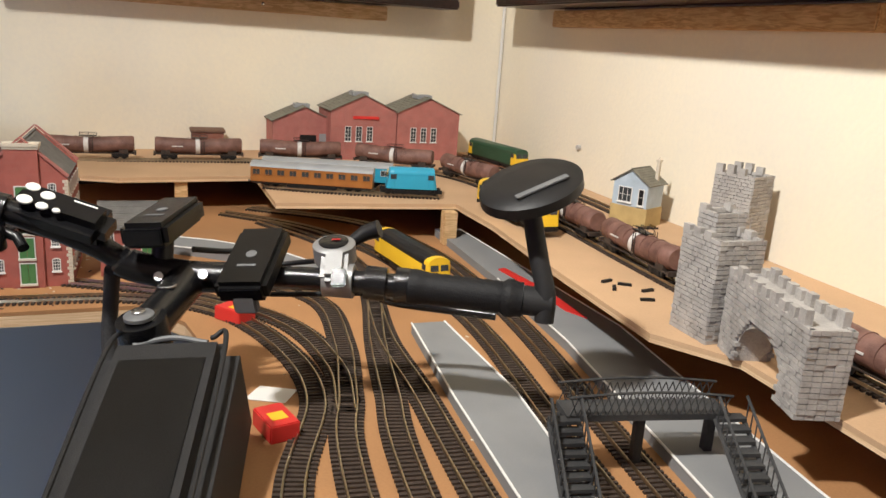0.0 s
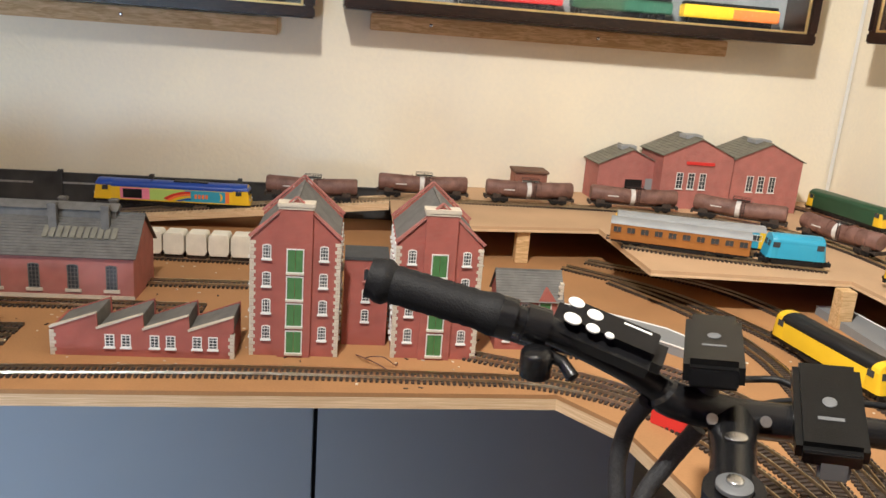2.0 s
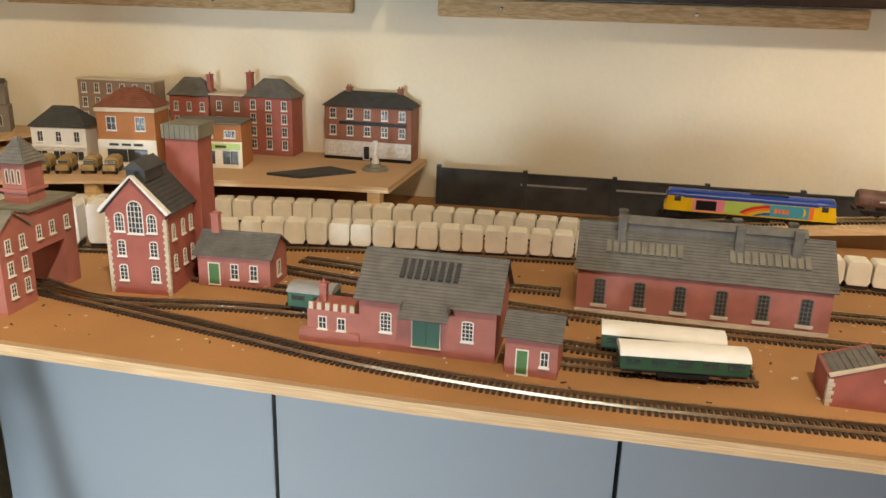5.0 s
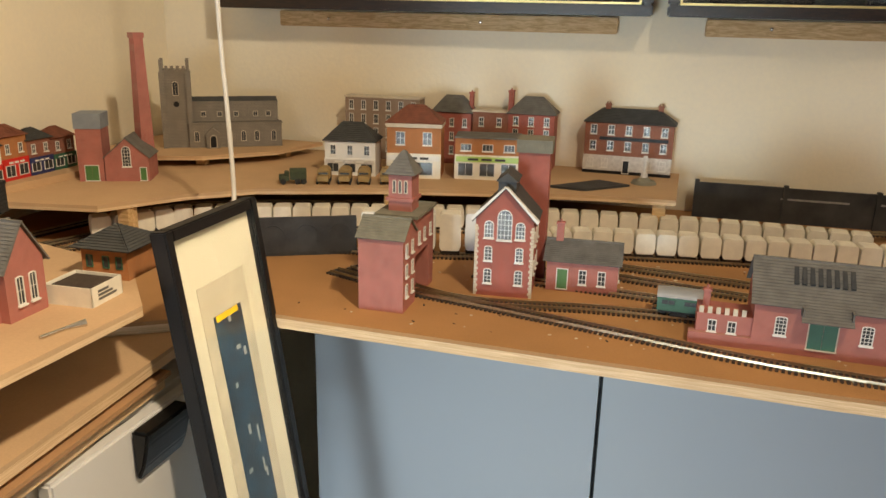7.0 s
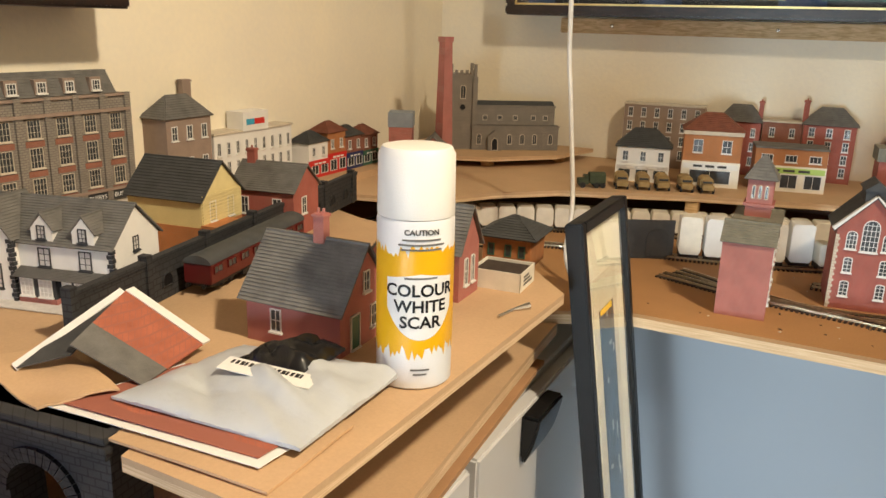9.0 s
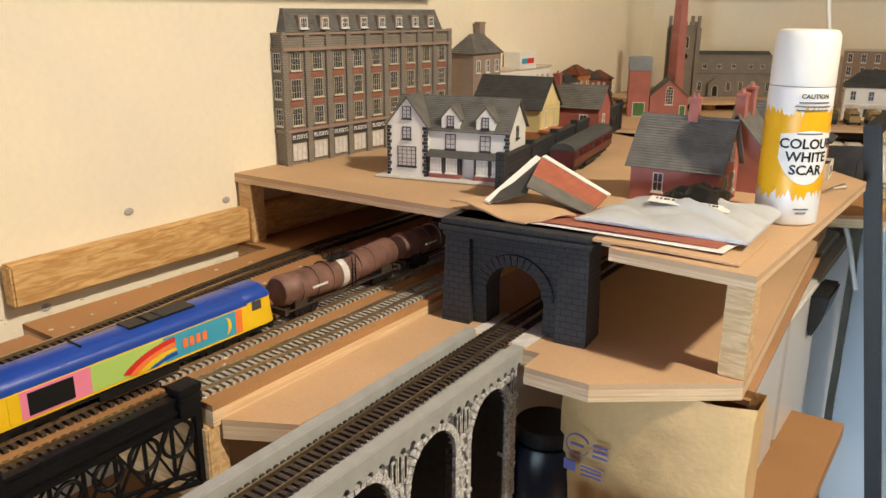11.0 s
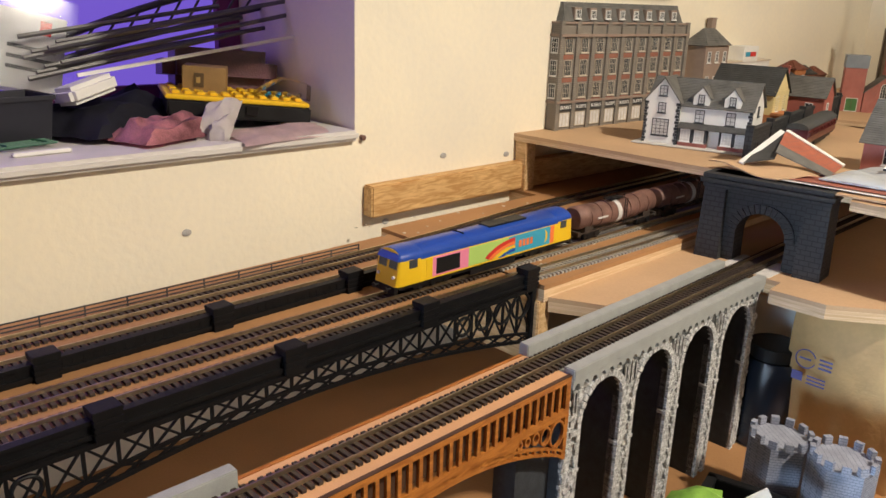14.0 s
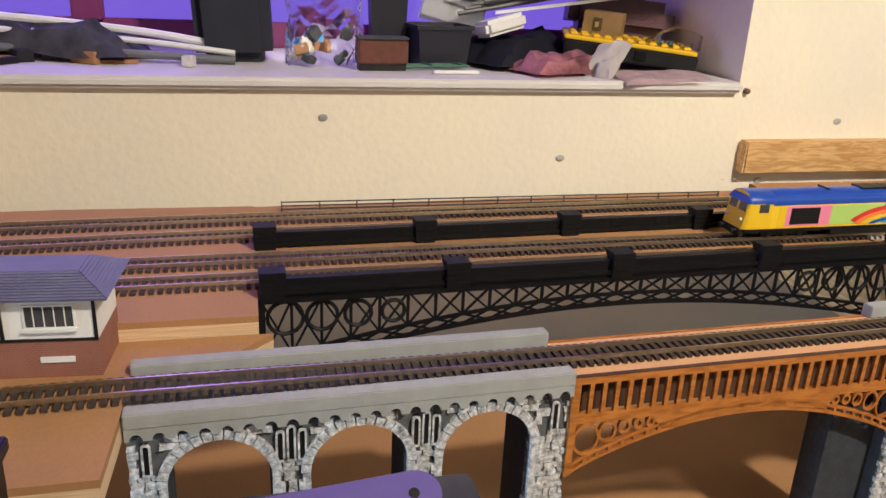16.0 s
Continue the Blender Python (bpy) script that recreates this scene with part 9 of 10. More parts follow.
for k, (x0, x1) in enumerate(((-2.42, -1.72), (-1.56, -0.84), (-0.67, 0.05))):
    bm = bmesh.new(); box(bm, 0, x1 - x0, -0.022, 0, -0.034, -0.003)
    zb = FZ + (0.022 if k == 2 else 0.0)
    mesh_thing("frame_batten", bm, PINE, "pale pine batten carrying a display frame", "batten", "frame battens", bevel=0.002, m=pose(x0, north(x0), zb, 0, 0, SKEW))
    for u in (0.16, 0.62):
        bm = bmesh.new(); oval(bm, 0.0035, 0.0035, 0, 0.002, 0.001, 12)
        mesh_thing("wood_screw", bm, CHROME, "small steel screw in the batten", "screw", "batten screws", m=pose(x0 + (x1 - x0) * u, north(x0 + (x1 - x0) * u) - 0.0222, zb - 0.018, 90), smooth=True)
bm = bmesh.new(); box(bm, EX - 0.022, EX, 1.7, 2.5, FZ - 0.004, FZ + 0.028)
mesh_thing("frame_batten", bm, PINE_Y, "pale pine batten carrying a display frame", "batten", "frame battens", bevel=0.002)

# ---- narrow framed print leaning on the deck edge ----
lp = thing("leaning_picture", Matrix(), "narrow black framed print of a blue locomotive, leaning upright", "picture")
lean = math.degrees(math.atan2(0.157, 1.069))
lp.matrix_world = pose(-1.915, 1.742, 0.003, 0, -lean, 0)
PW, PH = 0.180, 1.088
for y0, y1, z0, z1 in ((0, 0.013, 0, PH), (PW - 0.013, PW, 0, PH), (0.013, PW - 0.013, 0, 0.013), (0.013, PW - 0.013, PH - 0.013, PH)):
    bm = bmesh.new(); box(bm, -0.016, 0.004, y0, y1, z0, z1)
    part("frame_rail", bm, BLACK, lp, bevel=0.0015)
bm = bmesh.new(); box(bm, -0.010, -0.006, 0.013, PW - 0.013, 0.013, PH - 0.013)
part("mount", bm, mat("cream_mount", (0.62, 0.60, 0.47), 0.8, amount=0.05, scale=20), lp, "cream card mount")
bm = bmesh.new(); box(bm, -0.0058, -0.0050, 0.043, PW - 0.043, 0.07, PH - 0.075)
pr = part("print", bm, mat("print_paper", (0.50, 0.47, 0.36), 0.7, amount=0.15, scale=30), lp, "aged print paper")
bm = bmesh.new(); box(bm, -0.0049, -0.0044, 0.062, PW - 0.062, 0.10, PH - 0.115)
part("locomotive_shape", bm, mat("print_blue", (0.010, 0.035, 0.062), 0.6, amount=0.9, scale=45), pr, "dark blue painted locomotive")
bm = bmesh.new()
rng = random.Random(5)
for k in range(26):
    z = 0.12 + 0.85 * rng.random(); y = 0.064 + 0.045 * rng.random()
    box(bm, -0.0043, -0.0040, y, y + 0.003 + 0.006 * rng.random(), z, z + 0.003 + 0.02 * rng.random())
part("painted_detail", bm, mat("print_light", (0.35, 0.36, 0.34), 0.6, amount=0.5, scale=80), pr)
bm = bmesh.new(); box(bm, -0.0043, -0.0038, 0.066, PW - 0.070, PH - 0.122, PH - 0.115)
part("yellow_detail", bm, YELLOW, pr)
bm = bmesh.new(); box(bm, -0.001, 0.0005, 0.013, PW - 0.013, 0.013, PH - 0.013)
part("glass", bm, GLASS, lp, "clear picture glass").visible_shadow = False

# ---- hanging cable and thin conduit in the corner ----
cb = thing("hanging_cable", Matrix(), "white pull cord hanging from the ceiling", "cord")
bm = bmesh.new()
tube(bm, smooth_line([(-2.235, 2.10, CZ), (-2.225, 2.095, 1.8), (-2.213, 2.088, 1.30), (-2.200, 2.075, 1.18), (-2.180, 2.05, 1.06), (-2.172, 2.03, 1.02), (-2.165, 2.00, 0.96), (-2.12, 1.965, 0.90), (-2.09, 1.96, 0.80)]), 0.0034, 10)
part("cord", bm, WHITE_PAINT, cb, smooth=True)
bm = bmesh.new(); oval(bm, 0.03, 0.03, -0.02, 0.0, 0.0)
part("ceiling_rose", bm, WHITE_PAINT, cb, "round white ceiling fitting", smooth=True, m=pose(-2.235, 2.10, CZ))
for x, y, r, lab in ((-2.69, 2.795, 0.004, "thin white conduit running up the corner"), (-2.706, 2.70, 0.0025, "thin grey wire clipped up the wall")):
    bm = bmesh.new(); tube(bm, smooth_line([(x, y, TOWN), (x + 0.004, y - 0.003, 1.4), (x - 0.001, y + 0.001, 1.8), (x, y, CZ)]), r, 8)
    mesh_thing("corner_wire", bm, WHITE_PAINT if r > 0.003 else GREY_PLASTIC, lab, "wire", smooth=True)
bm = bmesh.new(); box(bm, EX - 0.009, EX - 0.002, north(EX) - 0.010, north(EX) - 0.003, UPPER, CZ)
mesh_thing("corner_trunking", bm, WHITE_PAINT, "narrow white cable trunking in the wall corner", "trunking", bevel=0.002)

# ---- below the west deck ----
WHITE_GLOSS = mat("fridge_white", (0.66, 0.66, 0.66), 0.3, amount=0.04, scale=3, bump=0.02)
fr = thing("white_cabinet", pose(-2.122, 1.34, 0), "white cabinet with dark wedge handle under the deck", "cabinet")
bm = bmesh.new(); box(bm, -0.45, -0.012, 0, 0.70, 0.02, 0.868)
part("body", bm, WHITE_GLOSS, fr, bevel=0.002)
for y0, y1 in ((0.004, 0.245), (0.262, 0.70)):
    bm = bmesh.new(); box(bm, -0.010, 0.008, y0, y1, 0.03, 0.862)
    d_ = part("door", bm, WHITE_GLOSS, fr, "plain white door", bevel=0.003)
bm = bmesh.new(); prism(bm, [(0.008, 0.860), (0.009, 0.806), (0.013, 0.798), (0.022, 0.818), (0.029, 0.846), (0.031, 0.860)], 0.375, 0.455)
part("handle", bm, SMOKE, fr, "dark wedge-shaped grip handle", bevel=0.003)
bm = bmesh.new(); poly(bm, [(-2.40, 1.28), (-2.085, 1.30), (-2.108, 1.62), (-2.120, 1.80), (-2.40, 1.80)], 0.888, 0.893)
mesh_thing("brown_card_sheet", bm, mat("kraft_card", (0.42, 0.235, 0.12), 0.7, amount=0.2, scale=12), "worn brown cardboard sheet lying on the lower ledge", "cardboard")
bm = bmesh.new(); poly(bm, [(-2.40, 1.30), (-2.100, 1.32), (-2.118, 1.62), (-2.13, 1.80), (-2.40, 1.80)], 0.870, 0.8878)
mesh_thing("lower_ledge", bm, PLY, "plywood ledge below the deck", "ledge", kind="structure")

# ---- clutter on the window sill ----
S = SILL
# yellow and black organiser
og = thing("organiser_tray", pose(-2.828, 0.885, S + 0.012, 0, 5, 70) @ Matrix.Scale(1.18, 4), "yellow topped black small-parts organiser", "organiser")
bm = bmesh.new(); box(bm, -0.075, 0.07, -0.048, 0.055, 0, 0.017)
part("base", bm, BLACK, og, bevel=0.002)
bm = bmesh.new(); box(bm, -0.077, 0.068, -0.048, 0.055, 0.017, 0.0215)
yt = part("top", bm, YELLOW, og, "yellow plastic top", bevel=0.001)
bm = bmesh.new()
for k in range(11):
    for j in range(3):
        box(bm, -0.07 + 0.0125 * k, -0.0625 + 0.0125 * k, -0.035 + 0.028 * j, -0.015 + 0.028 * j, 0.0213, 0.0245)
part("slot_rim", bm, YELLOW, yt, "raised slots", bevel=0.0008)
bm = bmesh.new(); box(bm, 0.002, 0.014, -0.0505, -0.048, 0.006, 0.015)
part("latch", bm, BLACK_GLOSS, og)
CLEAR = mat_glass("clear_plastic", (0.95, 0.97, 1.0), 0.12)
bl = thing("clear_blister", pose(-2.80, 0.935, S + 0.032, 0, 4, 66), "clear plastic blister with blue bits", "blister")
bm = bmesh.new(); prism(bm, [(-0.04, 0.0), (0.034, 0.0), (0.034, 0.020), (0.0, 0.026), (-0.018, 0.016)], -0.02, 0.022)
part("shell", bm, CLEAR, bl, bevel=0.001)
for k in range(4):
    bm = bmesh.new(); tube(bm, [(-0.02 + 0.013 * k, -0.01, 0.004), (-0.015 + 0.013 * k, 0.012, 0.005)], 0.0028, 8)
    part("bit", bm, SKY if k < 2 else CHROME, bl, smooth=True)
bm = bmesh.new(); box(bm, -0.075, 0.075, -0.045, 0.045, 0, 0.052)
mesh_thing("maroon_case", bm, mat("maroon_leather", (0.075, 0.018, 0.028), 0.38, amount=0.3, scale=30, bump=0.3, fine=400), "rounded maroon leather spectacle case", "case", m=pose(-2.915, 0.905, S + 0.034, -6, 4, 74), smooth=True, bevel=0.016)
tn = thing("tan_box", pose(-2.850, 0.855, S + 0.040, 0, 4, 58), "small tan wooden box with a window", "box")
bm = bmesh.new(); box(bm, -0.026, 0.026, -0.02, 0.02, 0, 0.032)
part("body", bm, mat("tan_wood", (0.26, 0.16, 0.06), 0.6, amount=0.25), tn, bevel=0.001)
bm = bmesh.new(); box(bm, -0.012, 0.0, -0.021, -0.0195, 0.007, 0.024)
part("window", bm, mat("tan_dark", (0.08, 0.05, 0.02), 0.6), tn)
bm = bmesh.new(); box(bm, -0.009, -0.004, -0.0216, -0.0208, 0.012, 0.019)
part("latch", bm, GOLD, tn)


def crumple(name, m, w, d, h, material, label, cat, seed, n=14):
    """A sheet pulled into folds."""
    r = random.Random(seed)
    ks = [(r.uniform(1, 4), r.uniform(-4, 4), r.uniform(0, 6.3), r.uniform(0.3, 1)) for _ in range(6)]
    bm = bmesh.new()
    g = []
    for i in range(n + 1):
        row = []
        for j in range(n + 1):
            u, v = i / n, j / n
            f = sum(a * abs(math.sin(p * u * 3 + q * v * 2 + s)) for p, q, s, a in ks) / 4
            e = min(1, 6 * min(u, 1 - u, v, 1 - v) + 0.15)
            row.append(bm.verts.new(((u - 0.5) * w + r.uniform(-.02, .02) * w, (v - 0.5) * d + r.uniform(-.02, .02) * d, h * f * e)))
        g.append(row)
    for i in range(n):
        for j in range(n):
            bm.faces.new((g[i][j], g[i + 1][j], g[i + 1][j + 1], g[i][j + 1]))
    bmesh.ops.solidify(bm, geom=list(bm.faces), thickness=0.0006)
    return mesh_thing(name, bm, material, label, cat, m=m, smooth=True)


FILM_PINK = mat("pink_film", (0.46, 0.06, 0.09), 0.3, amount=0.9, scale=34, wear=(0.50, 0.22, 0.25))
PAPER = mat("white_paper", (0.74, 0.68, 0.66), 0.6, amount=0.1, scale=60)
crumple("pink_wrapper", pose(-2.765, 0.765, S + 0.001, 0, 0, 20), 0.070, 0.12, 0.030, FILM_PINK, "crumpled pink and black film wrapper", "wrapper", 3)
crumple("paper_envelope", pose(-2.752, 0.822, S + 0.014, 30, -10, 40), 0.042, 0.075, 0.022, PAPER, "crumpled white envelope over the sill edge", "envelope", 8, 10)
crumple("paper_leaflet", pose(-2.722, 0.885, S + 0.002, 0, 12, 6), 0.05, 0.13, 0.008, mat("pink_paper", (0.66, 0.50, 0.50), 0.6, amount=0.25, scale=50), "pink printed leaflet hanging over the sill", "leaflet", 11, 10)
crumple("dark_cloth", pose(-2.86, 0.745, S + 0.002, 0, 0, 30), 0.12, 0.20, 0.05, mat("navy_cloth", (0.014, 0.015, 0.026), 0.7, amount=0.6, scale=40), "dark tool roll and cables in a heap", "tool roll", 21)
# curved truss side and bundle of rails
tp = thing("truss_side", pose(-2.93, 0.70, S + 0.085, 0, 0, 0), "black curved plastic truss bridge side", "truss")
up = [(0.0, 0.40 * k / 14, 0.012 + 0.075 * math.sin(math.pi * 0.62 * k / 14)) for k in range(15)]
lo = [(0.0, 0.40 * k / 14, -0.012 + 0.092 * (k / 14) ** 0.9) for k in range(15)]
TRUSS = mat("dark_grey_plastic", (0.06, 0.06, 0.06), 0.5, amount=0.25)
for nm, p_, r in (("top_chord", up, 0.0045), ("bottom_chord", lo, 0.0035)):
    bm = bmesh.new(); tube(bm, p_, r, 8)
    part(nm, bm, TRUSS, tp, smooth=True)
for k in range(1, 14):
    bm = bmesh.new(); tube(bm, [lo[k - 1], up[k]], 0.0016, 6)
    part("brace", bm, TRUSS, tp)
for k in range(9):
    bm = bmesh.new()
    L = 0.24 + 0.02 * ((k * 5) % 4)
    tube(bm, [(0, 0, 0), (0, L, 0)], 0.0030, 6)
    mesh_thing("spare_rail", bm, mat("spare_rail_metal_%d" % k, (0.16, 0.155, 0.15), 0.4, 0.5, amount=0.2) if k == 0 else bpy.data.materials["spare_rail_metal_0"], "grey length of spare model rail in a bundle", "rail", "bundle of spare rails",
               m=pose(-2.865 - 0.010 * (k % 3), 0.655 + 0.012 * (k % 4), S + 0.062 + 0.0055 * k, 10.5 - 0.8 * (k % 3), 0, -1.5 * (k % 3)))
bm = bmesh.new(); box(bm, -0.0015, 0.0015, 0, 0.30, -0.002, 0.002)
mesh_thing("clear_rod", bm, WHITE_CARD, "thin pale plastic rod lying on the bundle", "rod", m=pose(-2.845, 0.70, S + 0.066, 8, 0, 0))
# boxes, tubs and bags
wc = thing("white_kit_box", pose(-2.90, 0.655, S + 0.045, -16, 14, 84), "white printed kit box in a clear bag", "box")
bm = bmesh.new(); box(bm, -0.045, 0.04, -0.012, 0.012, 0, 0.09)
part("box", bm, WHITE_CARD, wc, bevel=0.001)
bm = bmesh.new(); box(bm, 0.012, 0.024, -0.0128, -0.0118, 0.066, 0.082)
part("red_mark", bm, RED_PAINT, wc)
bm = bmesh.new()
for k in range(3):
    box(bm, -0.02, 0.03, -0.0128, -0.0118, 0.022 + 0.012 * k, 0.026 + 0.012 * k)
part("text_bar", bm, GREY_PLASTIC, wc)
bm = bmesh.new(); box(bm, -0.055, 0.05, -0.018, -0.0175, -0.01, 0.11)
part("clear_sleeve", bm, CLEAR, wc)


def tub(x, y, w, d, h, rz, material, label):
    t = thing("plastic_tub", pose(x, y, S, 0, 0, rz), label, "tub", "plastic tubs on the sill")
    bm = bmesh.new()
    k = 0.86
    o = [bm.verts.new((sx * w * (k if z == 0 else 1), sy * d * (k if z == 0 else 1), z)) for z in (0, h) for sx, sy in ((-1, -1), (1, -1), (1, 1), (-1, 1))]
    i_ = [bm.verts.new((sx * w * 0.92 * (k if z < h else 1), sy * d * 0.92 * (k if z < h else 1), z)) for z in (0.004, h) for sx, sy in ((-1, -1), (1, -1), (1, 1), (-1, 1))]
    bm.faces.new(o[3::-1]); bm.faces.new(i_[:4])
    for a in range(4):
        b = (a + 1) % 4
        bm.faces.new((o[a], o[b], o[b + 4], o[a + 4]))
        bm.faces.new((i_[b], i_[a], i_[a + 4], i_[b + 4]))
        bm.faces.new((o[a + 4], o[b + 4], i_[b + 4], i_[a + 4]))
    part("tub", bm, material, t)
    bm = bmesh.new()
    for a, b, c, d_ in ((-w * 1.05, w * 1.05, -d * 1.06, -d * 0.96), (-w * 1.05, w * 1.05, d * 0.96, d * 1.06), (-w * 1.05, -w * 0.96, -d * 0.96, d * 0.96), (w * 0.96, w * 1.05, -d * 0.96, d * 0.96)):
        box(bm, a, b, c, d_, h - 0.004, h + 0.001)
    part("rim", bm, material, t)


NAVY = mat("navy_plastic", (0.012, 0.013, 0.022), 0.5, amount=0.2)
tub(-2.83, 0.62, 0.030, 0.036, 0.050, 8, NAVY, "dark navy plastic tub full of bits")
tub(-2.87, 0.562, 0.028, 0.024, 0.100, -4, NAVY, "tall dark navy plastic tub")
bm = bmesh.new(); box(bm, -0.018, 0.018, -0.033, 0.033, 0, 0.020)
mesh_thing("white_adapter", bm, WHITE_PAINT, "white plastic adapter lying on the clutter", "adapter", m=pose(-2.83, 0.705, S + 0.042, 12, -8, 20), smooth=True, bevel=0.005)
vn = thing("brown_van", pose(-2.775, 0.54, S, 0, 0, 2), "brown weathered model goods van", "wagon")
bm = bmesh.new(); box(bm, -0.013, 0.013, -0.030, 0.030, 0.008, 0.036)
part("body", bm, mat("van_brown", (0.12, 0.035, 0.018), 0.6, amount=0.3, scale=120), vn, bevel=0.0015)
bm = bmesh.new(); box(bm, -0.010, 0.010, -0.028, 0.028, 0.0, 0.008)
part("underframe", bm, BLACK, vn)
bm = bmesh.new(); box(bm, -0.014, 0.014, -0.031, 0.031, 0.036, 0.039)
part("roof", bm, SLATE_DARK, vn, bevel=0.001)
bm = bmesh.new(); box(bm, -0.004, 0.004, -0.028, 0.028, 0, 0.004)
mesh_thing("white_strip", bm, WHITE_CARD, "short white plastic strip on the sill", "strip", m=pose(-2.745, 0.625, S + 0.0005, 0, 0, 3), bevel=0.001)
gs = thing("green_sprue", pose(-2.785, 0.60, S + 0.002, 0, 0, 10), "green plastic kit sprue", "sprue")
for k in range(4):
    bm = bmesh.new(); tube(bm, [(-0.012 + 0.007 * k, -0.05, 0.002), (-0.012 + 0.008 * k, 0.05, 0.003)], 0.0015, 6)
    part("runner", bm, GREEN_DARK, gs)
for k in range(3):
    bm = bmesh.new(); tube(bm, [(-0.013, -0.04 + 0.038 * k, 0.004), (0.012, -0.04 + 0.04 * k, 0.004)], 0.0014, 6)
    part("runner", bm, GREEN_DARK, gs)
# clear bag of bits, navy bag, trim strips
cp = thing("clear_bag", pose(-2.805, 0.475, S), "clear plastic bag holding brown and blue bits", "bag")
bm = bmesh.new()
rng = random.Random(17)
n = 12
g = [[None] * (n + 1) for _ in range(2 * n)]
for i in range(2 * n):
    a = 2 * math.pi * i / (2 * n)
    for j in range(n + 1):
        v = j / n
        s = (1 - 0.35 * v) * (1 + rng.uniform(-0.1, 0.1))
        g[i][j] = bm.verts.new((0.030 * math.cos(a) * s * (1 - 0.6 * v), 0.045 * math.sin(a) * (s + 0.3 * v), 0.135 * v))
for i in range(2 * n):
    for j in range(n):
        bm.faces.new((g[i][j], g[(i + 1) % (2 * n)][j], g[(i + 1) % (2 * n)][j + 1], g[i][j + 1]))
part("film", bm, mat_glass("clear_film", (0.93, 0.93, 0.97), 0.2), cp, "thin crinkled clear film").visible_shadow = False
for k in range(16):
    bm = bmesh.new(); box(bm, -0.006, 0.006, -0.008, 0.008, -0.004, 0.004)
    part("bit", bm, (MDF, SLATE_DARK, PALE_BLUE, CREAM)[k % 4], cp, bevel=0.001, m=pose(rng.uniform(-0.014, 0.014), rng.uniform(-0.03, 0.03), 0.008 + 0.032 * rng.random(), 360 * rng.random(), 90 * rng.random(), 180 * rng.random()))
bm = bmesh.new(); box(bm, -0.035, 0.035, -0.045, 0.045, 0, 0.17)
mesh_thing("navy_bag", bm, mat("navy_bag_cloth", (0.012, 0.014, 0.024), 0.75, amount=0.4, scale=30), "dark navy cloth bag standing on the sill", "bag", m=pose(-2.85, 0.372, S, 3, 0, -4), smooth=True, bevel=0.012)
for k, (z, w_) in enumerate(((0.010, 0.012), (0.024, 0.009), (0.034, 0.012))):
    bm = bmesh.new(); tube(bm, smooth_line([(-2.80 - 0.012 * k, 0.37, S + z * 0.5), (-2.81 - 0.012 * k, 0.25, S + z), (-2.825 - 0.010 * k, 0.05, S + z * 1.4), (-2.84 - 0.01 * k, -0.35, S + z * 1.5)]), w_ * 0.4, 8)
    mesh_thing("trim_strip", bm, (GREY_PLASTIC, WHITE_PAINT, WHITE_PAINT)[k], "bent pale plastic trim strip on the sill", "strip", "trim strips", smooth=True)
rng = random.Random(31)
for k in range(34):
    bm = bmesh.new(); box(bm, -rng.uniform(.003, .010), rng.uniform(.003, .010), -rng.uniform(.004, .022), rng.uniform(.004, .022), 0, rng.uniform(.003, .014))
    mesh_thing("loose_bit", bm, (BLACK, GREY_PLASTIC, MDF, RUST, SLATE_DARK, STAIN)[k % 6], "small loose modelling offcut on the sill", "offcut", "loose offcuts", m=pose(-2.77 - 0.12 * rng.random(), -0.25 + 1.0 * rng.random(), S + 0.0003, 0, 0, 180 * rng.random()), bevel=0.0008)
crumple("grey_rag", pose(-2.87, 0.12, S + 0.003, 0, 0, 70), 0.30, 0.10, 0.05, mat("grey_rag_cloth", (0.10, 0.10, 0.11), 0.8, amount=0.6, scale=40), "dark crumpled rag and film on the sill", "rag", 41)
# wall plugs and the screw at the sill end
for y, z in ((1.14, 0.997), (1.272, 0.985), (0.753, 0.952), (1.036, 0.918), (0.464, 1.002)):
    bm = bmesh.new(); oval(bm, 0.004, 0.0055, 0, 0.0012, 0.0006, 12)
    mesh_thing("wall_plug", bm, STONE_GREY, "small grey filled screw hole in the wall", "wall plug", "wall plugs", m=pose(WX, y, z, 0, 90, 0), smooth=True)
bm = bmesh.new(); oval(bm, 0.0035, 0.0035, 0, 0.006, 0.001, 12)
mesh_thing("wall_plug", bm, RUST, "rusty screw head in the wall beside the sill", "screw", m=pose(WX, 0.995, 1.036, 0, 90, 0), smooth=True)
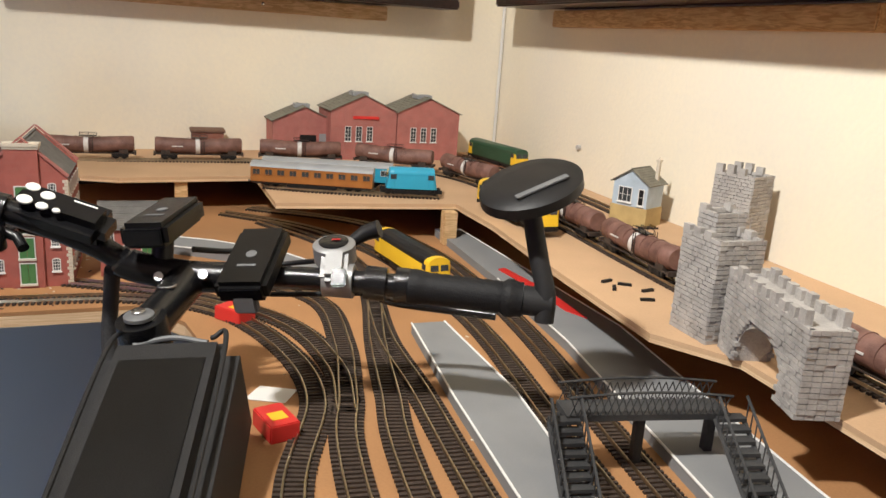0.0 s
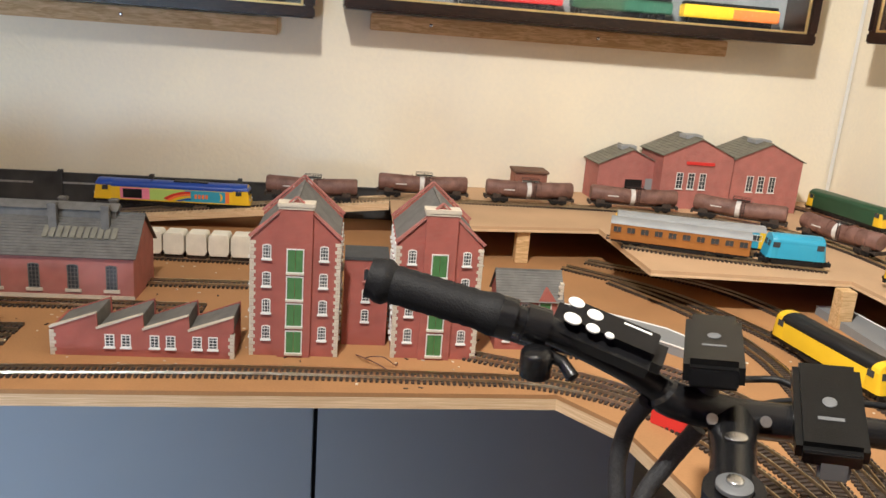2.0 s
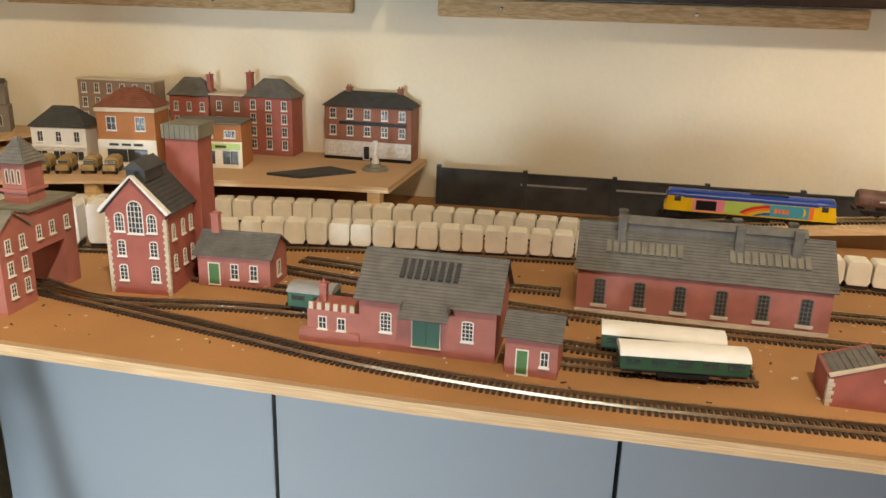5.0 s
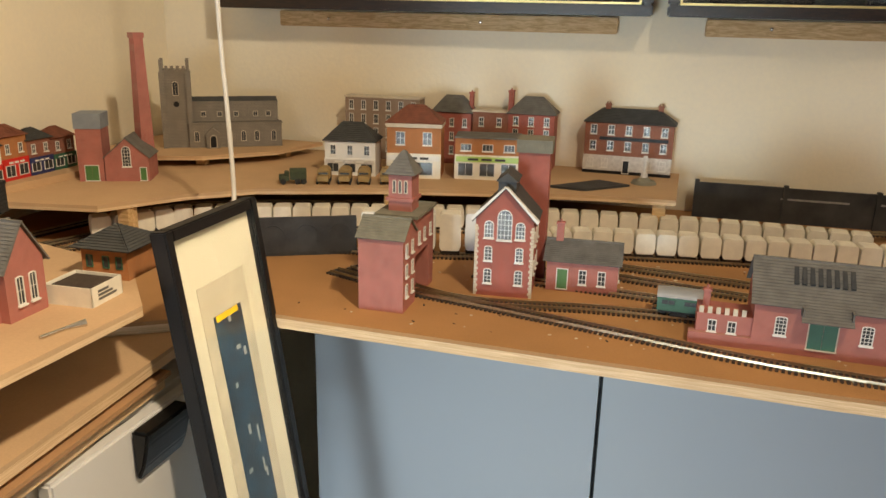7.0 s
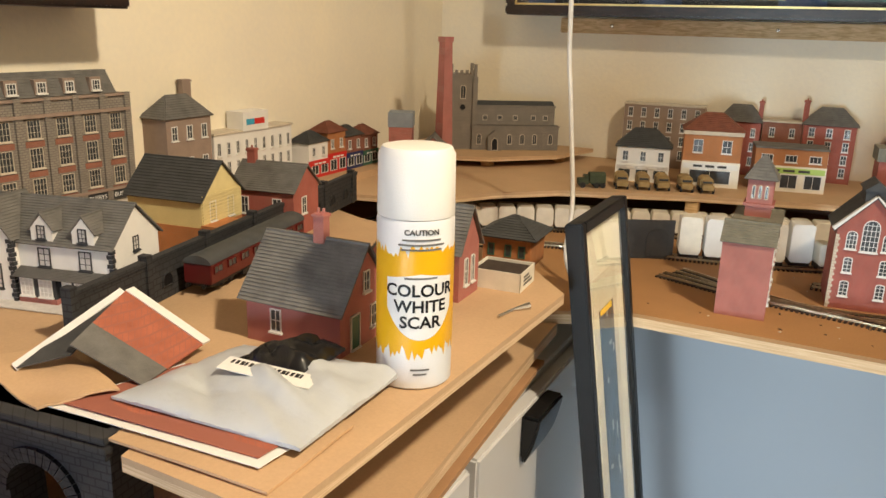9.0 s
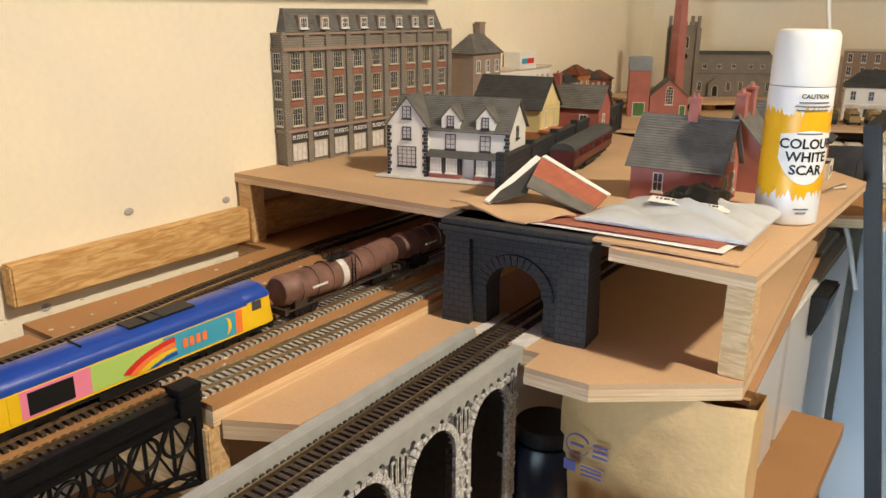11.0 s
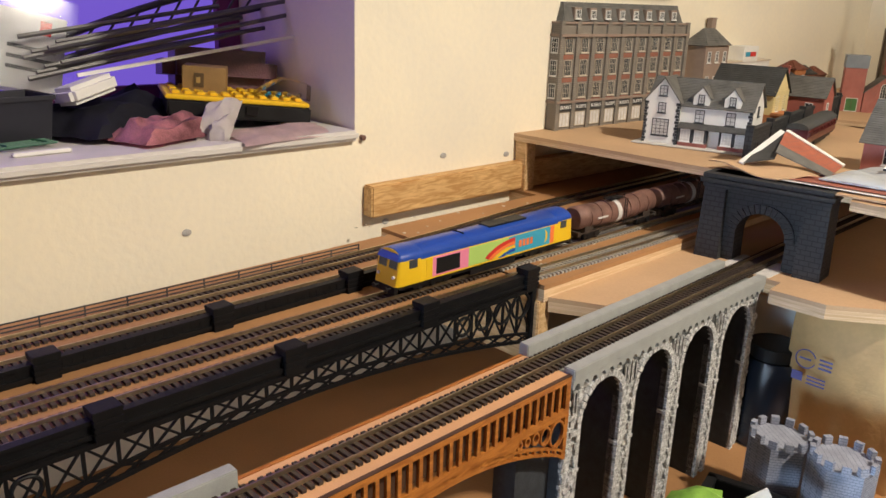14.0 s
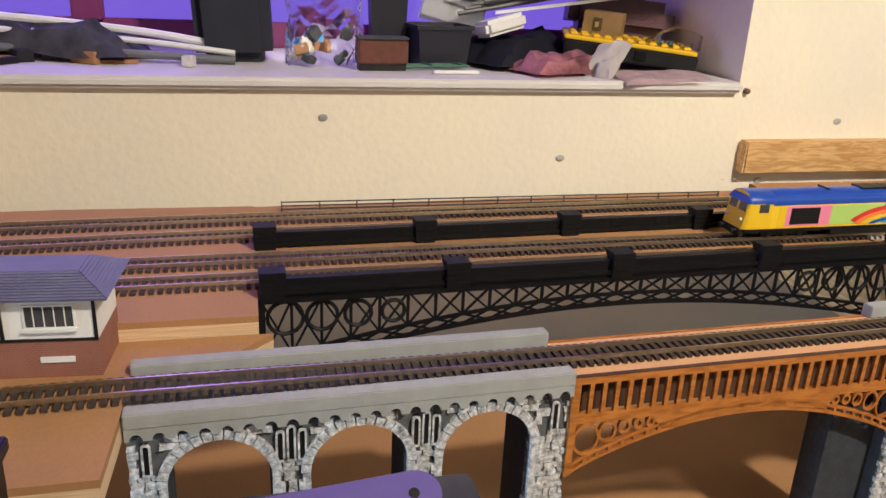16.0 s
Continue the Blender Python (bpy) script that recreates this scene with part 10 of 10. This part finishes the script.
bm = bmesh.new(); oval(bm, 0.005, 0.006, 0, 0.006, 0.001, 12)
mesh_thing("wall_plug", bm, STONE_GREY, "grey plug in the side wall", "wall plug", "wall plugs", m=pose(EX, 2.37, 1.07, 0, -90, 0), smooth=True)

# ---- crumbs and offcuts on the boards ----
rng = random.Random(77)
bm = bmesh.new()
for k in range(420):
    x, y = rng.uniform(-2.0, -0.45), rng.uniform(1.945, 2.44)
    if k % 4 == 0:
        x, y = rng.uniform(-2.68, -2.40), rng.uniform(0.95, 1.27)
    if k % 7 == 0:
        x, y = rng.uniform(-0.33, -0.02), rng.uniform(1.2, 2.2)
    s_ = rng.uniform(0.0008, 0.0024)
    box(bm, -s_, s_, -s_ * rng.uniform(0.3, 1), s_ * rng.uniform(0.3, 1), 0, 0.0006, pose(x, y, BASE, 0, 0, rng.uniform(0, 180)))
mesh_thing("board_crumbs", bm, mat("pale_crumb", (0.62, 0.55, 0.44), 0.8, amount=0.4, scale=60), "pale crumbs and trimmings scattered on the boards", "crumbs", kind="stuff")
bm = bmesh.new()
for k in range(140):
    x, y = rng.uniform(-2.06, -0.5), rng.uniform(1.945, 2.45)
    s_ = rng.uniform(0.001, 0.003)
    box(bm, -s_, s_, -s_ * 0.4, s_ * 0.4, 0, 0.0007, pose(x, y, BASE, 0, 0, rng.uniform(0, 180)))
mesh_thing("dark_crumbs", bm, SLEEPER, "dark specks of ballast and trimmings on the board", "crumbs", kind="stuff")
for pts in ([(-0.665, 2.02, BASE + 0.001), (-0.66, 2.0, BASE + 0.012), (-0.645, 1.995, BASE + 0.014), (-0.632, 1.998, BASE + 0.004), (-0.628, 2.01, BASE + 0.001)],
            [(-0.675, 2.03, BASE + 0.001), (-0.668, 2.012, BASE + 0.006), (-0.652, 2.0, BASE + 0.004), (-0.64, 1.99, BASE + 0.001)]):
    bm = bmesh.new(); tube(bm, smooth_line(pts), 0.0007, 6)
    mesh_thing("thin_wire", bm, RUST, "thin coppery wire curling out beside the mills", "wire", "loose wires", smooth=True)
